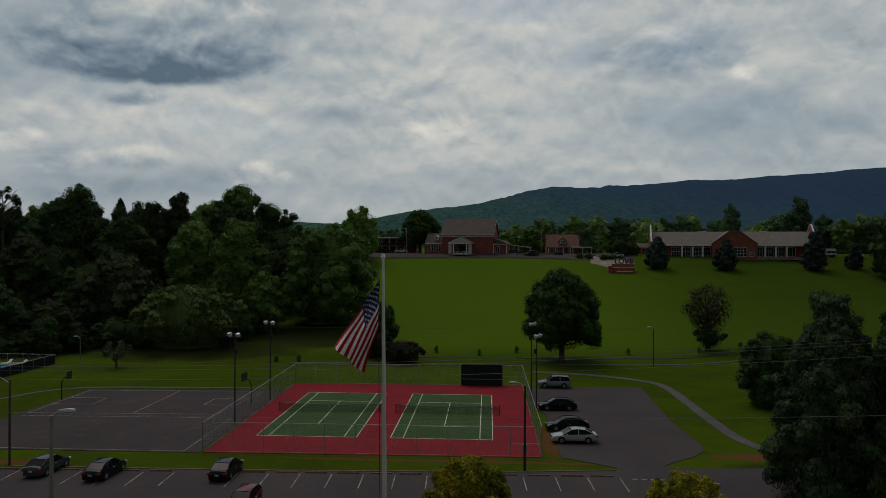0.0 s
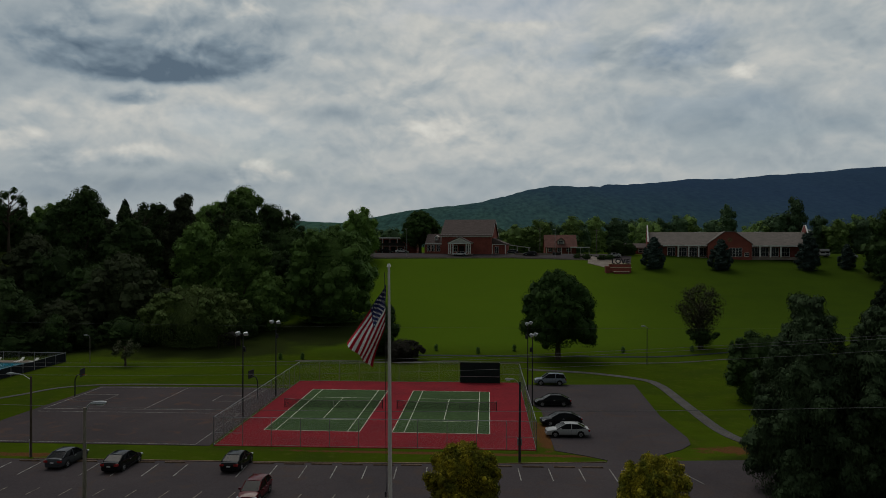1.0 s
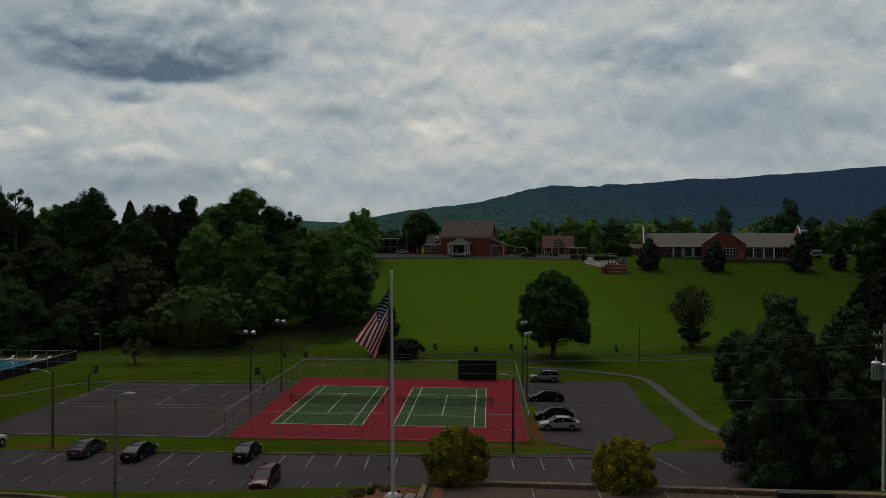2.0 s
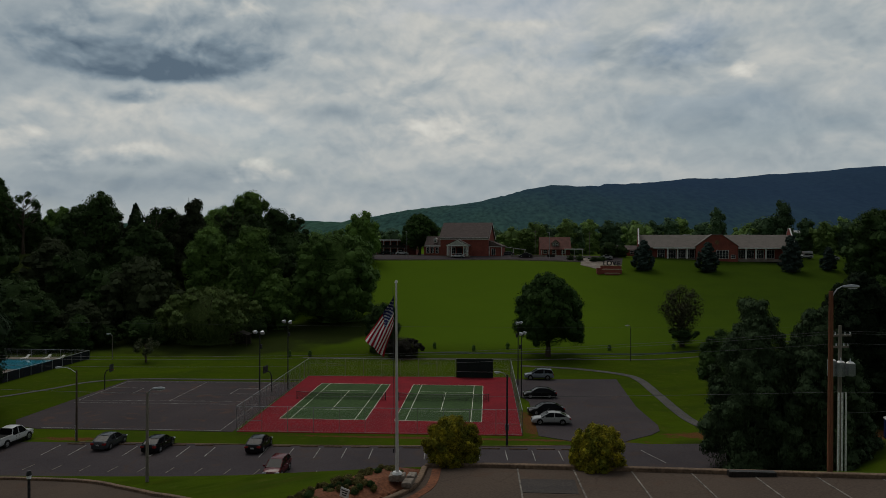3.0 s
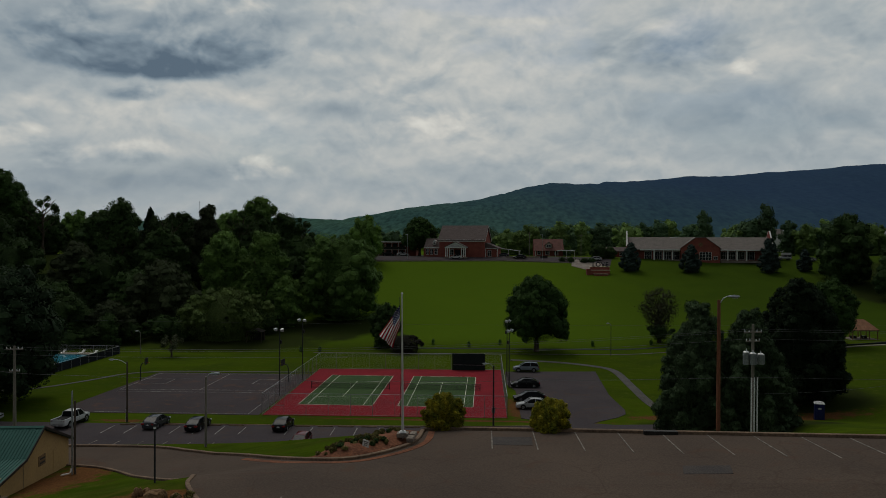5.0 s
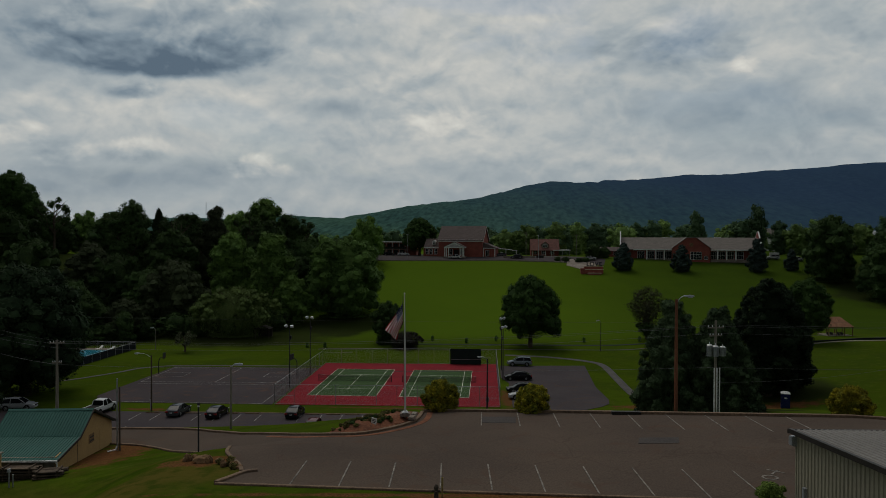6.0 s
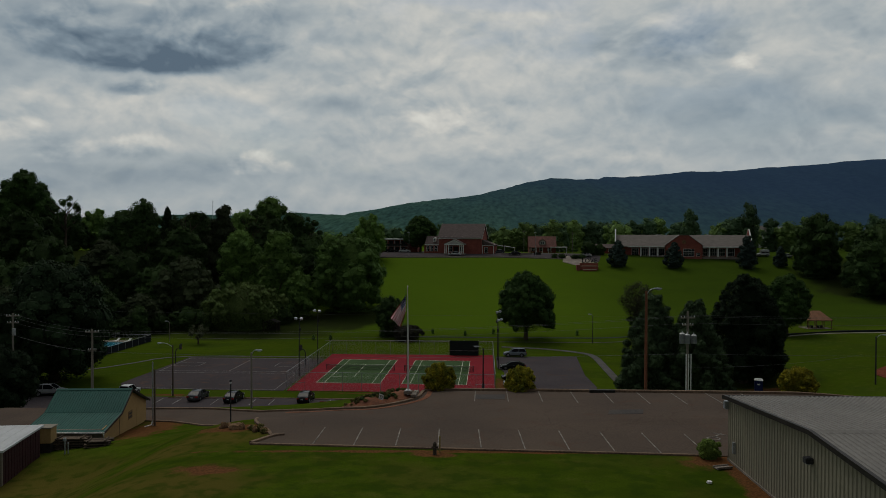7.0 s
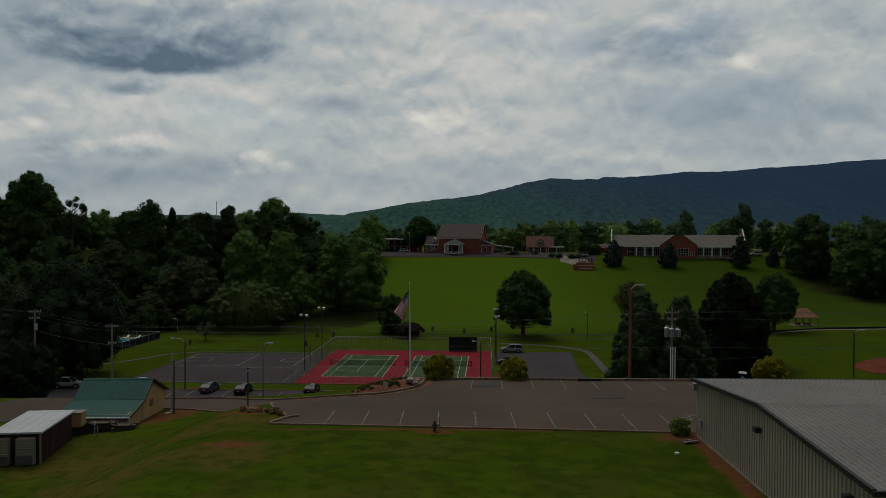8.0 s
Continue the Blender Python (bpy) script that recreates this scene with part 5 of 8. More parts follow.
def leaf_mesh(name, pos, nrm, size, rng, material, slim=0.62, jitter=0.24, cores=None, radii=None, hang=0.0):
    """Many small folded leaves at these places, over solid leaf-coloured balls that fill each bough."""
    n = len(pos)
    d = nrm + rng.normal(0, jitter, (n, 3))
    d /= np.linalg.norm(d, axis=1, keepdims=True) + 1e-9
    t = rng.normal(0, 1, (n, 3))
    if hang:
        t = t * 0.25 + np.array((0, 0, 1.0))
    t = np.cross(d, np.cross(t, d))
    t /= np.linalg.norm(t, axis=1, keepdims=True) + 1e-9
    b = np.cross(d, t)
    s = (size * rng.uniform(0.6, 1.35, n))[:, None]
    fold = d * s * 0.22
    v = np.stack([pos - t * s, pos - b * s * slim + fold, pos + t * s, pos + b * s * slim + fold], axis=1).reshape(-1, 3)
    idx = np.arange(4 * n, dtype=np.int32)
    start = np.arange(0, 4 * n, 4, dtype=np.int32)
    if cores is not None:
        m = len(cores)
        cv = (cores[:, None, :] + BALL_V[None] * radii[:, None, None] * rng.uniform(0.85, 1.1, (m, len(BALL_V), 1))).reshape(-1, 3)
        cv[:, 2] = np.maximum(cv[:, 2], 0.002)
        cf = (4 * n + (np.arange(m) * len(BALL_V))[:, None, None] + BALL_F[None]).reshape(-1)
        v = np.concatenate([v, cv])
        start = np.concatenate([start, 4 * n + np.arange(0, len(cf), 3)]).astype(np.int32)
        idx = np.concatenate([idx, cf]).astype(np.int32)
    me = bpy.data.meshes.new(name)
    me.vertices.add(len(v))
    me.vertices.foreach_set("co", v.astype(np.float32).ravel())
    me.loops.add(len(idx))
    me.loops.foreach_set("vertex_index", idx)
    me.polygons.add(len(start))
    me.polygons.foreach_set("loop_start", start)
    me.polygons.foreach_set("use_smooth", np.ones(len(start), dtype=bool))
    me.update(calc_edges=True)
    me.materials.append(material)
    return me


def unit(rng, n):
    d = rng.normal(0, 1, (n, 3))
    return d / (np.linalg.norm(d, axis=1, keepdims=True) + 1e-9)


def crown_mesh(name, rng, material, aspect, leaves, leaf, lobes=26, sub=4, low=0.0, swell=0.45, power=2.2, foot=0.25, lobe=(0.30, 0.46), rough=0.07, core=0.84, hang=0.0, slim=0.62, jitter=0.34, fill=True):
    """A crown of height 1 and width aspect: boughs set round a domed outline, each a cluster of leafy clumps round
    solid filler balls.
    """
    half = aspect / 2
    big = min(half, 0.46)

    def profile(f):
        if f > swell:
            return max(0.0, 1 - ((f - swell) / (1.02 - swell)) ** power) ** (1 / power)
        return 1 - foot * ((swell - f) / swell) ** 2

    cs, rs = [], []
    for k in range(lobes):
        f = (k + rng.uniform(0.1, 0.9)) / lobes
        r = big * rng.uniform(*lobe) * (1.0 if f < 0.75 else 0.8)
        a = k * 2.39996 + rng.uniform(-0.5, 0.5)
        q = max(0.12 * half, profile(f) * half - r * 0.8) * rng.uniform(0.84, 1.05)
        z = low + r * 0.75 + (1 - low - 1.7 * r) * f
        cs.append((q * math.cos(a), q * math.sin(a), z))
        rs.append(r)
    if fill:
        for k in range(8):
            f = 0.06 + 0.80 * k / 7
            r = 0.66 * half * profile(f)
            cs.append((0, 0, low + min(max((1 - low) * f, r * 0.95 if low else 0.0), 0.95 - low - r)))
            rs.append(r)
    balls, radii = list(cs), [r * (0.85 if k < lobes else 1.0) for k, r in enumerate(rs)]
    for c, r in zip(cs[:lobes], rs[:lobes]):
        out = np.array((c[0], c[1], 0.0))
        out /= np.linalg.norm(out) + 1e-6
        for j in range(sub):
            d = unit(rng, 1)[0] + out * 0.55 + np.array((0, 0, 0.30))
            d /= np.linalg.norm(d)
            rr = r * rng.uniform(0.36, 0.58)
            balls.append(tuple(np.array(c) + d * (r * 0.98 - rr * 0.55)))
            radii.append(rr)
    balls, radii = np.array(balls), np.array(radii)
    n = leaves * 2
    weight = radii ** 2
    pick = rng.choice(len(balls), size=n, p=weight / weight.sum())
    d = unit(rng, n)
    p = balls[pick] + d * (radii[pick] * (1 + rng.normal(0.02, rough, n)))[:, None]
    keep = np.ones(n, bool)
    for i in range(len(balls)):
        gap = np.linalg.norm(p - balls[i], axis=1) / radii[i]
        keep &= (gap > 0.86) | (pick == i)
    p, d = p[keep][:leaves], d[keep][:leaves]
    if hang:
        p[:, 2] -= hang * rng.uniform(0, 1, len(p)) ** 1.5
    p[:, 2] = np.maximum(p[:, 2], 0.004)
    top = np.percentile(p[:, 2], 99.6)
    p[:, 2] *= 1 / top
    balls[:, 2] *= 1 / top
    d = d + np.array((0, 0, 0.22))
    if not core:
        return leaf_mesh(name, p, d, leaf, rng, material, slim, jitter, hang=hang)
    return leaf_mesh(name, p, d, leaf, rng, material, slim, jitter, cores=balls, radii=radii * core, hang=hang)


def trunk_mesh(name, rng, height=0.5, r=0.035, limbs=7, reach=0.28, start=0.16, top=0.8, material=None, rise=0.45):
    """A tapered trunk with limbs, in a space of height 1."""
    m = Mesh()
    pts = [Vector((0, 0, -0.03))]
    for k in range(1, 6):
        pts.append(Vector((rng.normal(0, 0.006), rng.normal(0, 0.006), top * k / 5)))
    m.tube(pts, [r * 1.35, r * 0.95, r * 0.75, r * 0.5, r * 0.3, r * 0.1], 9)
    for k in range(limbs):
        a = 2.4 * k + rng.uniform(-0.4, 0.4)
        z = start + (top - start) * 0.75 * k / limbs
        L = reach * rng.uniform(0.7, 1.1) * (1 - 0.4 * k / limbs)
        b0 = Vector((0, 0, z))
        b1 = b0 + Vector((math.cos(a) * L * 0.5, math.sin(a) * L * 0.5, L * rise))
        b2 = b1 + Vector((math.cos(a + 0.3) * L * 0.5, math.sin(a + 0.3) * L * 0.5, L * (rise + 0.05)))
        m.tube([b0, b1, b2], [r * 0.42, r * 0.26, r * 0.08], 7)
        b3 = b1 + Vector((math.cos(a - 0.6) * L * 0.4, math.sin(a - 0.6) * L * 0.4, L * rise * 0.7))
        m.tube([b1, b3], [r * 0.2, r * 0.05], 6)
    return m.data(name, material or BARK, smooth=False)


R = np.random.default_rng(11)


class Kind:
    """A kind of tree. Crowns are made for the proportions that are asked for, so that leaves and boughs keep their shape."""

    def __init__(self, kind, material, leaves, leaf, trunk=None, shapes=(0.5, 0.66, 0.85, 1.1, 1.45), **crown):
        self.kind, self.material, self.leaves, self.leaf, self.crown, self.shapes = kind, material, leaves, leaf, crown, shapes
        self.trunk = trunk_mesh("trunk", R, **(trunk or {}))
        self.made = {}

    def mesh(self, aspect):
        a = min(self.shapes, key=lambda s: abs(math.log(s / aspect)))
        if a not in self.made:
            rng = np.random.default_rng(int(1000 * a) + self.leaves + 7 * len(self.kind) + int(1e4 * self.crown.get("swell", 0)))
            me = crown_mesh("crown", rng, self.material, a, self.leaves, self.leaf, **self.crown)
            co = np.empty(len(me.vertices) * 3, dtype=np.float32)
            me.vertices.foreach_get("co", co)
            co = co.reshape(-1, 3)
            self.made[a] = me, float(np.percentile(np.hypot(co[:, 0], co[:, 1]), 97))
        return self.made[a]


BROAD = [Kind("broadleaf_tree", material, 7000, 0.0115, lobes=lobes, swell=swell, power=power, foot=0.12)
         for material, lobes, swell, power in ((LEAF_DARK, 17, 0.50, 2.2), (LEAF_MID, 18, 0.46, 2.2), (LEAF_DARK, 20, 0.52, 2.0), (LEAF_MID, 16, 0.44, 2.1), (LEAF_GREY, 20, 0.30, 1.6), (LEAF_DARK, 17, 0.56, 2.4), (LEAF_MID, 19, 0.48, 2.0))]
LOW = Kind("broadleaf_shrub", LEAF_DARK, 2400, 0.022, lobes=12, sub=4, foot=0.1)
SAPLING = Kind("young_tree", LEAF_MID, 400, 0.06, {"limbs": 3}, lobes=7, sub=3)
ONE = (0.5, 0.6, 0.7, 0.8, 0.9, 1.0, 1.15, 1.3)
OAK = Kind("oak_tree", LEAF_OAK, 20000, 0.0090, {"r": 0.03}, ONE, lobes=34, sub=5, low=0.15, swell=0.26, power=1.9, foot=0.06, lobe=(0.24, 0.40))
DARKBROAD = Kind("broadleaf_tree", LEAF_CONIF, 22000, 0.0095, None, ONE, lobes=30, sub=5, low=0.04, swell=0.40, power=2.0, foot=0.2, lobe=(0.24, 0.38))
DOME = Kind("broadleaf_tree", LEAF_EDGE, 20000, 0.0085, None, ONE, lobes=36, sub=5, swell=0.42, power=2.1, foot=0.10, lobe=(0.22, 0.36))
NEARBROAD = Kind("broadleaf_tree", LEAF_FIR, 40000, 0.0080, {"r": 0.025}, ONE, lobes=80, sub=5, swell=0.20, power=1.45, foot=0.08, lobe=(0.12, 0.24), slim=0.35, hang=0.02, rough=0.12)
NEARGREY = Kind("broadleaf_tree", LEAF_FIR, 40000, 0.0080, {"r": 0.025}, ONE, lobes=80, sub=5, swell=0.16, power=1.4, foot=0.04, lobe=(0.12, 0.24), slim=0.35, hang=0.02, rough=0.12)
FAR = [Kind("far_tree", (FARLEAF, FARLEAF_PALE)[k % 2], 1900, 0.019, {"limbs": 3}, lobes=12, sub=3, swell=0.5, power=2.3, foot=0.15) for k in range(4)]
OPEN = Kind("open_crowned_tree", LEAF_DARK, 3600, 0.0115, {"r": 0.02, "limbs": 12, "reach": 0.42, "start": 0.35, "top": 0.92}, lobes=15, sub=5, low=0.3, lobe=(0.20, 0.34), core=0.6, fill=False)
SPARSE = Kind("dying_tree", LEAF_DEAD, 9000, 0.0085, {"r": 0.024, "limbs": 34, "reach": 0.30, "start": 0.22, "top": 0.80, "rise": 0.62}, lobes=26, sub=5, low=0.22, swell=0.62, power=2.0, foot=0.62, lobe=(0.30, 0.46), core=0.3, fill=False, rough=0.30)
SKIRT = Kind("leafy_shoots", LEAF_DARK, 2400, 0.022, {"limbs": 4}, (1.3,), lobes=10, sub=4, low=0.38)
SPRUCE = Kind("blue_spruce", LEAF_SPRUCE, 9000, 0.0115, {"limbs": 0, "top": 0.9, "r": 0.02}, ONE, lobes=26, sub=5, swell=0.16, power=1.45, foot=0.06, lobe=(0.22, 0.34), slim=0.4)
CEDAR = Kind("conifer_tree", LEAF_CONIF, 26000, 0.0090, {"limbs": 4, "top": 0.85, "r": 0.03}, ONE, lobes=64, sub=5, low=0.05, swell=0.30, power=1.6, foot=0.2, lobe=(0.13, 0.25), slim=0.4)
WILLOW = Kind("willow_tree", LEAF_WILLOW, 20000, 0.016, {"r": 0.05, "limbs": 12, "reach": 0.6, "start": 0.2, "top": 0.8}, (1.6, 1.9), lobes=22, sub=7, low=0.16, swell=0.42, power=1.7, foot=0.12, lobe=(0.34, 0.52), core=0.72, hang=0.22, slim=0.34)
GOLD = Kind("golden_shrub", LEAF_GOLD, 16000, 0.0185, {"limbs": 5, "top": 0.5, "r": 0.04}, (1.2, 1.35), lobes=34, sub=6, swell=0.36, power=2.2, foot=0.10, lobe=(0.22, 0.34), slim=0.5)
SHRUB = Kind("round_shrub", LEAF_SHRUB, 4200, 0.040, {"limbs": 4, "top": 0.4, "r": 0.04}, (1.25,), lobes=12, sub=5)
DUSK = Kind("dusky_shrub", LEAF_RED, 5200, 0.030, {"limbs": 6, "top": 0.6, "r": 0.05, "reach": 0.5}, (2.0,), lobes=14, sub=6, low=0.2)
HEDGE = Kind("dark_shrub", LEAF_DARK, 2200, 0.045, {"limbs": 3, "top": 0.4, "r": 0.04}, (0.9, 1.3, 2.0), lobes=9, sub=4)
FLOWER = Kind("flowering_tree", BLOOM, 1500, 0.024, {"limbs": 8, "reach": 0.36}, (0.9,), lobes=12, sub=5, low=0.28, lobe=(0.22, 0.34), core=0.55, fill=False, rough=0.2)


def plant(tree, x, y, top, width, label, category="tree", group="", base=None, turn=None, kind=""):
    """Sets a tree on the ground so that it reaches the height top (above sea) and is that wide."""
    z = gz(x, y) if base is None else base
    h = top - z
    crown, half = tree.mesh(width / h)
    s = width / 2 / half
    m = pose(x, y, z, 0, 0, turn if turn is not None else (x * 37 + y * 11) % 360) @ Matrix.Diagonal((s, s, h, 1))
    ob = thing(tree.kind, m, label, category, group, kind)
    part("trunk", tree.trunk, BARK, ob)
    part("crown", crown, LEAF_DARK, ob)
    return ob


WOOD = "trees of the wooded slope"
DG = "dense deep-green broadleaf tree in the wood"
HIGH_WOOD = [
    (-104, 190, 35, 15, 0), (-71, 222, 37.5, 19, 1), (-67, 177, 26.2, 14, 1), (-51, 163, 25.8, 13, 3), (-61, 220, 32, 12, 5), (-80, 198, 33.5, 13, 4), (-74, 154, 18.6, 19, 4),
    (-109, 176, 23, 18, 4), (-88, 184, 27, 16, 2), (-96, 166, 20, 17, 5), (-62, 196, 29, 15, 2), (-48, 190, 24, 14, 0), (-84, 160, 16, 15, 0), (-118, 205, 32, 17, 2),
]
LOW_WOOD = [
    (-130, 180, 24, 19, 5), (-55, 176, 21, 13, 5), (-100, 146, 14, 17, 2), (-122, 152, 17, 18, 0), (-90, 136, 11, 14, 5), (-80, 139, 9.5, 12, 4), (-110, 130, 12, 16, 4),
    (-140, 160, 22, 20, 2), (-41, 205, 23.5, 14, 2), (-46, 176, 19, 12, 2), (-150, 200, 32, 20, 5), (-96, 215, 32, 16, 5), (-52, 236, 25.5, 14, 1), (-84, 232, 33.5, 15, 3),
]
for x, y, top, width, k in HIGH_WOOD + LOW_WOOD:
    plant(BROAD[k], x, y, top + (1.6 if y > 188 else 0.6), width, DG, "tree", WOOD)
plant(DOME, -31.5, 167, 25.6, 23, "huge rounded deep-green tree at the wood's edge")
plant(BROAD[1], -44, 158, 15, 12, "leafy green tree at the wood's edge", "tree", WOOD)
plant(BROAD[1], -36.0, 234, 33.2, 13, "tall green tree beyond the ridge drive")
plant(OAK, -19.3, 260, 33.7, 14.4, "dark round-headed tree beside the brick hall")
plant(OPEN, -92, 196, 32.5, 14, "open-crowned tree with sky between its boughs", "tree", WOOD)
plant(OPEN, -72, 208, 33.5, 13, "open-crowned tree with sky between its boughs", "tree", WOOD)
plant(OPEN, -57, 224, 32, 10, "open-crowned tree with sky between its boughs", "tree", WOOD)
plant(CEDAR, -117, 238, 36, 6, "dark upright conifer above the wood", "tree", WOOD)
plant(WILLOW, -54.5, 145.0, 12.6, 21, "spreading willow with hanging grey-green boughs")
plant(DARKBROAD, -64.5, 76, 20.5, 19, "large leafy tree beside the lower car park")
plant(NEARBROAD, -84, 84, 16.5, 20, "large leafy tree beyond the drive")
plant(NEARBROAD, -76, 66, 13, 17, "dark leafy tree beside the drive")
plant(DARKBROAD, -58.2, 52.6, 9.8, 9.8, "dark leafy tree at the road's bend")
plant(NEARBROAD, -73.5, 49.5, 9.5, 14, "dark low-branched tree beside the drive")
plant(BROAD[4], -95, 100, 15, 20, "leafy tree behind the pool", "tree", WOOD)
plant(BROAD[2], -118, 110, 18, 20, "leafy tree behind the pool", "tree", WOOD)
plant(OAK, -183, 250, 51.5, 24, "tall dark tree high on the wooded slope", "tree", WOOD)
plant(BROAD[5], -205, 244, 55, 26, "tall dark tree high on the wooded slope", "tree", WOOD)
plant(OPEN, -163, 246, 41, 12, "open-crowned tree with sky between its boughs", "tree", WOOD)
plant(BROAD[0], -228, 228, 54, 26, "tall dark tree high on the wooded slope", "tree", WOOD)
plant(BROAD[2], -176, 205, 36, 22, "dark leafy tree on the wooded slope", "tree", WOOD)
plant(BROAD[5], -165, 165, 26, 22, "dark leafy tree on the wooded slope", "tree", WOOD)
plant(BROAD[4], -150, 130, 20, 22, "dark leafy tree on the wooded slope", "tree", WOOD)
for k in range(20):
    x, y = -235 + 9.4 * k + R.uniform(-3, 3), 262 + R.uniform(-6, 14)
    plant(BROAD[k % 7], x, y, 18.4 + (R.uniform(10.5, 15) if x < -74 else R.uniform(6, 8.5)) + max(0, -x - 120) * 0.09, R.uniform(12, 17), "green tree along the skyline of the wood", "tree", WOOD)
for k in range(16):
    x, y = -128 + 5.3 * k + R.uniform(-2, 2), 137 + R.uniform(-3, 8) + (8 if k > 10 else 0)
    plant(LOW if k % 3 else HEDGE, x, y, gz(x, y) + R.uniform(3.5, 7.5), R.uniform(6, 10), "low leafy growth at the wood's edge", "shrub", "undergrowth at the wood's edge")
for k in range(10):
    x, y = -116 + 4.3 * k + R.uniform(-1.5, 1.5), 131.5 + R.uniform(-2.5, 3)
    plant(LOW, x, y, gz(x, y) + R.uniform(3.5, 7.5), R.uniform(6, 9), "dark leafy growth at the lawn's edge", "shrub", "undergrowth at the lawn's edge")
plant(FLOWER, -57.8, 121.5, 4.6, 4.6, "small pale-flowering tree on the lawn")

# single trees on the lawn
plant(OAK, 18.0, 134.5, 16.6, 14.2, "rounded dark-green shade tree on the lawn")
plant(SPARSE, 46.0, 142.5, 13.8, 8.6, "half-bare brownish tree on the lawn")
plant(SKIRT, 46.4, 142.0, gz(46.4, 142.0) + 4.2, 5.8, "dark leafy shoots round the half-bare tree's foot", "shrub")
plant(BROAD[2], -15.6, 137.0, 10.3, 7.6, "small dark-green tree behind the tennis fence")
plant(DUSK, -10.6, 131.6, 3.9, 8.2, "low dusky spreading shrub behind the tennis fence", "shrub")
plant(NEARBROAD, 32.3, 61.5, 16.7, 10.4, "dense dark-green tree below the car park bank")
plant(NEARGREY, 37.5, 60.0, 15.9, 11, "broad grey-green tree below the car park bank")
plant(BROAD[0], 41.0, 98.0, 9.8, 8.0, "small dark tree on the lawn")
plant(CEDAR, 50.9, 79.5, 18.7, 12.6, "tall dark conifer above the toilet cabin")
plant(CEDAR, 54.0, 82.5, 17.6, 9.0, "dark dense conifer above the toilet cabin")
plant(OAK, 74.0, 121.0, 16.9, 11.0, "rounded green tree by the pavilion")
for x, y, top, w in ((55.8, 226.5, 23.9, 7.4), (75.6, 225.5, 23.3, 7.4), (101.4, 225.5, 25.6, 7.6), (113.6, 227.5, 22.0, 5.2)):
    plant(SPRUCE, x, y, top, w, "dense blue-green spruce on the lawn before the school", "tree", "spruces before the school")
for k in range(9):
    x, y = 121 + 7 * k + R.uniform(-2, 2), 200 + R.uniform(-12, 14) + 1.2 * k
    plant(BROAD[(0, 2, 5)[k % 3]], x, y, gz(x, y) + R.uniform(16, 22), R.uniform(15, 19), "big dark tree of the grove beyond the field", "tree", "grove beyond the field")
for k in range(6):
    x, y = 136 + 7 * k, 176 + R.uniform(-6, 6)
    plant(BROAD[(2, 0, 5)[k % 3]], x, y, gz(x, y) + R.uniform(9, 15), R.uniform(12, 16), "dark tree of the grove beyond the field", "tree", "grove beyond the field")
# trees behind the ridge buildings
for k in range(46):
    x = -14 + 5.6 * k + R.uniform(-2.5, 2.5)
    y = 288 + R.uniform(-8, 30) + (18 if x > 60 else 0)
    h = R.uniform(8.5, 11.5) if x < 24 else R.uniform(10.5, 15.5) + 2.5 * sstep(70, 120, x)
    plant(FAR[k % 4], x, y, 18.3 + h, R.uniform(8, 14), "green tree behind the ridge buildings", "tree", "trees behind the ridge buildings")
plant(FAR[0], 128, 300, 41.0, 9.5, "tall dark tree above the ridge roofs")
plant(FAR[2], 121, 300, 34.5, 14, "dark tree above the ridge roofs")
plant(FAR[2], 101, 300, 38.0, 8.0, "upright dark tree behind the school")
for k in range(60):
    x = -260 + 12 * k + R.uniform(-5, 5)
    y = 380 + R.uniform(-20, 160)
    plant(FAR[k % 4], x, y, 18.3 + R.uniform(11, 17), R.uniform(14, 22), "far green tree on the plain", "tree", "far trees on the plain")
for x, y, h, w in ((37, 238.5, 1.6, 3.2), (34, 239, 1.5, 2.8), (41.5, 237.5, 1.5, 3.4), (44, 238, 1.5, 3.6), (48, 245, 5, 7), (52, 246, 4, 5)):
    plant(HEDGE, x, y, gz(x, y) + h, w, "clipped dark shrub beside the ridge drive", "shrub", "shrubs beside the ridge drive")
for x, y in ((-5.0, 140.5), (3.2, 138.5), (10.2, 141.0), (-29, 131), (-33, 130.5), (31, 140.5), (52, 142), (44, 140.5), (57, 143)):
    plant(SAPLING, x, y, gz(x, y) + 1.3, 0.9, "small green sapling along the ditch", "sapling", "saplings along the ditch")
# golden shrubs along the kerb
for x, y, h, w in ((4.05, 30.3, 2.75, 3.35), (12.15, 28.7, 2.55, 3.05), (37.9, 26.6, 2.7, 3.4)):
    plant(GOLD, x, y, gz(x, min(y, 29)) + h - 0.1, w, "round golden-green cypress shrub at the kerb", "shrub", "golden shrubs along the kerb", base=gz(x, min(y, 29)) - 0.3)
plant(SHRUB, 23.2, 4.4, gz(23.2, 4.4) + 1.2, 1.6, "bright green round shrub at the metal building's corner", "shrub")

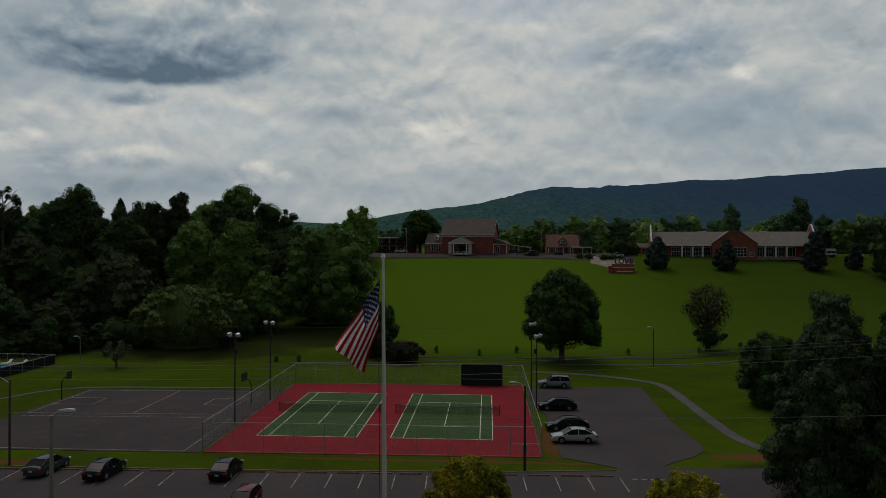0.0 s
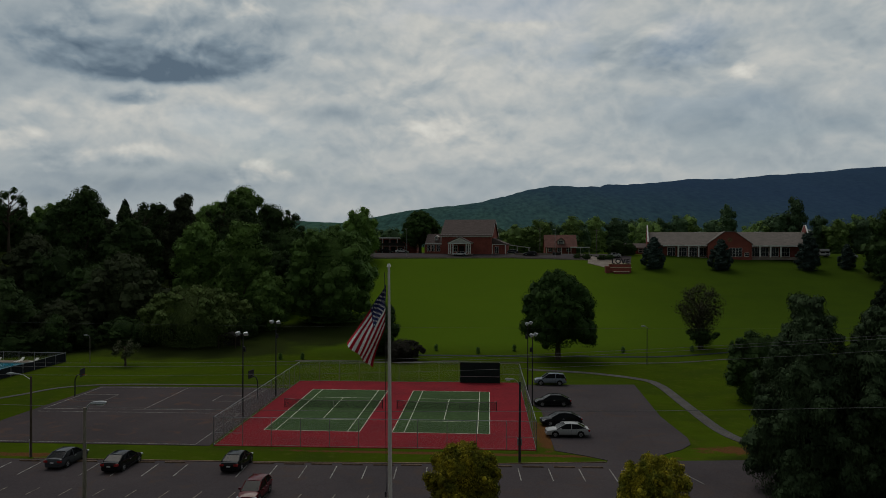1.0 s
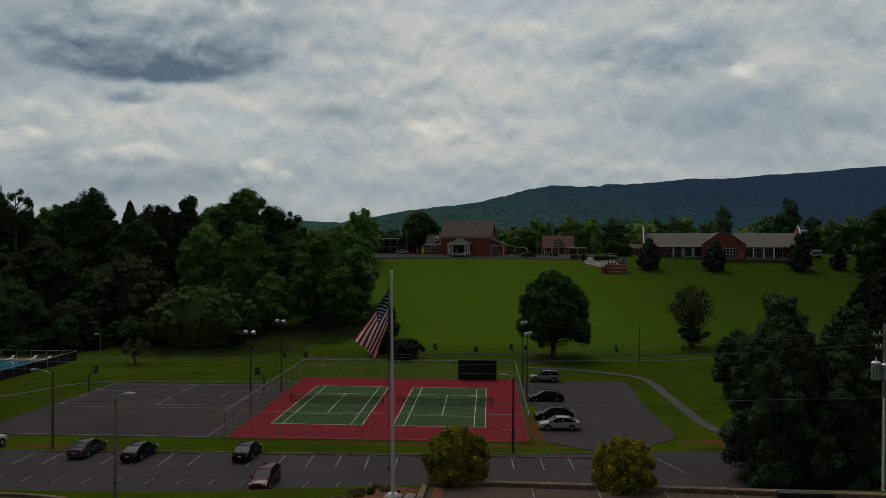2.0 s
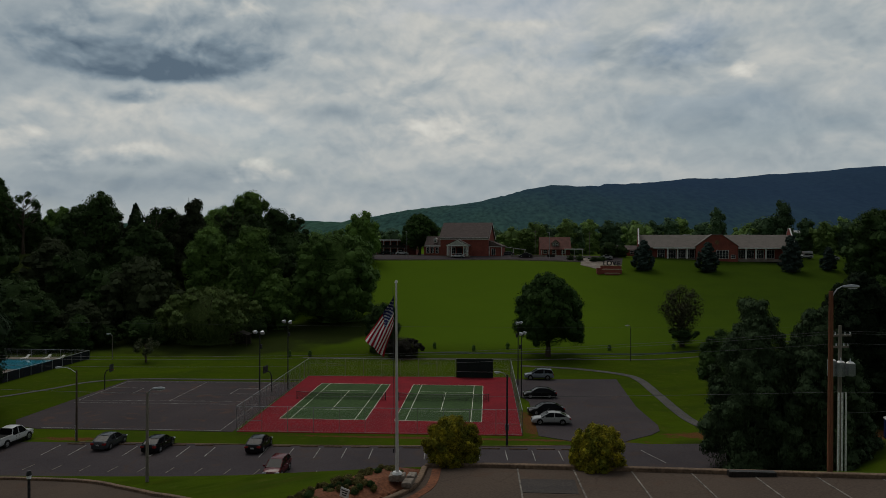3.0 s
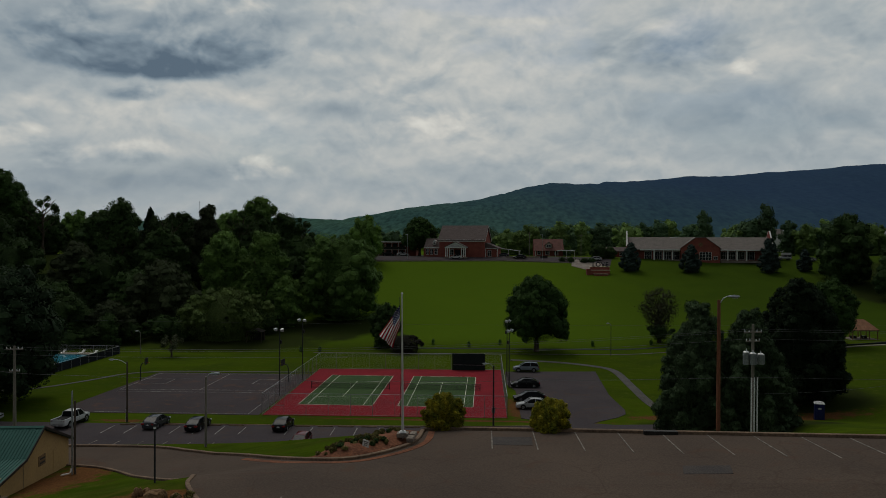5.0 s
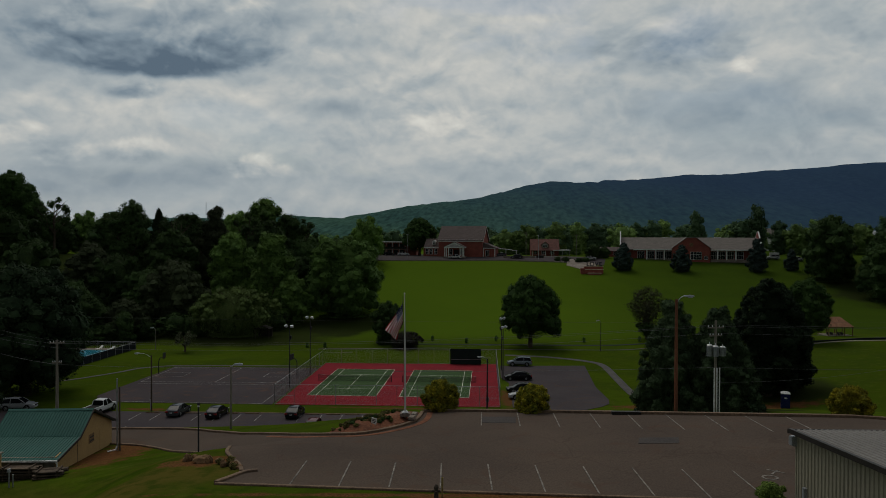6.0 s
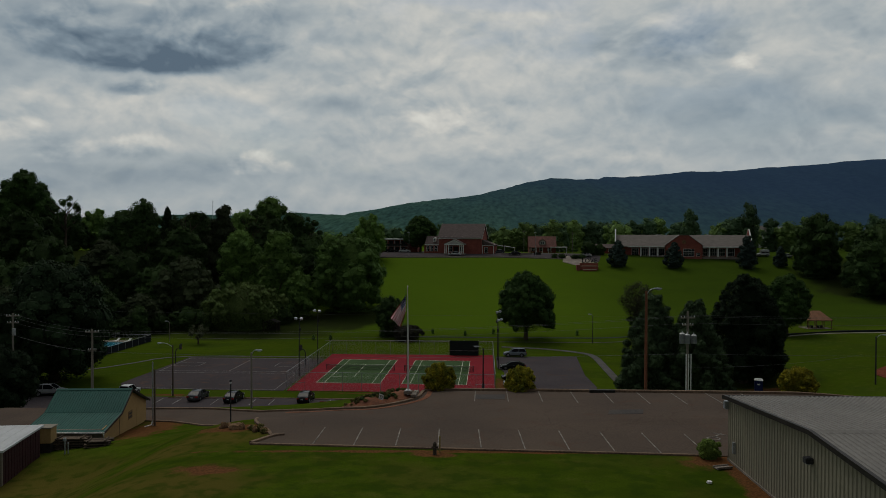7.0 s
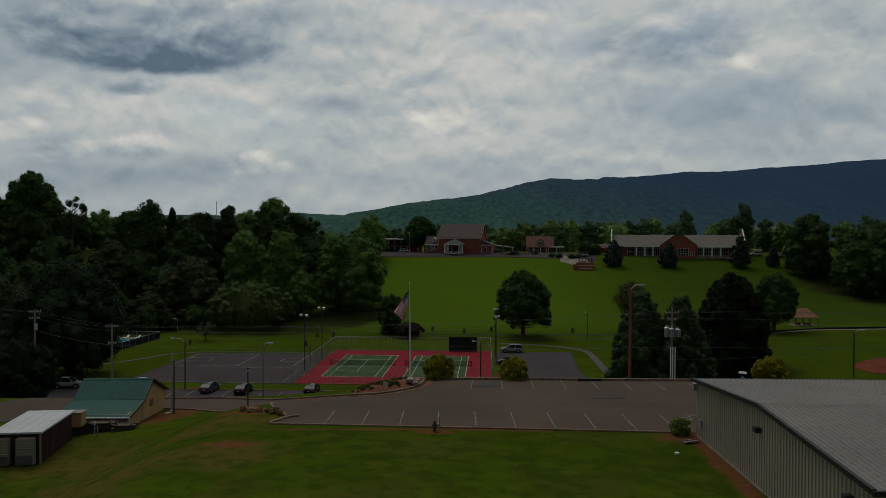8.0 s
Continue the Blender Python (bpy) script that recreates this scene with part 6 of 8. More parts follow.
# ------------------------------------------------------------------ buildings
def window(parent, x0, x1, z0, z1, y, frame=WHITEPAINT, cols=2, rows=2, out=-1, axis="x", fixed=0.0):
    """A framed window on a wall in the plane y (or x, for axis "y"), with panes and bars."""
    def bx(a0, a1, b0, b1, c0, c1):
        return Mesh().box(a0, a1, b0, b1, c0, c1) if axis == "x" else Mesh().box(b0, b1, a0, a1, c0, c1)
    w = part("window", bx(x0, x1, y - 0.03, y + 0.03, z0, z1), WINDOW, parent, "dark glazed window")
    t = 0.09
    o0, o1 = (y - 0.09, y + 0.02) if out < 0 else (y - 0.02, y + 0.09)
    for a, b, c, d in ((x0 - t, x1 + t, z1, z1 + t), (x0 - t, x1 + t, z0 - t, z0), (x0 - t, x0, z0, z1), (x1, x1 + t, z0, z1)):
        part("frame", bx(a, b, o0, o1, c, d), frame, w)
    o0, o1 = (y - 0.06, y + 0.02) if out < 0 else (y - 0.02, y + 0.06)
    for k in range(1, cols):
        x = x0 + (x1 - x0) * k / cols
        part("bar", bx(x - 0.03, x + 0.03, o0, o1, z0, z1), frame, w)
    for k in range(1, rows):
        z = z0 + (z1 - z0) * k / rows
        part("bar", bx(x0, x1, o0, o1, z - 0.03, z + 0.03), frame, w)
    return w


def gable_roof(x0, x1, y0, y1, eave, ridge, over=0.4, thick=0.18):
    """Two roof slopes with the ridge along x."""
    ym = (y0 + y1) / 2
    k = (ridge - eave) / (ym - y0)
    out = []
    for s, ye in ((1, y0 - over), (-1, y1 + over)):
        ze = eave - k * over
        m = Mesh()
        a, b = (x0 - over, x1 + over)
        vs = [(a, ye, ze), (b, ye, ze), (b, ym, ridge), (a, ym, ridge)]
        m.add(vs + [(x, y, z - thick) for x, y, z in vs], [(0, 1, 2, 3), (7, 6, 5, 4), (0, 4, 5, 1), (1, 5, 6, 2), (2, 6, 7, 3), (3, 7, 4, 0)])
        out.append(m)
    return out


def house_walls(x0, x1, y0, y1, z0, eave, ridge):
    """Walls with gables at both ends."""
    ym = (y0 + y1) / 2
    return Mesh().prism([(y0, z0), (y1, z0), (y1, eave), (ym, ridge - 0.05), (y0, eave)], x0, x1, "x")


# brick hall with a white portico
HZ = gz(-2, 248)
hall = thing("brick_hall", pose(-2.3, 247.0, HZ, 0, 0, -9), "red brick hall with a brown roof and white columned portico", "hall")
part("wall", house_walls(-8.6, 8.4, 0, 15, -0.5, 6.4, 11.6), BRICK, hall, "red brick walls")
for m in gable_roof(-8.6, 8.4, 0, 15, 6.6, 11.9, 0.5):
    part("roof", m, SHINGLE, hall)
part("frieze", Mesh().box(-8.8, 8.6, -0.25, -0.002, 5.7, 6.5), WHITEPAINT, hall, "white frieze board")
part("barge_board", Mesh().add([(8.92, -0.5, 6.0), (8.92, 7.5, 11.75), (8.92, 15.5, 6.0), (8.92, 15.5, 5.7), (8.92, 7.5, 11.4), (8.92, -0.5, 5.7),
                                (8.8, -0.5, 6.0), (8.8, 7.5, 11.75), (8.8, 15.5, 6.0), (8.8, 15.5, 5.7), (8.8, 7.5, 11.4), (8.8, -0.5, 5.7)],
                               [(0, 1, 4, 5), (1, 2, 3, 4), (6, 11, 10, 7), (7, 10, 9, 8), (0, 6, 7, 1), (1, 7, 8, 2), (5, 4, 10, 11), (4, 3, 9, 10)]), WHITEPAINT, hall)
part("wing", Mesh().box(-14.9, -8.61, 1.0, 9.0, -0.5, 3.6), BRICK, hall, "low brick wing")
for m in gable_roof(-14.4, -8.7, 1.0, 9.0, 3.7, 6.9, 0.35):
    part("wing_roof", m, SHINGLE, hall)
part("wing_gable", Mesh().prism([(1.0, 3.6), (9.0, 3.6), (5.0, 6.7)], -14.4, -14.2, "x"), BRICK, hall)
part("wing_frieze", Mesh().box(-14.6, -8.6, 0.6, 0.98, 3.2, 3.6), WHITEPAINT, hall)
dorm = part("dormer", Mesh().prism([(-11.4, 4.6), (-10.2, 4.6), (-10.2, 5.8), (-10.8, 6.4), (-11.4, 5.8)], 1.4, 4.0, "y"), WHITEPAINT, hall, "white dormer")
window(dorm, -11.15, -10.45, 4.85, 5.7, 1.36)
part("wing", Mesh().box(8.41, 13.0, 2.5, 11.0, -0.5, 3.5), BRICK, hall, "low brick wing")
part("wing_roof", Mesh().add([(8.42, 2.0, 5.4), (8.42, 11.5, 5.4), (13.5, 11.5, 3.4), (13.5, 2.0, 3.4), (8.42, 2.0, 3.5), (8.42, 11.5, 3.5), (13.5, 11.5, 3.2), (13.5, 2.0, 3.2)],
                             [(0, 3, 2, 1), (4, 5, 6, 7), (0, 4, 7, 3), (1, 2, 6, 5), (3, 7, 6, 2), (0, 1, 5, 4)]), SHINGLE, hall)
part("wing_frieze", Mesh().box(8.42, 13.4, 2.1, 2.48, 3.1, 3.42), WHITEPAINT, hall)
for x0, x1 in ((-13.9, -12.9), (-12.3, -11.3), (-10.5, -9.5)):
    window(hall, x0, x1, 0.9, 2.9, 0.97)
window(hall, 9.4, 10.6, 0.3, 2.4, 2.46, cols=2, rows=1)
part("corner_board", Mesh().box(8.38, 8.7, 2.2, 2.45, -0.3, 3.2), WHITEPAINT, hall)
part("corner_board", Mesh().box(12.8, 13.05, 2.3, 2.48, -0.3, 3.2), WHITEPAINT, hall)
portico = part("portico", Mesh().prism([(-5.6, 3.35), (2.3, 3.35), (2.3, 3.7), (-1.65, 5.5), (-5.6, 3.7)], -4.2, -0.3, "y"), WHITEPAINT, hall, "white pediment over the porch")
# the panel's shade is painted, as a greyer white than the pediment
part("pediment_panel", Mesh().prism([(-4.6, 3.75), (1.3, 3.75), (-1.65, 5.1)], -4.24, -4.2, "y"), mat("shaded_white_board", (0.5, 0.5, 0.5)), portico)
part("portico_roof", Mesh().prism([(-5.9, 3.62), (-1.65, 5.62), (2.6, 3.62), (2.6, 3.76), (-1.65, 5.78), (-5.9, 3.76)], -4.5, -0.3, "y"), SHINGLE, portico)
for x in (-5.3, -4.7, -3.9, 0.6, 1.4, 2.0):
    part("column", Mesh().bar((x, -3.9, -0.3), (x, -3.9, 3.36), 0.2, 0.17, 12), WHITEPAINT, portico, "white round column")
part("porch_floor", Mesh().box(-5.8, 2.5, -4.4, -0.01, -0.4, 0.1), CONCRETE, portico)
part("door", Mesh().box(-2.6, -0.7, -0.08, 0.0, 0.0, 2.6), DARKTRIM, hall, "dark double door")
window(hall, -4.4, -3.2, 0.8, 2.8, -0.02)
window(hall, 0.0, 1.2, 0.8, 2.8, -0.02)

# school
SZ = 17.75
school = thing("brick_school", pose(82.4, 238.5, SZ, 0, 0, -10), "long low brick school with a grey roof and white porch columns", "school")
part("wall", house_walls(-25.0, 24.2, 3.2, 19.0, -1.0, 3.9, 8.0), BRICK2, school, "red brick walls")
for m in gable_roof(-24.8, 24.0, 1.0, 20.0, 3.9, 8.25, 0.2):
    part("roof", m, SHINGLE2, school)
for a, b in ((-20.6, -6.8), (6.8, 20.6)):
    part("fascia", Mesh().box(a, b, 0.55, 0.78, 3.45, 3.85), WHITEPAINT, school, "white fascia")
    part("porch_slab", Mesh().box(a, b, 0.7, 3.2, -0.8, 0.05), CONCRETE, school)
for x in (-15.7, -12.5, -9.4, 9.2, 12.3, 15.4):
    part("column", Mesh().box(x - 0.24, x + 0.24, 0.85, 1.3, 0.0, 3.5), WHITEPAINT, school, "white square column", 0.02)
for x in (-18.9, -15.3, -12.1, -9.2, 7.2, 9.7, 12.7, 16.0):
    window(school, x, x + 2.3, 0.35, 3.0, 3.17, cols=3, rows=2)
part("end_parapet", Mesh().prism([(2.6, -1.0), (18.4, -1.0), (18.4, 4.6), (11.0, 10.4), (9.6, 10.4), (2.6, 4.9)], -25.4, -25.0, "x"), BRICK2, school)
part("end_parapet", Mesh().prism([(2.6, -1.0), (18.4, -1.0), (18.4, 4.6), (11.0, 10.4), (9.6, 10.4), (2.6, 4.9)], 24.2, 24.6, "x"), BRICK2, school)
for x in (-25.2, 24.4):
    for s in (0, 1):
        ya, yb = (2.5, 9.6) if s == 0 else (18.5, 11.0)
        part("coping", Mesh().prism([(ya, 4.86), (yb, 10.4), (yb, 10.58), (ya, 5.04)], x - 0.22, x + 0.22, "x"), WHITEPAINT, school)
gable = part("gable_front", Mesh().prism([(-6.6, -1.0), (6.6, -1.0), (6.6, 4.35), (1.5, 8.1), (-1.5, 8.1), (-6.6, 4.35)], 0.0, 3.3, "y"), BRICK, school, "brick gable bay")
part("gable_roof", Mesh().prism([(-6.9, 4.1), (-1.6, 8.05), (1.6, 8.05), (6.9, 4.1), (6.9, 4.32), (1.6, 8.3), (-1.6, 8.3), (-6.9, 4.32)], -0.25, 9.0, "y"), SHINGLE2, gable)
part("medallion", Mesh().bar((0, -0.06, 5.6), (0, 0.0, 5.6), 0.75, 0.75, 20), ROCK, gable, "round stone medallion")
window(school, -0.2, 3.6, 0.2, 2.9, -0.02, cols=4, rows=3)
window(school, -2.1, -0.9, 0.3, 1.4, -0.02)
window(school, 4.5, 5.7, 0.3, 1.4, -0.02)
window(school, -3.6, -2.6, 0.3, 2.8, -0.02)
for x in (-8.6, 10.4):
    part("roof_vent", Mesh().bar((x, 11.5, 7.2), (x, 11.5, 8.35), 1.5, 1.2, 14), WHITEPAINT, school, "pale roof vent")

# small house beyond the drive
OZ = gz(31, 268)
cot = thing("brick_house", pose(31.5, 268.0, OZ, 0, 0, 0), "small brick house with a red-brown roof and dormer", "house")
part("wall", house_walls(-5.6, 5.6, 0, 9, -0.3, 2.9, 6.6), BRICK2, cot)
for m in gable_roof(-5.6, 5.6, -1.2, 9.6, 2.5, 6.9, 0.3):
    part("roof", m, SHINGLE3, cot)
d = part("dormer", Mesh().prism([(-1.3, 3.4), (1.3, 3.4), (1.3, 4.6), (0, 5.7), (-1.3, 4.6)], -0.4, 3.0, "y"), GREYWALL, cot)
part("dormer_roof", Mesh().prism([(-1.6, 4.5), (0, 5.75), (1.6, 4.5), (1.6, 4.65), (0, 5.95), (-1.6, 4.65)], -0.6, 3.6, "y"), SHINGLE3, d)
window(d, -0.8, 0.8, 3.6, 4.6, -0.44)
for x in (-5.2, -2.6, 0.1, 2.6):
    part("porch_post", Mesh().box(x - 0.1, x + 0.1, -1.2, -1.0, -0.1, 2.4), WHITEPAINT, cot)
for x in (-4.4, -1.2, 2.2):
    window(cot, x, x + 1.2, 0.7, 2.1, -0.03)
part("carport_roof", Mesh().box(3.2, 10.2, -2.5, 4.0, 2.2, 2.5), WHITEPAINT, cot, "flat pale carport roof")
for x in (3.5, 6.8, 9.9):
    part("carport_post", Mesh().bar((x, -2.2, -0.1), (x, -2.2, 2.2), 0.07), WHITEPAINT, cot)

# two-storey apartments behind the drive
AZ = gz(-30, 262)
flats = thing("apartment_block", pose(-30.5, 264.0, AZ, 0, 0, 0), "two-storey brick apartments with balconies and a flat roof", "apartments")
part("wall", Mesh().box(-8, 5.5, 0, 9, -0.3, 5.3), BRICK2, flats)
part("end_wall", Mesh().box(5.51, 9.5, 0.3, 9, -0.3, 4.9), BRICK, flats)
part("roof", Mesh().box(-8.5, 5.9, -2.2, 9.4, 5.3, 5.75), WHITEPAINT, flats, "pale flat roof edge")
for z in (0.0, 2.6):
    part("balcony", Mesh().box(-8.2, 5.5, -1.9, -0.01, z - 0.15, z + 0.05), CONCRETE, flats)
    for k in range(5):
        window(flats, -7.5 + 2.6 * k, -6.0 + 2.6 * k, z + 0.3, z + 2.1, -0.03, DARKTRIM)
part("railing", Mesh().box(-8.2, 5.5, -1.92, -1.86, 2.7, 3.6), DARKTRIM, flats)
for k in range(6):
    part("post", Mesh().bar((-8.1 + 2.7 * k, -1.85, -0.2), (-8.1 + 2.7 * k, -1.85, 5.4), 0.07), WHITEPAINT, flats)

# long low carport right of the hall
cp = thing("carport", pose(17.0, 262.0, gz(17, 262)), "open carport with a pale flat roof", "carport")
part("roof", Mesh().add([(-6, 0, 3.4), (3, 0, 2.2), (3, 5, 2.2), (-6, 5, 3.4), (-6, 0, 3.2), (3, 0, 2.0), (3, 5, 2.0), (-6, 5, 3.2)], [(0, 1, 2, 3), (7, 6, 5, 4), (0, 4, 5, 1), (1, 5, 6, 2), (2, 6, 7, 3), (3, 7, 4, 0)]), WHITEPAINT, cp)
for x, z in ((-5.6, 3.1), (-1.5, 2.6), (2.7, 2.0)):
    part("post", Mesh().bar((x, 0.2, -0.2), (x, 0.2, z), 0.08), WHITEPAINT, cp)
    part("post", Mesh().bar((x, 4.8, -0.2), (x, 4.8, z), 0.08), WHITEPAINT, cp)
gd = thing("garage", pose(56.0, 258.0, gz(56, 258)), "low brick garage with a brown roof", "garage")
part("wall", house_walls(-6, 6, 0, 7, -0.3, 2.4, 3.6), BRICK2, gd)
for m in gable_roof(-6, 6, 0, 7, 2.4, 3.8, 0.3):
    part("roof", m, SHINGLE, gd)
part("door", Mesh().box(-4, -0.5, -0.07, 0, 0, 2.1), GREYWALL, gd)
window(gd, 1.5, 4.0, 0.7, 1.9, -0.03)

# brick sign terrace on the slope
CREAMSTONE = mat("cream_coping_stone", (0.42, 0.35, 0.26), (0.34, 0.28, 0.21), 0.8, 0.85)
TX, TY = 44.9, 221.5
TZ = gz(TX, TY) - 0.5
sg = thing("sign_terrace", pose(TX, TY, TZ), "stepped brick terrace with upright dark letters on the slope", "sign")
for k, (w, z0, z1, y) in enumerate(((4.4, -0.4, 0.7, -1.4), (6.2, 0.2, 1.9, 0.0), (6.4, 1.9, 3.0, 1.2))):
    part("brick_tier", Mesh().box(-w / 2, w / 2, y, y + 1.4, z0, z1), BRICK, sg, bevel=0.04)
    part("coping", Mesh().box(-w / 2 - 0.15, w / 2 + 0.15, y - 0.12, y + 1.45, z1, z1 + 0.18), CREAMSTONE, sg)
part("step_wall", Mesh().box(-4.6, -3.25, -0.6, 1.4, 0.2, 2.4), BRICK, sg)


def letter(char, x, z, size, parent, material):
    """One upright letter, cut from thick sheet."""
    cu = bpy.data.curves.new("letter", "FONT")
    cu.body, cu.size, cu.extrude, cu.align_x, cu.offset = char, size, 0.12, "CENTER", 0.05
    ob = bpy.data.objects.new("letter", cu)
    scene.collection.objects.link(ob)
    me = bpy.data.meshes.new_from_object(ob.evaluated_get(bpy.context.evaluated_depsgraph_get()))
    bpy.data.objects.remove(ob)
    me.materials.clear()
    me.materials.append(material)
    return part("letter", me, material, parent, "dark upright letter " + char, place=pose(x, 1.6, z, 90, 0, 0))


for char, x in zip("LOVE", (-2.0, -0.55, 1.0, 2.35)):
    letter(char, x, 3.18, 2.1, sg, DARKSTEEL)
laid("sign_forecourt", [(36.5, 232.5), (42.6, 226.0), (47.0, 226.5), (47.5, 236.0), (38.0, 242.0)], 0.09, CONCRETE, "pale concrete forecourt behind the brick sign", "forecourt", step=3)

# picnic pavilion by the field
PX, PY = 84.5, 131.0
pv = thing("pavilion", pose(PX, PY, gz(PX, PY), 0, 0, 6), "open picnic pavilion with a brown hipped roof", "pavilion")
pv.matrix_basis = pv.matrix_basis @ Matrix.Diagonal((0.6, 0.6, 0.8, 1))
part("roof", Mesh().add([(-4.8, -3.6, 2.5), (4.8, -3.6, 2.5), (4.8, 3.6, 2.5), (-4.8, 3.6, 2.5), (-1.6, 0, 5.0), (1.6, 0, 5.0)],
                        [(0, 1, 5, 4), (1, 2, 5), (2, 3, 4, 5), (3, 0, 4), (3, 2, 1, 0)]), mat("rust_brown_shingles", (0.32, 0.165, 0.10), (0.24, 0.12, 0.075), 0.8, 0.9), pv)
part("fascia", Mesh().box(-4.85, 4.85, -3.68, -3.5, 2.3, 2.52), ROCK, pv)
for x in (-4.4, -1.5, 1.5, 4.4):
    for y in (-3.2, 3.2):
        part("post", Mesh().box(x - 0.12, x + 0.12, y - 0.12, y + 0.12, -0.5, 2.4), ROCK, pv)
for x in (-2.2, 1.6):
    tb = part("picnic_table", Mesh().box(x - 0.9, x + 0.9, -0.4, 0.4, 0.70, 0.76), DARKTRIM, pv)
    part("bench", Mesh().box(x - 0.9, x + 0.9, -0.95, -0.65, 0.42, 0.47), DARKTRIM, tb)
    part("bench", Mesh().box(x - 0.9, x + 0.9, 0.65, 0.95, 0.42, 0.47), DARKTRIM, tb)
    part("leg", Mesh().box(x - 0.7, x - 0.6, -0.8, 0.8, -0.3, 0.7), DARKTRIM, tb)
    part("leg", Mesh().box(x + 0.6, x + 0.7, -0.8, 0.8, -0.3, 0.7), DARKTRIM, tb)
part("floor", Mesh().box(-4.9, 4.9, -3.7, 3.7, -0.6, 0.06), CONCRETE, pv)

# shelter at the wood's edge
sh = thing("open_shelter", pose(-46.5, 141.5, gz(-46.5, 141.5)), "small dark open shelter at the wood's edge", "shelter")
part("roof", Mesh().prism([(-2.0, 2.3), (2.0, 2.3), (0, 3.0)], -1.6, 1.6, "y"), DARKTRIM, sh)
for x in (-1.7, 1.7):
    for y in (-1.3, 1.3):
        part("post", Mesh().bar((x, y, -0.2), (x, y, 2.35), 0.09), RUSTED, sh)
part("back_wall", Mesh().box(-1.8, 1.8, 1.3, 1.4, -0.1, 2.3), DARKTRIM, sh)

# houses on the far rise
for x, y, w, tone in ((196, 470, 11, 0), (222, 520, 14, 1), (262, 560, 20, 2), (292, 600, 16, 0), (322, 560, 24, 1), (246, 540, 9, 2)):
    h = thing("far_house", pose(x, y, 18.2), "far pale house with a low grey roof on the rise", "house", "houses on the far rise")
    body = part("wall", house_walls(-w / 2, w / 2, 0, 9, -1, 11.5, 15), (WHITEPAINT, GREYWALL, TANWALL)[tone], h)
    for m in gable_roof(-w / 2, w / 2, 0, 9, 11.5, 15.2, 0.4):
        part("roof", m, (SHINGLE2, WHITEROOF, SHINGLE)[tone], h)
    for k in range(3):
        window(body, -w / 3 + k * w / 4, -w / 3 + k * w / 4 + 1.4, 8.2, 10, -0.03)
# ------------------------------------------------------------------ barn with the green roof
BZ = 5.05
barn = thing("storage_barn", pose(-27.0, 22.6, BZ, 0, 0, 6.5), "tan storage barn with a green metal roof", "barn")
BL, BD, B1 = 6.9, 11.4, 3.9  # length along the ridge, depth, depth of the lean-to
prof = [(0, -0.8), (BD, -0.8), (BD, 2.0), (6.6, 4.0), (B1, 2.28), (0, 1.75)]
part("end_wall", Mesh().prism(prof, -0.14, 0.0, "x"), TANWALL, barn, "tan metal gable wall")
part("end_wall", Mesh().prism(prof, -BL, -BL + 0.14, "x"), TANWALL, barn, "tan metal gable wall")
part("front_wall", Mesh().box(-BL + 0.14, -0.14, 0.0, 0.14, -0.8, 1.75), GREYWALL, barn, "greige front wall")
part("back_wall", Mesh().box(-BL + 0.14, -0.14, BD - 0.14, BD, -0.8, 2.0), TANWALL, barn)
part("corner_trim", Mesh().box(-0.02, 0.05, -0.05, 0.12, -0.7, 1.7), WHITEPAINT, barn)
# shade at the joint, painted as a strip of darker tan
part("wall_joint", Mesh().box(0.0, 0.03, B1 - 0.04, B1 + 0.04, -0.6, 2.2), mat("shaded_tan_trim", (0.22, 0.16, 0.09)), barn)
for name, (ya, za), (yb, zb) in (("lean_to_roof", (-0.45, 1.62), (B1, 2.42)), ("roof", (B1 - 0.02, 2.46), (6.6, 4.18)), ("roof", (BD + 0.35, 1.95), (6.6, 4.18))):
    sl = Mesh()
    vs = [(-BL - 0.3, ya, za), (0.3, ya, za), (0.3, yb, zb), (-BL - 0.3, yb, zb)]
    sl.add(vs + [(x, y, z - 0.1) for x, y, z in vs], [(0, 1, 2, 3), (7, 6, 5, 4), (0, 4, 5, 1), (1, 5, 6, 2), (2, 6, 7, 3), (3, 7, 4, 0)])
    r = part(name, sl, GREENMETAL, barn, "green ribbed metal slope")
    n = 30
    for k in range(n + 1):
        x = -BL - 0.28 + (BL + 0.56) * k / n
        m = Mesh().add([(x - 0.03, ya, za), (x + 0.03, ya, za), (x + 0.03, yb, zb), (x - 0.03, yb, zb), (x - 0.012, ya, za + 0.05), (x + 0.012, ya, za + 0.05), (x + 0.012, yb, zb + 0.05), (x - 0.012, yb, zb + 0.05)],
                       [(4, 5, 6, 7), (0, 4, 7, 3), (1, 2, 6, 5), (0, 1, 5, 4), (3, 7, 6, 2)])
        part("rib", m, GREENMETAL, r)
    part("rake_trim", Mesh().add([(0.3, ya, za + 0.04), (0.36, ya, za + 0.04), (0.36, yb, zb + 0.04), (0.3, yb, zb + 0.04), (0.3, ya, za - 0.16), (0.36, ya, za - 0.16), (0.36, yb, zb - 0.16), (0.3, yb, zb - 0.16)],
                                 [(0, 1, 2, 3), (7, 6, 5, 4), (1, 5, 6, 2), (0, 3, 7, 4), (0, 4, 5, 1), (2, 6, 7, 3)]), DARKTRIM, r)
part("ridge_cap", Mesh().prism([(6.4, 4.12), (6.6, 4.26), (6.8, 4.12), (6.6, 4.2)], -BL - 0.3, 0.3, "x"), GREENMETAL, barn)
part("gutter", Mesh().box(-BL - 0.3, 0.3, -0.56, -0.45, 1.5, 1.62), WHITEPAINT, barn)
part("downpipe", Mesh().tube([(0.1, -0.45, 1.5), (0.08, -0.1, 1.2), (0.08, -0.1, -0.6)], [0.05, 0.05, 0.05], 8), WHITEPAINT, barn)
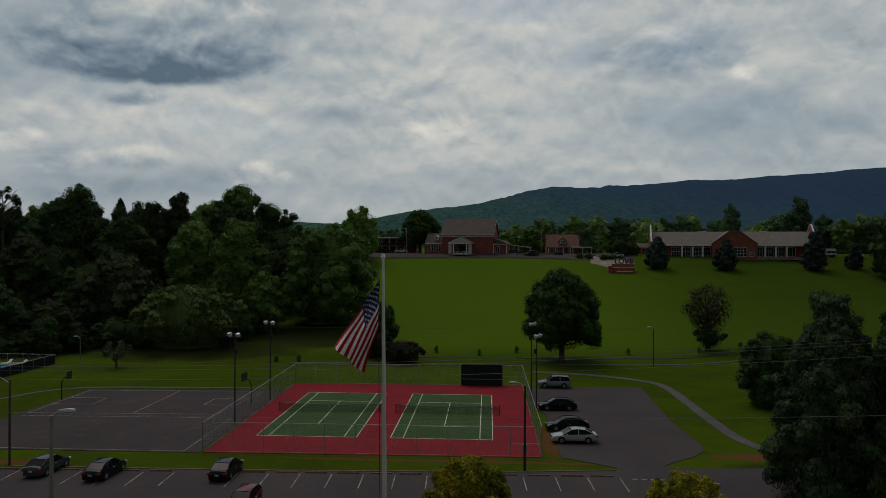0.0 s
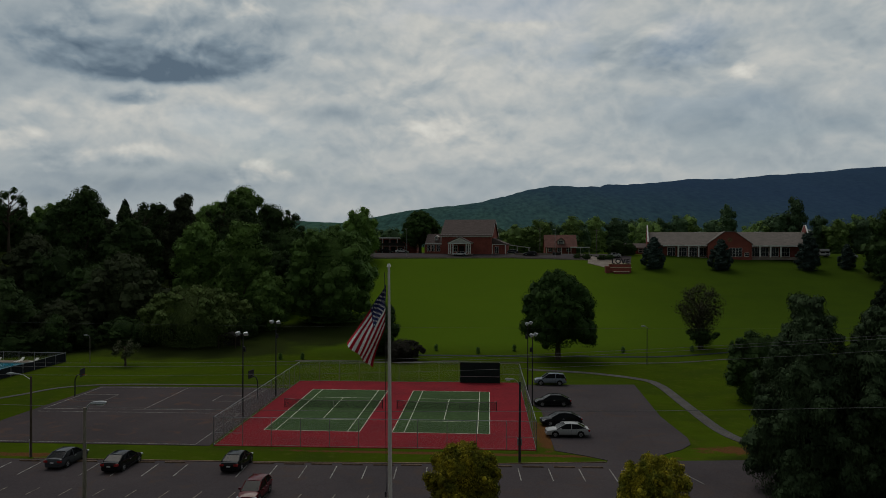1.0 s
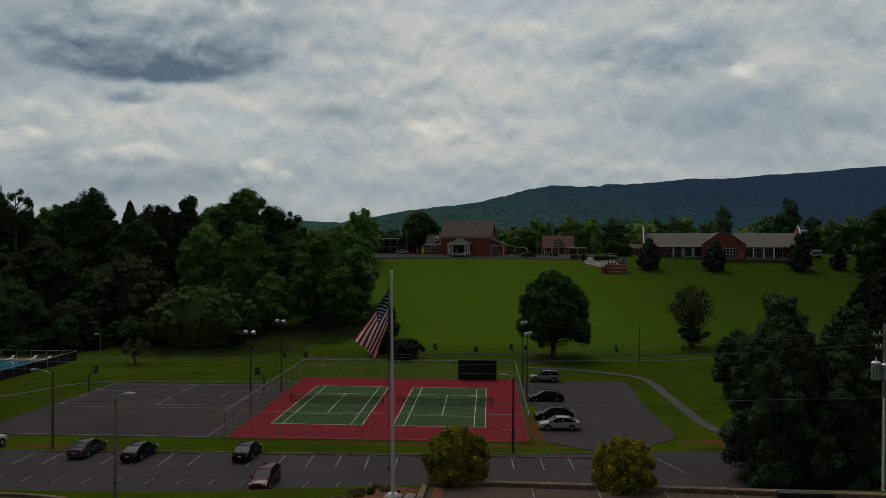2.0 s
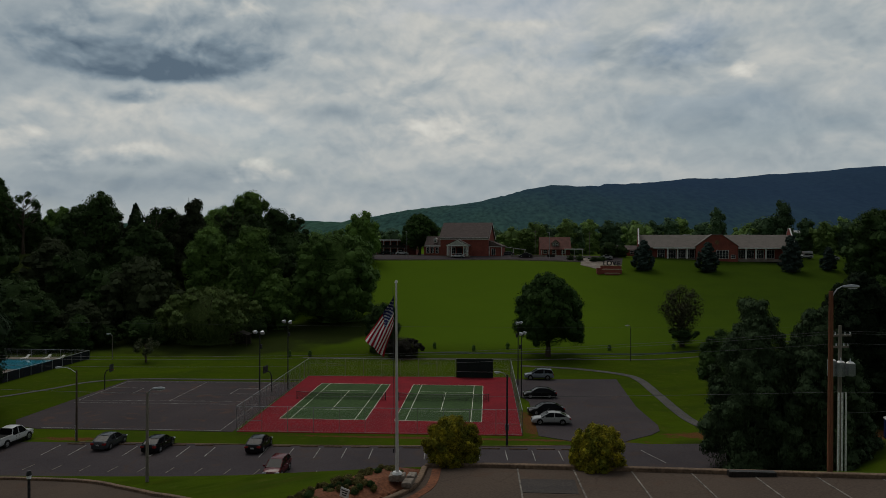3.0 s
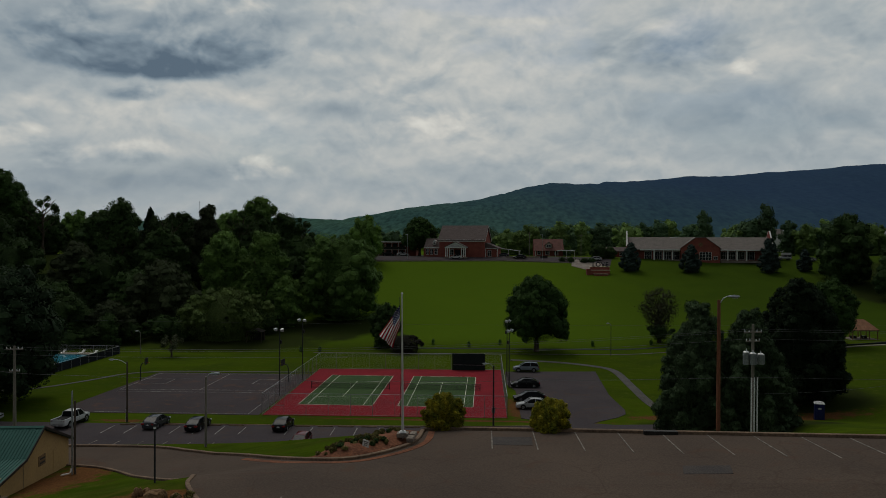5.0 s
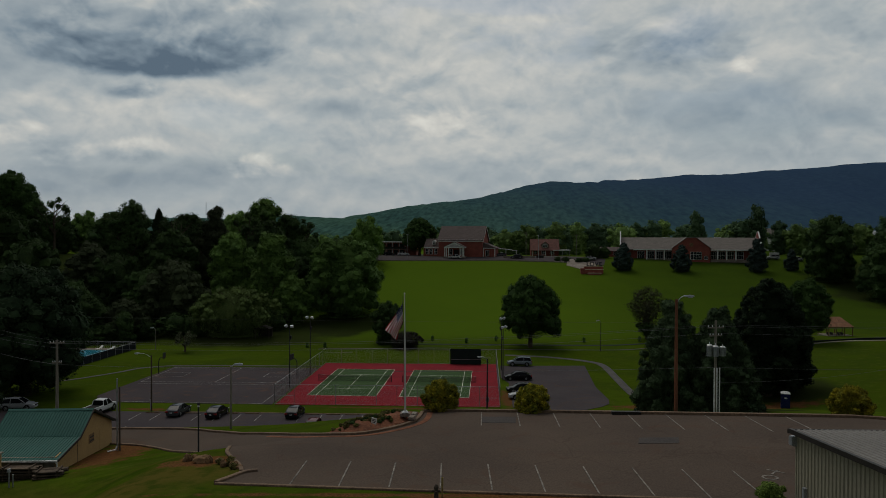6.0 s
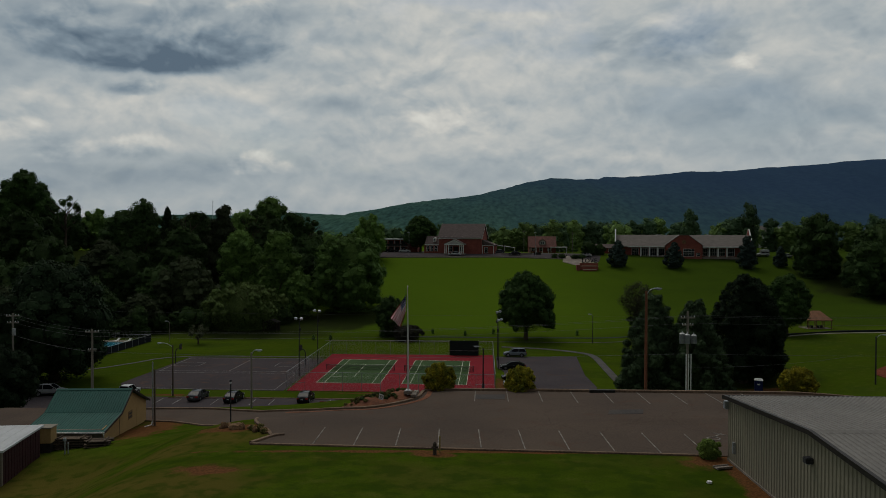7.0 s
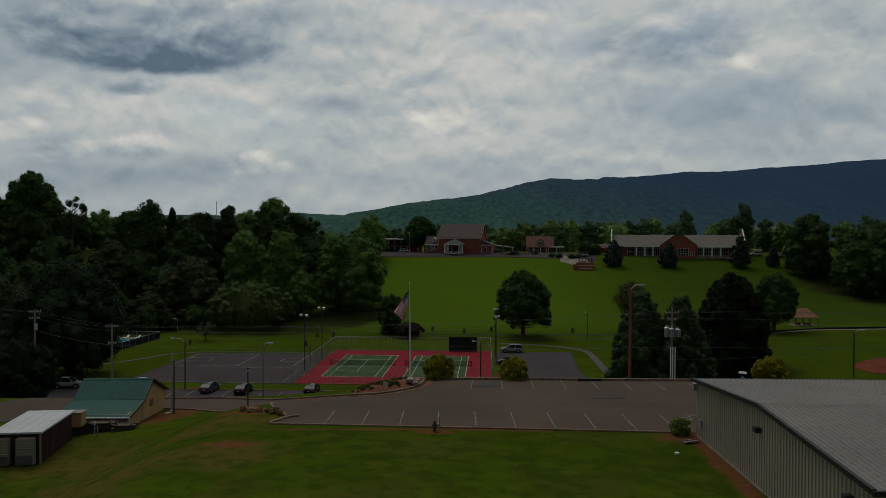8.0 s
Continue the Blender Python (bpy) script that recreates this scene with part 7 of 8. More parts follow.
sgn = part("wall_sign", Mesh().box(0.0, 0.04, 6.2, 7.3, 1.1, 1.9), mat("tan_sign_board", (0.20, 0.13, 0.07)), barn, "small sign board")
for k in range(2):
    part("sign_bar", Mesh().box(0.04, 0.055, 6.35, 7.15, 1.25 + 0.32 * k, 1.38 + 0.32 * k), DARKTRIM, sgn)
part("door", Mesh().box(-0.0, 0.03, 8.6, 9.6, -0.3, 1.8), TANWALL, barn)

# maroon shed with the white roof
DX, DY = -30.5, 18.4
ds = thing("maroon_shed", pose(DX, DY, 5.6, 0, 0, 10), "maroon metal shed with a pale flat roof", "shed")
SW, SD = 3.8, 7.0
part("wall", Mesh().box(-SW, 0, -SD, 0, -1.2, 2.4), MAROON, ds, "maroon metal wall")
part("roof", Mesh().add([(-SW - 0.25, -SD - 0.3, 2.42), (0.25, -SD - 0.3, 2.42), (0.25, 0.3, 2.56), (-SW - 0.25, 0.3, 2.56), (-SW - 0.25, -SD - 0.3, 2.27), (0.25, -SD - 0.3, 2.27), (0.25, 0.3, 2.4), (-SW - 0.25, 0.3, 2.4)],
                        [(0, 1, 2, 3), (7, 6, 5, 4), (0, 4, 5, 1), (1, 5, 6, 2), (2, 6, 7, 3), (3, 7, 4, 0)]), WHITEROOF, ds, "pale metal roof")
for k in range(5):
    x = -SW + 0.95 * k
    part("roof_seam", Mesh().add([(x - 0.02, -SD - 0.3, 2.42), (x + 0.02, -SD - 0.3, 2.42), (x + 0.02, 0.3, 2.56), (x - 0.02, 0.3, 2.56), (x, -SD - 0.3, 2.45), (x, 0.3, 2.59)], [(0, 1, 4), (1, 2, 5, 4), (0, 4, 5, 3), (2, 3, 5)]), WHITEROOF, ds)
for k in range(14):
    part("wall_rib", Mesh().box(0.0, 0.03, -SD + 0.12 + 0.5 * k, -SD + 0.17 + 0.5 * k, -1.1, 2.3), MAROON, ds)
part("corner_trim", Mesh().box(-0.05, 0.06, -SD - 0.07, -SD + 0.08, -1.1, 2.35), GREYWALL, ds)
for k, x in enumerate((-1.05, -3.05)):
    u = part("wall_unit", Mesh().box(x - 0.72, x + 0.72, -SD - 0.62, -SD - 0.01, -0.35, 1.95), GREYWALL, ds, "grey wall-mounted cooling unit", 0.04)
    part("grille", Mesh().box(x - 0.66, x + 0.66, -SD - 0.65, -SD - 0.62, -0.3, 0.45), mat("dark_grille", (0.08, 0.08, 0.08)), u)
    for q in range(5):
        part("louvre", Mesh().box(x - 0.66, x + 0.66, -SD - 0.65, -SD - 0.62, 0.65 + 0.22 * q, 0.69 + 0.22 * q), GALV, u)

# clutter between the sheds
tk = thing("utility_cabinet", pose(-30.3, 19.7, 5.3, 0, 0, 8), "tan utility cabinet behind the maroon shed", "cabinet")
part("body", Mesh().box(-1.5, 0, 0, 1.2, 0.9, 2.25), TANWALL, tk, bevel=0.04)
part("lid", Mesh().box(-1.6, 0.1, -0.1, 1.3, 2.25, 2.36), GREYWALL, tk, bevel=0.02)
part("stand", Mesh().box(-1.4, -0.1, 0.1, 1.1, -0.2, 0.9), DARKTRIM, tk)


def board_stack(x, y, turn, rows, length, width, label):
    z = gz(x, y)
    st = thing("board_stack", pose(x, y, z, 0, 0, turn), label, "lumber stack")
    rr = random.Random(int(x * 7))
    for r in range(rows):
        for c in range(5):
            yy = -width / 2 + width * (c + 0.5) / 5 + rr.uniform(-0.05, 0.05)
            j = rr.uniform(-0.2, 0.2)
            part("board", Mesh().box(-length / 2 + j, length / 2 + j, yy - width / 11, yy + width / 11, 0.22 * r + 0.02, 0.22 * r + 0.1), LUMBER, st)
        for x0 in (-length * 0.35, length * 0.35):
            part("spacer", Mesh().box(x0 - 0.05, x0 + 0.05, -width / 2, width / 2, 0.22 * r + 0.1, 0.22 * r + 0.215), LUMBER, st)
    return st


board_stack(-29.2, 21.2, 8, 5, 2.9, 1.2, "dark weathered stack of boards beside the barn")
board_stack(-26.6, 21.0, 14, 3, 2.1, 1.4, "low stack of grey boards beside the barn")
st = thing("pipe_stand", pose(-28.4, 18.7, gz(-28.4, 18.7)), "short pale pipe stand in the grass", "pipe stand")
part("pipe", Mesh().bar((0, 0, -0.3), (0, 0, 1.3), 0.06), GALV, st)
part("head", Mesh().bar((0, 0, 1.2), (0, 0, 1.45), 0.16, 0.12), GALV, st)
part("pipe", Mesh().bar((0.25, 0.1, -0.3), (0.25, 0.1, 1.0), 0.05), GALV, st)

# ------------------------------------------------------------------ metal building by the upper car park
mb = thing("metal_building", pose(24.72, -7.65, 10.6, 0, 0, 1.9), "olive-tan ribbed metal building with a grey low-pitched roof", "building")
HALF, EAVE, RIDGE, LEN = 11.55, 4.23, 5.05, 36.0
wall = Mesh()
ribs = 66
sec = []
for k in range(ribs):
    y = -HALF + 2 * HALF * k / ribs
    p = 2 * HALF / ribs
    for off, out in ((0.0, 0.0), (0.28 * p, 0.0), (0.38 * p, -0.045), (0.72 * p, -0.045), (0.82 * p, 0.0)):
        yy = y + off
        sec.append((out, yy, EAVE + (RIDGE - EAVE) * (1 - abs(yy) / HALF)))
sec.append((0.0, HALF, EAVE))
wall.add([(x, y, -1.0) for x, y, z in sec] + [(x, y, z - 0.05) for x, y, z in sec], [(i + 1, i, len(sec) + i, len(sec) + i + 1) for i in range(len(sec) - 1)])
part("gable_wall", wall, SHEDWALL, mb, "olive-tan vertical ribbed siding")
part("side_wall", Mesh().box(0.0, LEN, HALF - 0.15, HALF, -1.0, EAVE - 0.06), SHEDWALL, mb)
part("side_wall", Mesh().box(0.0, LEN, -HALF, -HALF + 0.15, -1.0, EAVE - 0.06), SHEDWALL, mb)
part("gable_wall", Mesh().prism([(-HALF + 0.15, -1.0), (HALF - 0.15, -1.0), (HALF - 0.15, EAVE), (0, RIDGE - 0.05), (-HALF + 0.15, EAVE)], LEN - 0.15, LEN, "x"), SHEDWALL, mb)
for s in (1, -1):
    ye, ze = s * (HALF + 0.12), EAVE - 0.0
    sl = Mesh()
    vs = [(-0.25, ye, ze), (LEN, ye, ze), (LEN, 0, RIDGE), (-0.25, 0, RIDGE)]
    if s < 0:
        vs = vs[::-1]
    sl.add(vs + [(x, y, z - 0.1) for x, y, z in vs], [(3, 2, 1, 0), (4, 5, 6, 7), (0, 1, 5, 4), (1, 2, 6, 5), (2, 3, 7, 6), (3, 0, 4, 7)])
    r = part("roof", sl, SHEDROOF, mb, "grey ribbed metal slope")
    n = 120
    for k in range(n):
        x = 0.1 + LEN * k / n
        part("rib", Mesh().add([(x - 0.05, ye, ze), (x + 0.05, ye, ze), (x + 0.05, 0, RIDGE), (x - 0.05, 0, RIDGE), (x - 0.02, ye, ze + 0.04), (x + 0.02, ye, ze + 0.04), (x + 0.02, 0, RIDGE + 0.04), (x - 0.02, 0, RIDGE + 0.04)],
                               [(4, 5, 6, 7), (0, 4, 7, 3), (1, 2, 6, 5), (0, 1, 5, 4), (3, 7, 6, 2)]), SHEDROOF, r)
    part("rake_trim", Mesh().add([(a, y, z + h) for a in (-0.40, -0.2) for y, z in ((ye, ze), (0, RIDGE)) for h in (0.07, -0.17)],
                                 [(0, 1, 3, 2), (4, 6, 7, 5), (0, 2, 6, 4), (1, 5, 7, 3), (0, 4, 5, 1), (2, 3, 7, 6)]), DARKTRIM, mb, "dark bronze rake trim")
    part("eave_gutter", Mesh().box(-0.4, LEN, min(ye, ye + s * 0.14), max(ye, ye + s * 0.14), ze - 0.2, ze + 0.02), DARKTRIM, mb)
part("ridge_cap", Mesh().prism([(-0.3, RIDGE - 0.01), (0, RIDGE + 0.07), (0.3, RIDGE - 0.01)], -0.3, LEN, "x"), SHEDROOF, mb)
for y, z in ((0.3, 3.65), (-9.5, 3.3)):
    wl = part("wall_light", Mesh().box(-0.42, -0.05, y - 0.22, y + 0.22, z - 0.25, z + 0.05), DARKSTEEL, mb, "dark wall light", 0.04)
    part("lens", Mesh().box(-0.36, -0.1, y - 0.16, y + 0.16, z - 0.27, z - 0.25), LAMPGLASS, wl)
part("meter", Mesh().box(-0.2, -0.03, 10.3, 10.5, 0.9, 1.6), GALV, mb, "grey wall meter")
part("corner_light", Mesh().box(-0.3, 0.0, HALF - 0.1, HALF + 0.35, 3.4, 3.9), GALV, mb, "corner floodlight", 0.04)
part("footing", Mesh().box(-0.1, LEN, -HALF - 0.05, HALF + 0.05, -1.2, 0.25), CONCRETE, mb)
part("corner_trim", Mesh().box(-0.06, 0.06, HALF - 0.05, HALF + 0.06, -1.0, EAVE - 0.1), SHEDWALL, mb)

# ------------------------------------------------------------------ vehicles
def paint(name, c, rough=0.16, metal=0.0):
    return mat(name, c, tuple(v * 0.92 for v in c), 0.8, rough, 0.0, 6.0, metal=metal, spec=0.22, fine_mix=0.04)


TAIL = mat("red_tail_lamp", (0.30, 0.015, 0.015), rough=0.2, spec=0.7)
HEAD = mat("clear_head_lamp", (0.55, 0.57, 0.6), rough=0.1, spec=0.8)
RIMM = mat("alloy_rim", (0.42, 0.43, 0.45), rough=0.35, metal=0.7)
PLATE = mat("number_plate", (0.55, 0.56, 0.58), rough=0.5)

# (x, belt height, half width) along the lower body, then (x, roof height) of the cabin
SHAPES = {
    "sedan": dict(L=4.75, W=0.91, sill=0.24, body=[(-2.37, 0.72, 0.72), (-2.25, 0.95, 0.82), (-1.75, 1.02, 0.90), (-0.9, 0.98, 0.91), (0.6, 0.94, 0.91), (1.1, 0.92, 0.90), (1.9, 0.80, 0.86), (2.25, 0.70, 0.76), (2.37, 0.55, 0.66)],
                  cab=[(-1.95, 1.02), (-1.15, 1.40), (-0.3, 1.47), (0.35, 1.42), (1.25, 0.93)], wheels=(1.42, -1.36), r=0.33),
    "hatch": dict(L=4.3, W=0.88, sill=0.25, body=[(-2.15, 0.80, 0.72), (-2.05, 1.05, 0.82), (-1.4, 1.05, 0.88), (0.4, 0.98, 0.88), (1.05, 0.95, 0.87), (1.7, 0.84, 0.82), (2.05, 0.72, 0.72), (2.15, 0.55, 0.64)],
                  cab=[(-2.0, 1.06), (-1.6, 1.45), (-0.4, 1.54), (0.3, 1.48), (1.25, 0.95)], wheels=(1.32, -1.28), r=0.33),
    "suv": dict(L=4.75, W=0.94, sill=0.34, body=[(-2.37, 0.85, 0.76), (-2.30, 1.12, 0.86), (-1.6, 1.13, 0.93), (0.6, 1.08, 0.94), (1.1, 1.06, 0.92), (1.85, 0.96, 0.88), (2.25, 0.84, 0.78), (2.37, 0.62, 0.70)],
                cab=[(-2.28, 1.14), (-1.98, 1.66), (-0.6, 1.74), (0.3, 1.68), (1.2, 1.06)], wheels=(1.42, -1.38), r=0.37),
    "pickup": dict(L=5.8, W=0.99, sill=0.42, body=[(-2.9, 1.05, 0.90), (-2.85, 1.12, 0.97), (-0.55, 1.12, 0.99), (0.5, 1.13, 0.99), (1.5, 1.12, 0.97), (2.3, 1.08, 0.95), (2.8, 0.98, 0.86), (2.9, 0.72, 0.80)],
                   cab=[(-0.72, 1.13), (-0.5, 1.80), (0.3, 1.88), (0.95, 1.82), (1.72, 1.12)], wheels=(1.9, -1.72), r=0.41),
}


def car(name, shape, place, material, label, open_tail=False):
    S = SHAPES[shape]
    c = thing(name, place, label, "pickup" if shape == "pickup" else "car")
    sill, W = S["sill"], S["W"]
    rings = []
    for x, belt, w in S["body"]:
        mid = sill + (belt - sill) * 0.55
        rings.append([(x, -w * 0.90, sill), (x, -w, sill + 0.12), (x, -w * 1.01, mid), (x, -w * 0.94, belt - 0.03), (x, -w * 0.7, belt + 0.02), (x, 0, belt + 0.045),
                      (x, w * 0.7, belt + 0.02), (x, w * 0.94, belt - 0.03), (x, w * 1.01, mid), (x, w, sill + 0.12), (x, w * 0.90, sill)])
    body = part("body", Mesh().loft(rings), material, c, smooth=True)
    cab = S["cab"]

    def belt_at(x):
        xs = [q[0] for q in S["body"]]
        return float(np.interp(x, xs, [q[1] for q in S["body"]]))

    gl, roof = [], []
    b0, b1 = cab[0][0], cab[-1][0]
    base_w = W * 0.93
    for k, (x, z) in enumerate(cab):
        top_w = W * (0.74 if 0 < k < len(cab) - 1 else 0.86)
        bz = belt_at(x) - 0.04
        gl.append([(x, -base_w, bz), (x, -top_w, max(z, bz + 0.03)), (x, top_w, max(z, bz + 0.03)), (x, base_w, bz)])
    part("cabin_glass", Mesh().loft(gl), CARGLASS, c, "dark tinted windows")
    rf = []
    for k, (x, z) in enumerate(cab[1:-1]):
        w = W * 0.745
        rf.append([(x, -w, z - 0.03), (x, -w * 0.8, z + 0.03), (x, 0, z + 0.05), (x, w * 0.8, z + 0.03), (x, w, z - 0.03)])
    part("roof", Mesh().loft(rf), material, c, smooth=True)
    for s in (-1, 1):
        for k in range(len(cab) - 1):
            if k in (0, len(cab) - 2):
                a, b = cab[k], cab[k + 1]
                ya = W * (0.865 if k == 0 else 0.75)
                yb = W * (0.75 if k == 0 else 0.865)
                part("pillar", Mesh().bar((a[0], s * ya, a[1]), (b[0], s * yb, b[1]), 0.045, 0.045, 6), material, c)
        xm = (cab[1][0] + cab[-2][0]) / 2 + 0.05
        part("pillar", Mesh().bar((xm, s * base_w, belt_at(xm) - 0.02), (xm, s * W * 0.755, max(z for _, z in cab) - 0.05), 0.05, 0.045, 6), material, c)
        part("mirror", Mesh().box(b1 - 0.5, b1 - 0.3, s * (W + 0.1) - 0.1, s * (W + 0.1) + 0.1, belt_at(b1) + 0.0, belt_at(b1) + 0.15), material, c, bevel=0.03)
        part("sill_trim", Mesh().box(S["wheels"][1] + 0.45, S["wheels"][0] - 0.45, s * W - 0.02, s * W + 0.02, sill - 0.02, sill + 0.1), BLACKRUB, c)
        for x in (xm, cab[1][0] + 0.25):
            part("door_seam", Mesh().box(x - 0.008, x + 0.008, s * W * 0.995 - 0.012, s * W * 0.995 + 0.012, sill + 0.15, belt_at(x) - 0.1), BLACKRUB, body)
        part("door_handle", Mesh().box(xm + 0.1, xm + 0.3, s * W - 0.02, s * W + 0.035, belt_at(xm) - 0.17, belt_at(xm) - 0.13), RIMM, body)
    r = S["r"]
    for wx in S["wheels"]:
        for s in (-1, 1):
            y = s * (W - 0.12)
            arch = part("wheel_arch", Mesh().bar((wx, y - s * 0.1, r + 0.02), (wx, y + s * 0.135, r + 0.02), r + 0.07, r + 0.07, 18), BLACKRUB, c)
            wheel = part("wheel", Mesh().bar((wx, y - 0.11, r), (wx, y + 0.11, r), r, r, 20), BLACKRUB, c, "black tyre")
            part("rim", Mesh().bar((wx, y + s * 0.105, r), (wx, y + s * 0.145, r), r * 0.66, r * 0.6, 14), RIMM, wheel, "alloy rim")
            for q in range(5):
                a = q * 72
                part("spoke_gap", Mesh().box(r * 0.22, r * 0.5, -0.035, 0.035, -0.005, 0.005, pose(wx, y + s * 0.148, r, 90, 0, 0) @ pose(0, 0, 0, 0, 0, a)), BLACKRUB, wheel)
    xf, xb = S["body"][-1][0], S["body"][0][0]
    zf, zb = S["body"][-2][1], S["body"][0][1]
    for s in (-1, 1):
        part("headlight", Mesh().box(xf - 0.35, xf - 0.02, s * W * 0.68 - 0.2, s * W * 0.68 + 0.2, zf - 0.14, zf + 0.0), HEAD, c, bevel=0.04)
        part("tail_light", Mesh().box(xb - 0.03, xb + 0.2, s * W * 0.72 - 0.2, s * W * 0.72 + 0.2, zb - 0.06, zb + 0.14), TAIL, c, bevel=0.03)
    part("front_bumper", Mesh().box(xf - 0.1, xf + 0.06, -W * 0.72, W * 0.72, sill - 0.02, sill + 0.25), material if shape != "pickup" else RIMM, c, bevel=0.05)
    part("rear_bumper", Mesh().box(xb - 0.07, xb + 0.1, -W * 0.78, W * 0.78, sill, sill + 0.28), material if shape != "pickup" else RIMM, c, bevel=0.05)
    part("grille", Mesh().box(xf - 0.05, xf + 0.065, -0.38, 0.38, sill + 0.27, zf - 0.08), BLACKRUB, c, bevel=0.02)
    part("number_plate", Mesh().box(xb - 0.085, xb - 0.06, -0.17, 0.17, sill + 0.36 if shape != "pickup" else sill + 0.05, sill + 0.5 if shape != "pickup" else sill + 0.19), PLATE, c)
    part("underbody", Mesh().box(xb + 0.3, xf - 0.3, -W * 0.8, W * 0.8, sill - 0.1, sill + 0.05), BLACKRUB, c)
    if shape == "pickup":
        part("bed_floor", Mesh().box(-2.75, -0.75, -0.8, 0.8, 1.165, 1.18), BLACKRUB, c, "dark open load bed")
        for s in (-1, 1):
            part("bed_rail", Mesh().box(-2.88, -0.7, s * 0.88 - 0.08, s * 0.88 + 0.08, 1.08, 1.24), material, c, bevel=0.02)
        part("tailgate", Mesh().box(-2.93, -2.84, -0.9, 0.9, 0.7, 1.24), material, c, bevel=0.02)
    if open_tail:
        part("tailgate", Mesh().box(-0.05, 0.05, -0.72, 0.72, 0.0, 1.05, pose(-2.1, 0, 1.70, 0, -98, 0)), CARGLASS, c, "raised tailgate", 0.02)
        # solid black block added for the dark inside of the open tail
        part("load_opening", Mesh().box(-2.42, -2.25, -0.7, 0.7, 0.75, 1.6), BLACKRUB, c)
    return c


P_BLACK = paint("black_car_paint", (0.008, 0.008, 0.010))
P_GREY = paint("grey_car_paint", (0.045, 0.048, 0.054))
P_SILVER = paint("silver_car_paint", (0.36, 0.37, 0.38))
P_DULL = paint("dull_silver_car_paint", (0.26, 0.27, 0.28))
P_BLUE = paint("blue_silver_car_paint", (0.20, 0.235, 0.27))
P_WHITE = paint("white_car_paint", (0.50, 0.51, 0.52), 0.3, 0.0)
P_RED = paint("dark_red_car_paint", (0.095, 0.008, 0.012))


def parked(name, shape, x, y, turn, material, label, **kw):
    return car(name, shape, pose(x, y, gz(x, y) + 0.065, 0, 0, turn), material, label, **kw)


parked("sedan", "sedan", -35.2, 65.6, 88, P_GREY, "dark grey sedan parked nose to the grass")
parked("sedan", "sedan", -29.4, 64.9, 88, P_BLACK, "black sedan parked nose to the grass")
parked("sedan", "sedan", -18.6, 65.7, 90, P_BLACK, "black sedan with red tail lamps parked alone")
parked("pickup_truck", "pickup", -46.6, 65.6, 88, P_WHITE, "white crew-cab pickup parked at the stalls' end")
parked("hatchback", "hatch", -14.2, 57.3, -91, P_RED, "dark red hatchback parked below the grass crest")
parked("suv", "suv", 14.5, 109.7, 180, P_BLUE, "blue-silver sport utility car parked by the fence")
parked("sedan", "sedan", 13.6, 95.0, 183, P_BLACK, "black sedan parked by the tennis fence")
parked("sedan", "sedan", 13.7, 84.6, 187, P_BLACK, "black sedan parked beside a silver one")
parked("sedan", "sedan", 13.9, 79.4, 182, P_SILVER, "silver sedan parked by the tennis fence")
parked("suv", "suv", -59.2, 66.4, 12, P_DULL, "silver sport utility car with its tailgate raised", open_tail=True)
for x, y, turn, m, lab in ((-4.3, 241.6, 175, P_WHITE, "white car under the hall portico"), (13.0, 252.5, 180, P_GREY, "grey car on the ridge drive"), (19.0, 243.0, 180, P_BLACK, "dark car on the ridge drive"),
                           (-31.0, 256.5, 0, P_BLACK, "dark car before the apartments"), (45.8, 240.0, 185, P_SILVER, "silver car on the ridge drive"), (-25.5, 257.0, 0, P_WHITE, "white car before the apartments"),
                           (120.5, 240.5, 170, P_SILVER, "silver car beyond the school"), (63.0, 250.0, 200, P_WHITE, "white car behind the school")):
    parked("sedan", "sedan", x, y, turn, m, lab)
van = parked("minibus", "suv", 113.0, 243.0, 180, P_WHITE, "white minibus parked beyond the school")
part("high_roof", Mesh().box(-2.2, 0.9, -0.85, 0.85, 1.7, 2.5), P_WHITE, van, bevel=0.12)

# ------------------------------------------------------------------ small things
tb = thing("portable_toilet", pose(50.3, 71.2, gz(50.3, 71.2), 0, 0, -18), "dark blue portable toilet with a white roof", "portable toilet")
BLUEP = mat("dark_blue_plastic", (0.016, 0.024, 0.10), (0.012, 0.018, 0.075), 1.0, 0.45, 0.05)
part("cabin", Mesh().box(-0.58, 0.58, -0.58, 0.58, 0.05, 2.05), BLUEP, tb, bevel=0.05)
part("roof", Mesh().loft([[(x * k, y * k, z) for x, y in ((-0.62, -0.62), (0.62, -0.62), (0.62, 0.62), (-0.62, 0.62))] for k, z in ((1, 2.05), (1, 2.12), (0.6, 2.3))]), WHITEPAINT, tb, "white domed roof")
part("door", Mesh().box(-0.4, 0.4, -0.62, -0.585, 0.2, 1.95), BLUEP, tb, bevel=0.015)
part("vent_pipe", Mesh().bar((0.35, 0.35, 2.0), (0.35, 0.35, 2.9), 0.05), BLACKRUB, tb)
part("door_notice", Mesh().box(-0.2, 0.2, -0.63, -0.621, 1.4, 1.6), WHITEPAINT, tb)
part("base", Mesh().box(-0.6, 0.6, -0.65, 0.6, -0.25, 0.06), BLACKRUB, tb)

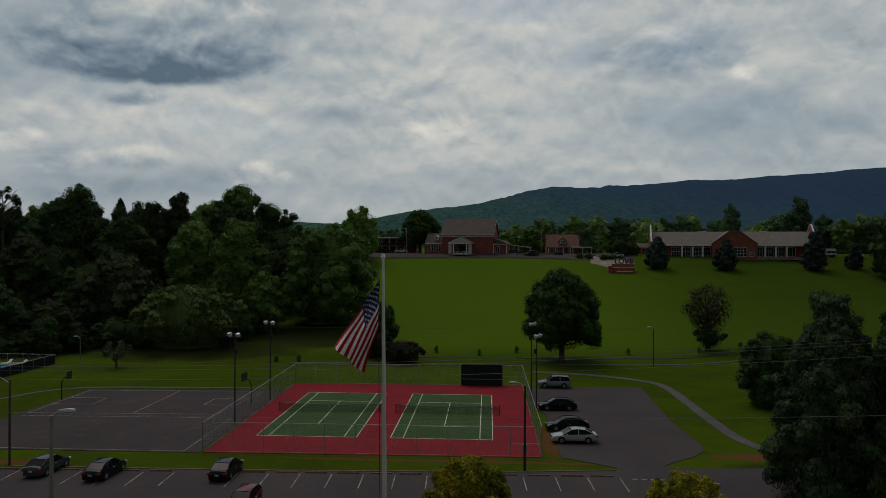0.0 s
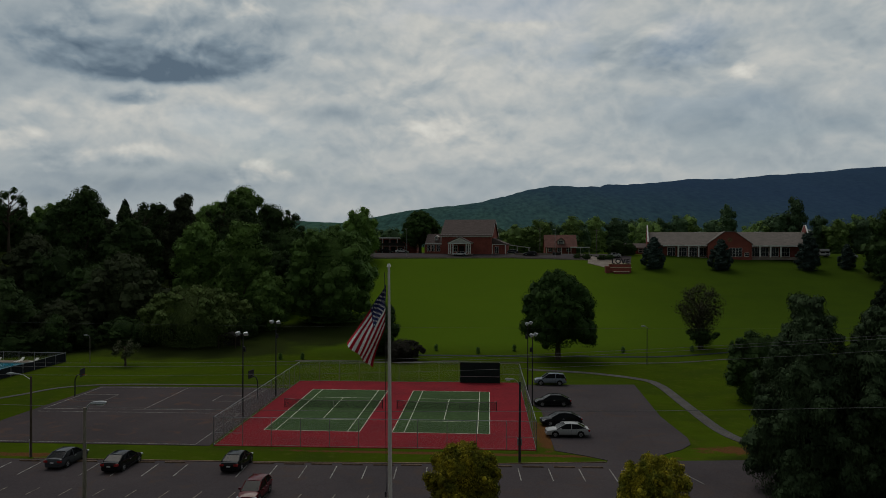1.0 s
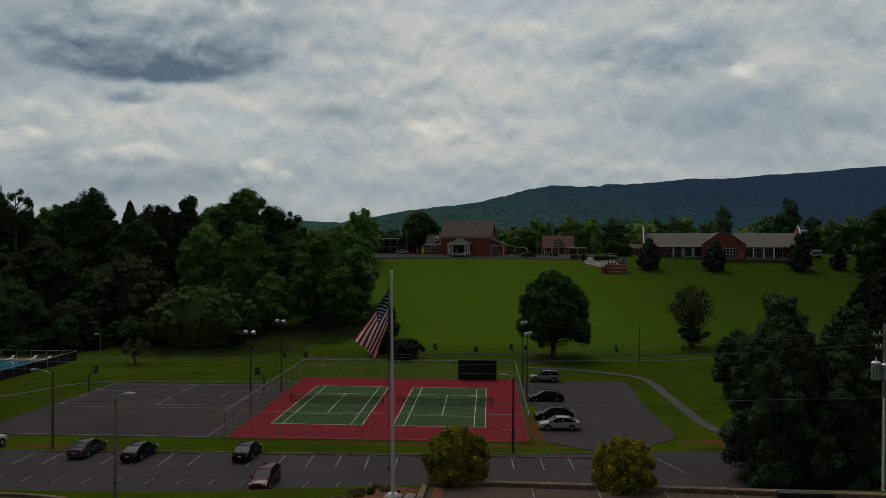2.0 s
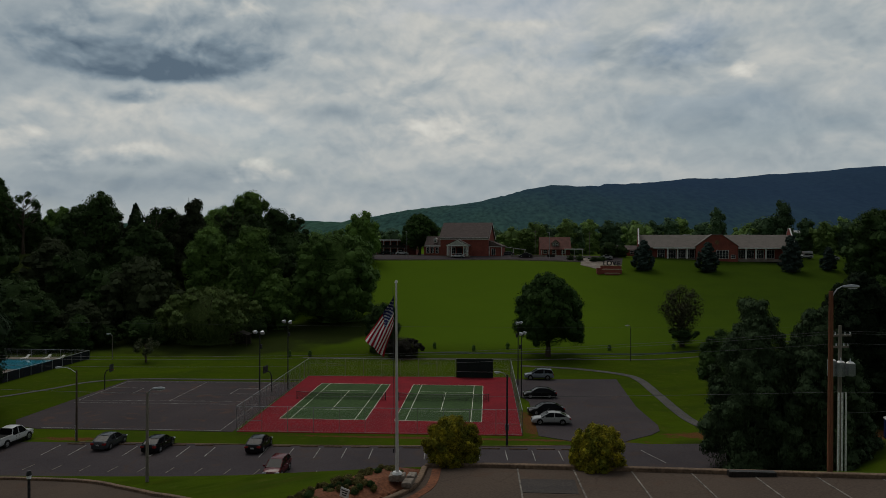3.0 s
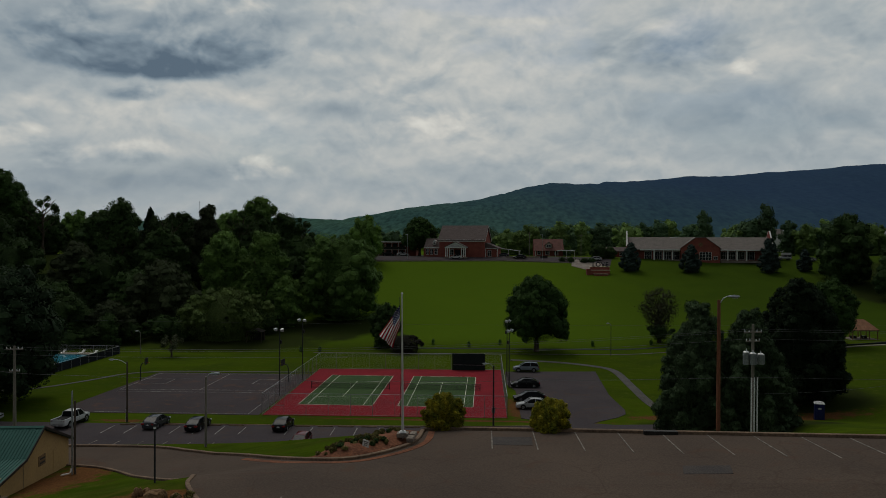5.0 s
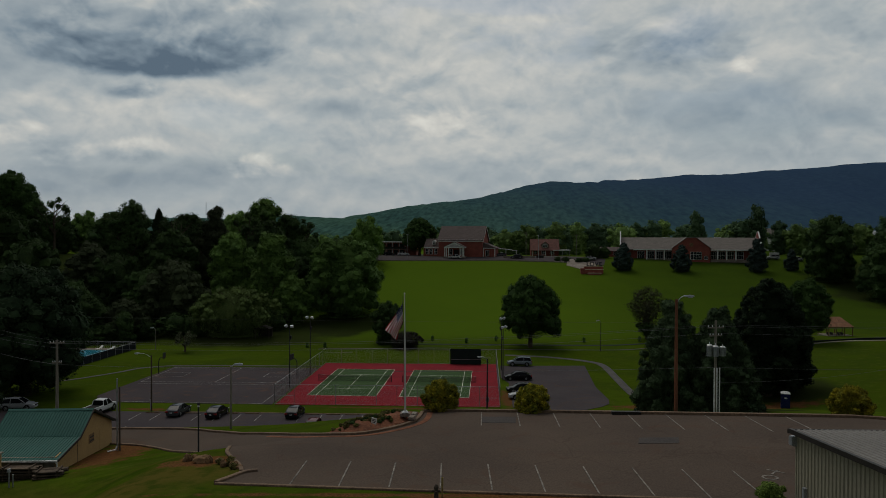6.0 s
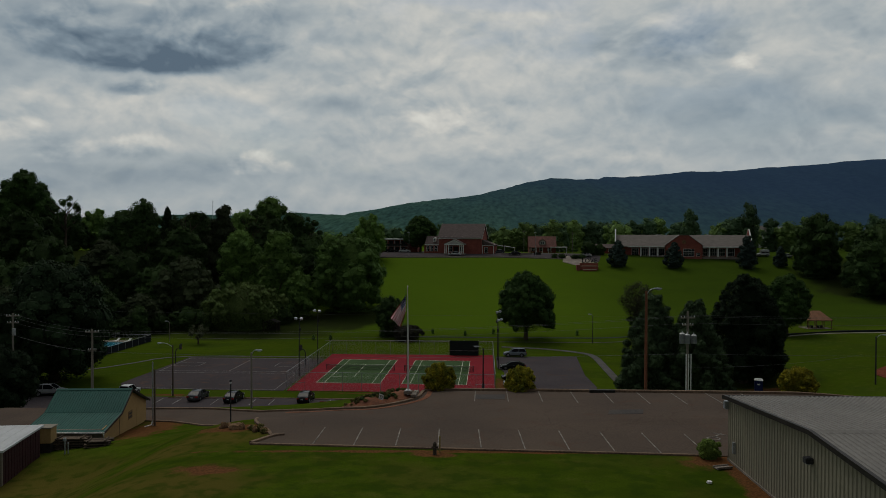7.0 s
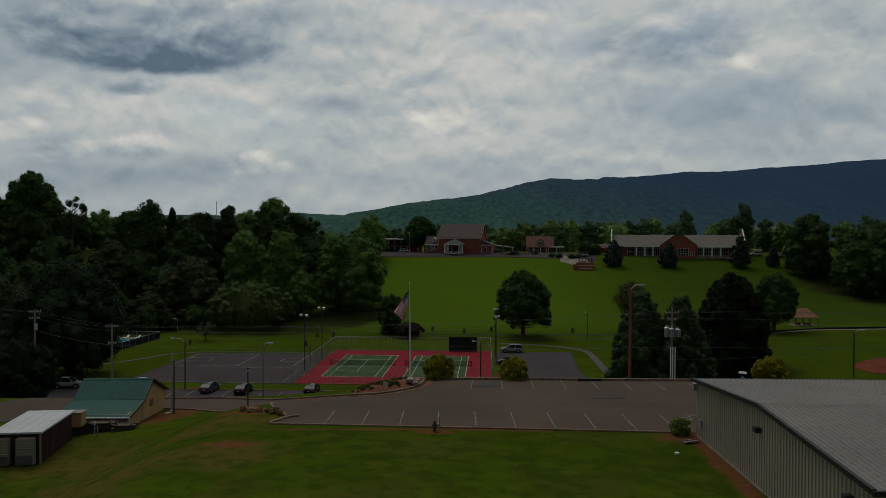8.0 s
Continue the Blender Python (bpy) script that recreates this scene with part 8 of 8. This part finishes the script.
hy = thing("fire_hydrant", pose(5.45, 4.5, gz(5.45, 4.5)), "dark rusty fire hydrant in a ring of soil", "hydrant")
part("barrel", Mesh().tube([(0, 0, -0.1), (0, 0, 0.62), (0, 0, 0.72), (0, 0, 0.86)], [0.13, 0.12, 0.14, 0.05], 12), RUSTED, hy)
part("nozzle", Mesh().bar((-0.22, 0, 0.5), (0.22, 0, 0.5), 0.06, 0.06), RUSTED, hy)
part("nozzle", Mesh().bar((0, -0.22, 0.45), (0, 0, 0.45), 0.075, 0.075), RUSTED, hy)
mk = thing("marker_post", pose(5.75, 5.0, gz(5.75, 5.0)), "slim yellow marker post beside the hydrant", "marker post")
part("post", Mesh().box(-0.05, 0.05, -0.02, 0.02, -0.1, 1.1), YELLOWLINE, mk)


BEDDING = Kind("bedding_plant", LEAF_BED, 700, 0.07, {"limbs": 3, "top": 0.4, "r": 0.03}, (1.3, 2.0), lobes=7, sub=3)


def boulder(x, y, s, seed, label, z=None):
    rr = random.Random(seed)
    bm = bmesh.new()
    bmesh.ops.create_icosphere(bm, subdivisions=3, radius=1)
    ox = rr.uniform(0, 50)
    for v in bm.verts:
        k = 1 + 0.35 * noise.noise(v.co * 1.3 + Vector((ox, 0, 0))) + 0.12 * noise.noise(v.co * 4 + Vector((ox, 2, 0)))
        v.co = Vector((v.co.x * s[0], v.co.y * s[1], v.co.z * s[2])) * k
    me = bpy.data.meshes.new("boulder")
    bm.to_mesh(me)
    bm.free()
    me.materials.append(ROCK)
    ob = new("boulder", me)
    ob.matrix_basis = pose(x, y, (gz(x, y) if z is None else z) + s[2] * 0.45, 0, 0, rr.uniform(0, 360))
    return tagged(ob, label, "rock", "rocks of the bed")


boulder(-10.7, 12.4, (0.62, 0.45, 0.30), 3, "large tan fieldstone in the rock bed")
for k in range(13):
    a = R.uniform(-2.6, 2.0)
    boulder(-9.6 + a * 0.95, 12.0 - 0.5 * a + R.uniform(-0.5, 0.5), tuple(R.uniform(0.14, 0.34, 3)), 20 + k, "rough tan fieldstone in the rock bed")
for k, (x, y) in enumerate(((-8.5, 11.4), (-8.0, 10.6), (-9.3, 11.9), (-8.8, 12.4))):
    plant(BEDDING, x, y, gz(x, y) + 0.4, 0.6, "low green plant among the rocks", "plant", "plants of the rock bed")

# the kerb end of the car park
structure("kerb_end", kerb_mesh(curve_points([(-7.9, 7.3), (-7.4, 8.4), (-6.9, 9.5), (-6.2, 9.9)]), 0.3, 0.16, 0.03), KERB, "soil-stained concrete kerb end", "kerb")

# plants and sign of the bed
for k in range(210):
    x, y = R.uniform(-4.2, 1.6), R.uniform(21.0, 27.5)
    if not (y < 22.6 + 1.05 * (x + 2.6) + 1.6 and y > 21.2 + 0.75 * (x + 2.6)):
        continue
    d = min((Vector((x, y)) - Vector(p)).length for p in BED)
    if (x - FPX) ** 2 + (y - FPY) ** 2 > 2.2 and x < 1.6 and d > 0.4:
        z = gz(x, y) + 0.05 + 0.62 * min(1, d / 1.3)
        tree = (BEDDING, BEDDING, HEDGE, BEDDING)[k % 4]
        plant(tree, x, y, z + R.uniform(0.16, 0.34), R.uniform(0.28, 0.6), "low bedding plant in the mulch", "plant", "plants of the flagpole bed", base=z)
rs = thing("yard_sign", pose(-0.75, 21.9, gz(-0.75, 21.9) + 0.35, 12, 14, -14) @ Matrix.Diagonal((0.72, 0.72, 0.72, 1)), "small white yard sign with dark bars in the bed", "sign")
part("board", Mesh().box(-0.32, 0.32, -0.02, 0.02, 0.35, 1.05), WHITEPAINT, rs, bevel=0.006)
for k, w in enumerate((0.24, 0.2, 0.14)):
    part("bar", Mesh().box(-w, w, -0.026, -0.021, 0.84 - 0.17 * k, 0.92 - 0.17 * k), DARKSTEEL, rs)
for x in (-0.22, 0.22):
    part("stake", Mesh().bar((x, 0.0, -0.3), (x, 0.0, 0.4), 0.012, 0.012, 6), GALV, rs)

# lawn things
dk = thing("drain_cap", pose(21.75, -0.75, gz(21.75, -0.75) + 0.03), "small white cap in the grass", "cap")
part("cap", Mesh().bar((0, 0, 0), (0, 0, 0.1), 0.17, 0.15, 16), WHITEPAINT, dk)
sp = thing("splash_block", pose(23.4, 2.1, gz(23.4, 2.1) + 0.05, 0, 0, 20), "pale concrete splash block on the soil", "splash block")
part("tray", Mesh().box(-0.55, 0.55, -0.25, 0.25, 0, 0.06), CONCRETE, sp, bevel=0.02)
part("rim", Mesh().box(-0.55, 0.55, 0.19, 0.25, 0.06, 0.13), CONCRETE, sp)
part("rim", Mesh().box(-0.55, 0.55, -0.25, -0.19, 0.06, 0.13), CONCRETE, sp)

# painted access mark on the car park
hm = thing("access_mark", pose(0, 0, 0), "faint white wheelchair bay marking on the tarmac", "marking", kind="structure")
ring = [(24.9 + 0.42 * math.cos(k * math.pi / 10), 9.0 + 0.4 * math.sin(k * math.pi / 10)) for k in range(21)]
for a, b in zip(ring[:-1], ring[1:]):
    stripe("mark", a, b, 0.12, FADED, hm, 0.078)
stripe("mark", (25.2, 9.6), (25.9, 10.5), 0.12, FADED, hm, 0.078)
stripe("mark", (25.3, 10.6), (26.1, 9.9), 0.12, FADED, hm, 0.078)

# pool behind its dark fence
pz = gz(-80, 116)
laid("pool_deck", [(-112, 101), (-72, 101), (-72, 125.5), (-112, 125.5)], 0.05, CONCRETE, "pale concrete pool deck", "pool deck", step=6)
pool = thing("swimming_pool", pose(-86, 116, pz + 0.06), "turquoise swimming pool in a concrete deck", "pool")
part("water", Mesh().box(-9, 12.0, -5, 6.0, 0.0, 0.05), WATER, pool, "bright turquoise water")
for a in ((-9.4, 12.4, -5.4, -5.0), (-9.4, 12.4, 6.0, 6.4), (-9.4, -9.0, -5.0, 6.0), (12.0, 12.4, -5.0, 6.0)):
    part("coping", Mesh().box(*a, -0.02, 0.12), CONCRETE, pool)
pf = thing("pool_fence", pose(0, 0, 0), "pool fence of steel posts with black screens", "fence")
for a, b, dark in (((-70.6, 125), (-70.9, 92), True), ((-70.6, 125), (-112, 126), False), ((-70.9, 92), (-112, 95), False)):
    a, b = Vector(a), Vector(b)
    n = round((b - a).length / 3)
    for i in range(n + 1):
        q = a.lerp(b, i / n)
        part("post", Mesh().bar((q.x, q.y, gz(q.x, q.y) - 0.1), (q.x, q.y, gz(q.x, q.y) + 1.65), 0.04), GALV, pf)
    part("rail", Mesh().bar((*a, gz(*a) + 1.6), (*b, gz(*b) + 1.6), 0.035), GALV, pf)
    if dark:
        d = (b - a).normalized()
        s = Vector((-d.y, d.x)) * 0.03
        part("screen", Mesh().plate([(a.x - s.x, a.y - s.y, gz(*a)), (b.x - s.x, b.y - s.y, gz(*b)), (b.x - s.x, b.y - s.y, gz(*b) + 1.5), (a.x - s.x, a.y - s.y, gz(*a) + 1.5)], 0.02), BLACKMESH, pf, "black screen")
    else:
        part("wire_mesh", Mesh().add([(*a, gz(*a)), (*b, gz(*b)), (*b, gz(*b) + 1.6), (*a, gz(*a) + 1.6)], [(0, 1, 2, 3)]), WIRE, pf)
for x, y in ((-75, 122.5), (-78, 123), (-82, 122.6)):
    lg = thing("pool_lounger", pose(x, y, pz + 0.05, 0, 0, 80), "white pool lounger on the deck", "lounger", "loungers at the pool")
    part("seat", Mesh().box(-0.9, 0.5, -0.32, 0.32, 0.3, 0.36), WHITEPAINT, lg)
    part("backrest", Mesh().box(0, 0.75, -0.32, 0.32, 0, 0.05, pose(0.5, 0, 0.32, 0, -40, 0)), WHITEPAINT, lg)
    for lx in (-0.8, 0.4):
        for ly in (-0.28, 0.28):
            part("leg", Mesh().bar((lx, ly, -0.02), (lx, ly, 0.3), 0.025), WHITEPAINT, lg)

# thin mast above the wood
ms = thing("radio_mast", pose(-108, 262, gz(-108, 262)), "thin grey radio mast above the treetops", "mast")
part("mast", Mesh().bar((0, 0, 0), (0, 0, 21.5), 0.16, 0.1, 8), GALV, ms)
part("guy_plate", Mesh().box(-0.4, 0.4, -0.05, 0.05, 14, 14.1), GALV, ms)

# street poles on the ridge
for x, y, h in ((23.5, 262, 9.5), (43.5, 262, 9.0)):
    q = thing("ridge_pole", pose(x, y, gz(x, y)), "thin utility pole on the ridge", "utility pole", "utility poles on the ridge")
    part("pole", Mesh().bar((0, 0, -0.2), (0, 0, h), 0.13, 0.1, 8), GREYWOOD, q)
    part("crossarm", Mesh().box(-0.9, 0.9, -0.05, 0.05, h - 0.8, h - 0.65), GREYWOOD, q)
for x in (-22.0, 27.0):
    q = thing("ridge_lamp", pose(x, 241, gz(x, 241)), "slim lamp post beside the ridge drive", "lamp post", "lamp posts of the ridge drive")
    part("pole", Mesh().bar((0, 0, -0.2), (0, 0, 9.0), 0.08, 0.06, 8), GALV, q)
    part("lamp_head", Mesh().box(-0.7, 0.2, -0.12, 0.12, 8.95, 9.1), LAMPGLASS, q, bevel=0.03)
wl = thing("low_wall", pose(0, 0, 0), "low pale wall beside the ridge drive", "wall")
part("wall", Mesh().box(14, 26, 244.5, 244.9, gz(20, 244) - 0.2, gz(20, 244) + 0.7), CONCRETE, wl)
part("hedge_box", Mesh().box(26.5, 29.2, 244.3, 245.5, gz(28, 244) - 0.2, gz(28, 244) + 0.95), DARKTRIM, wl)
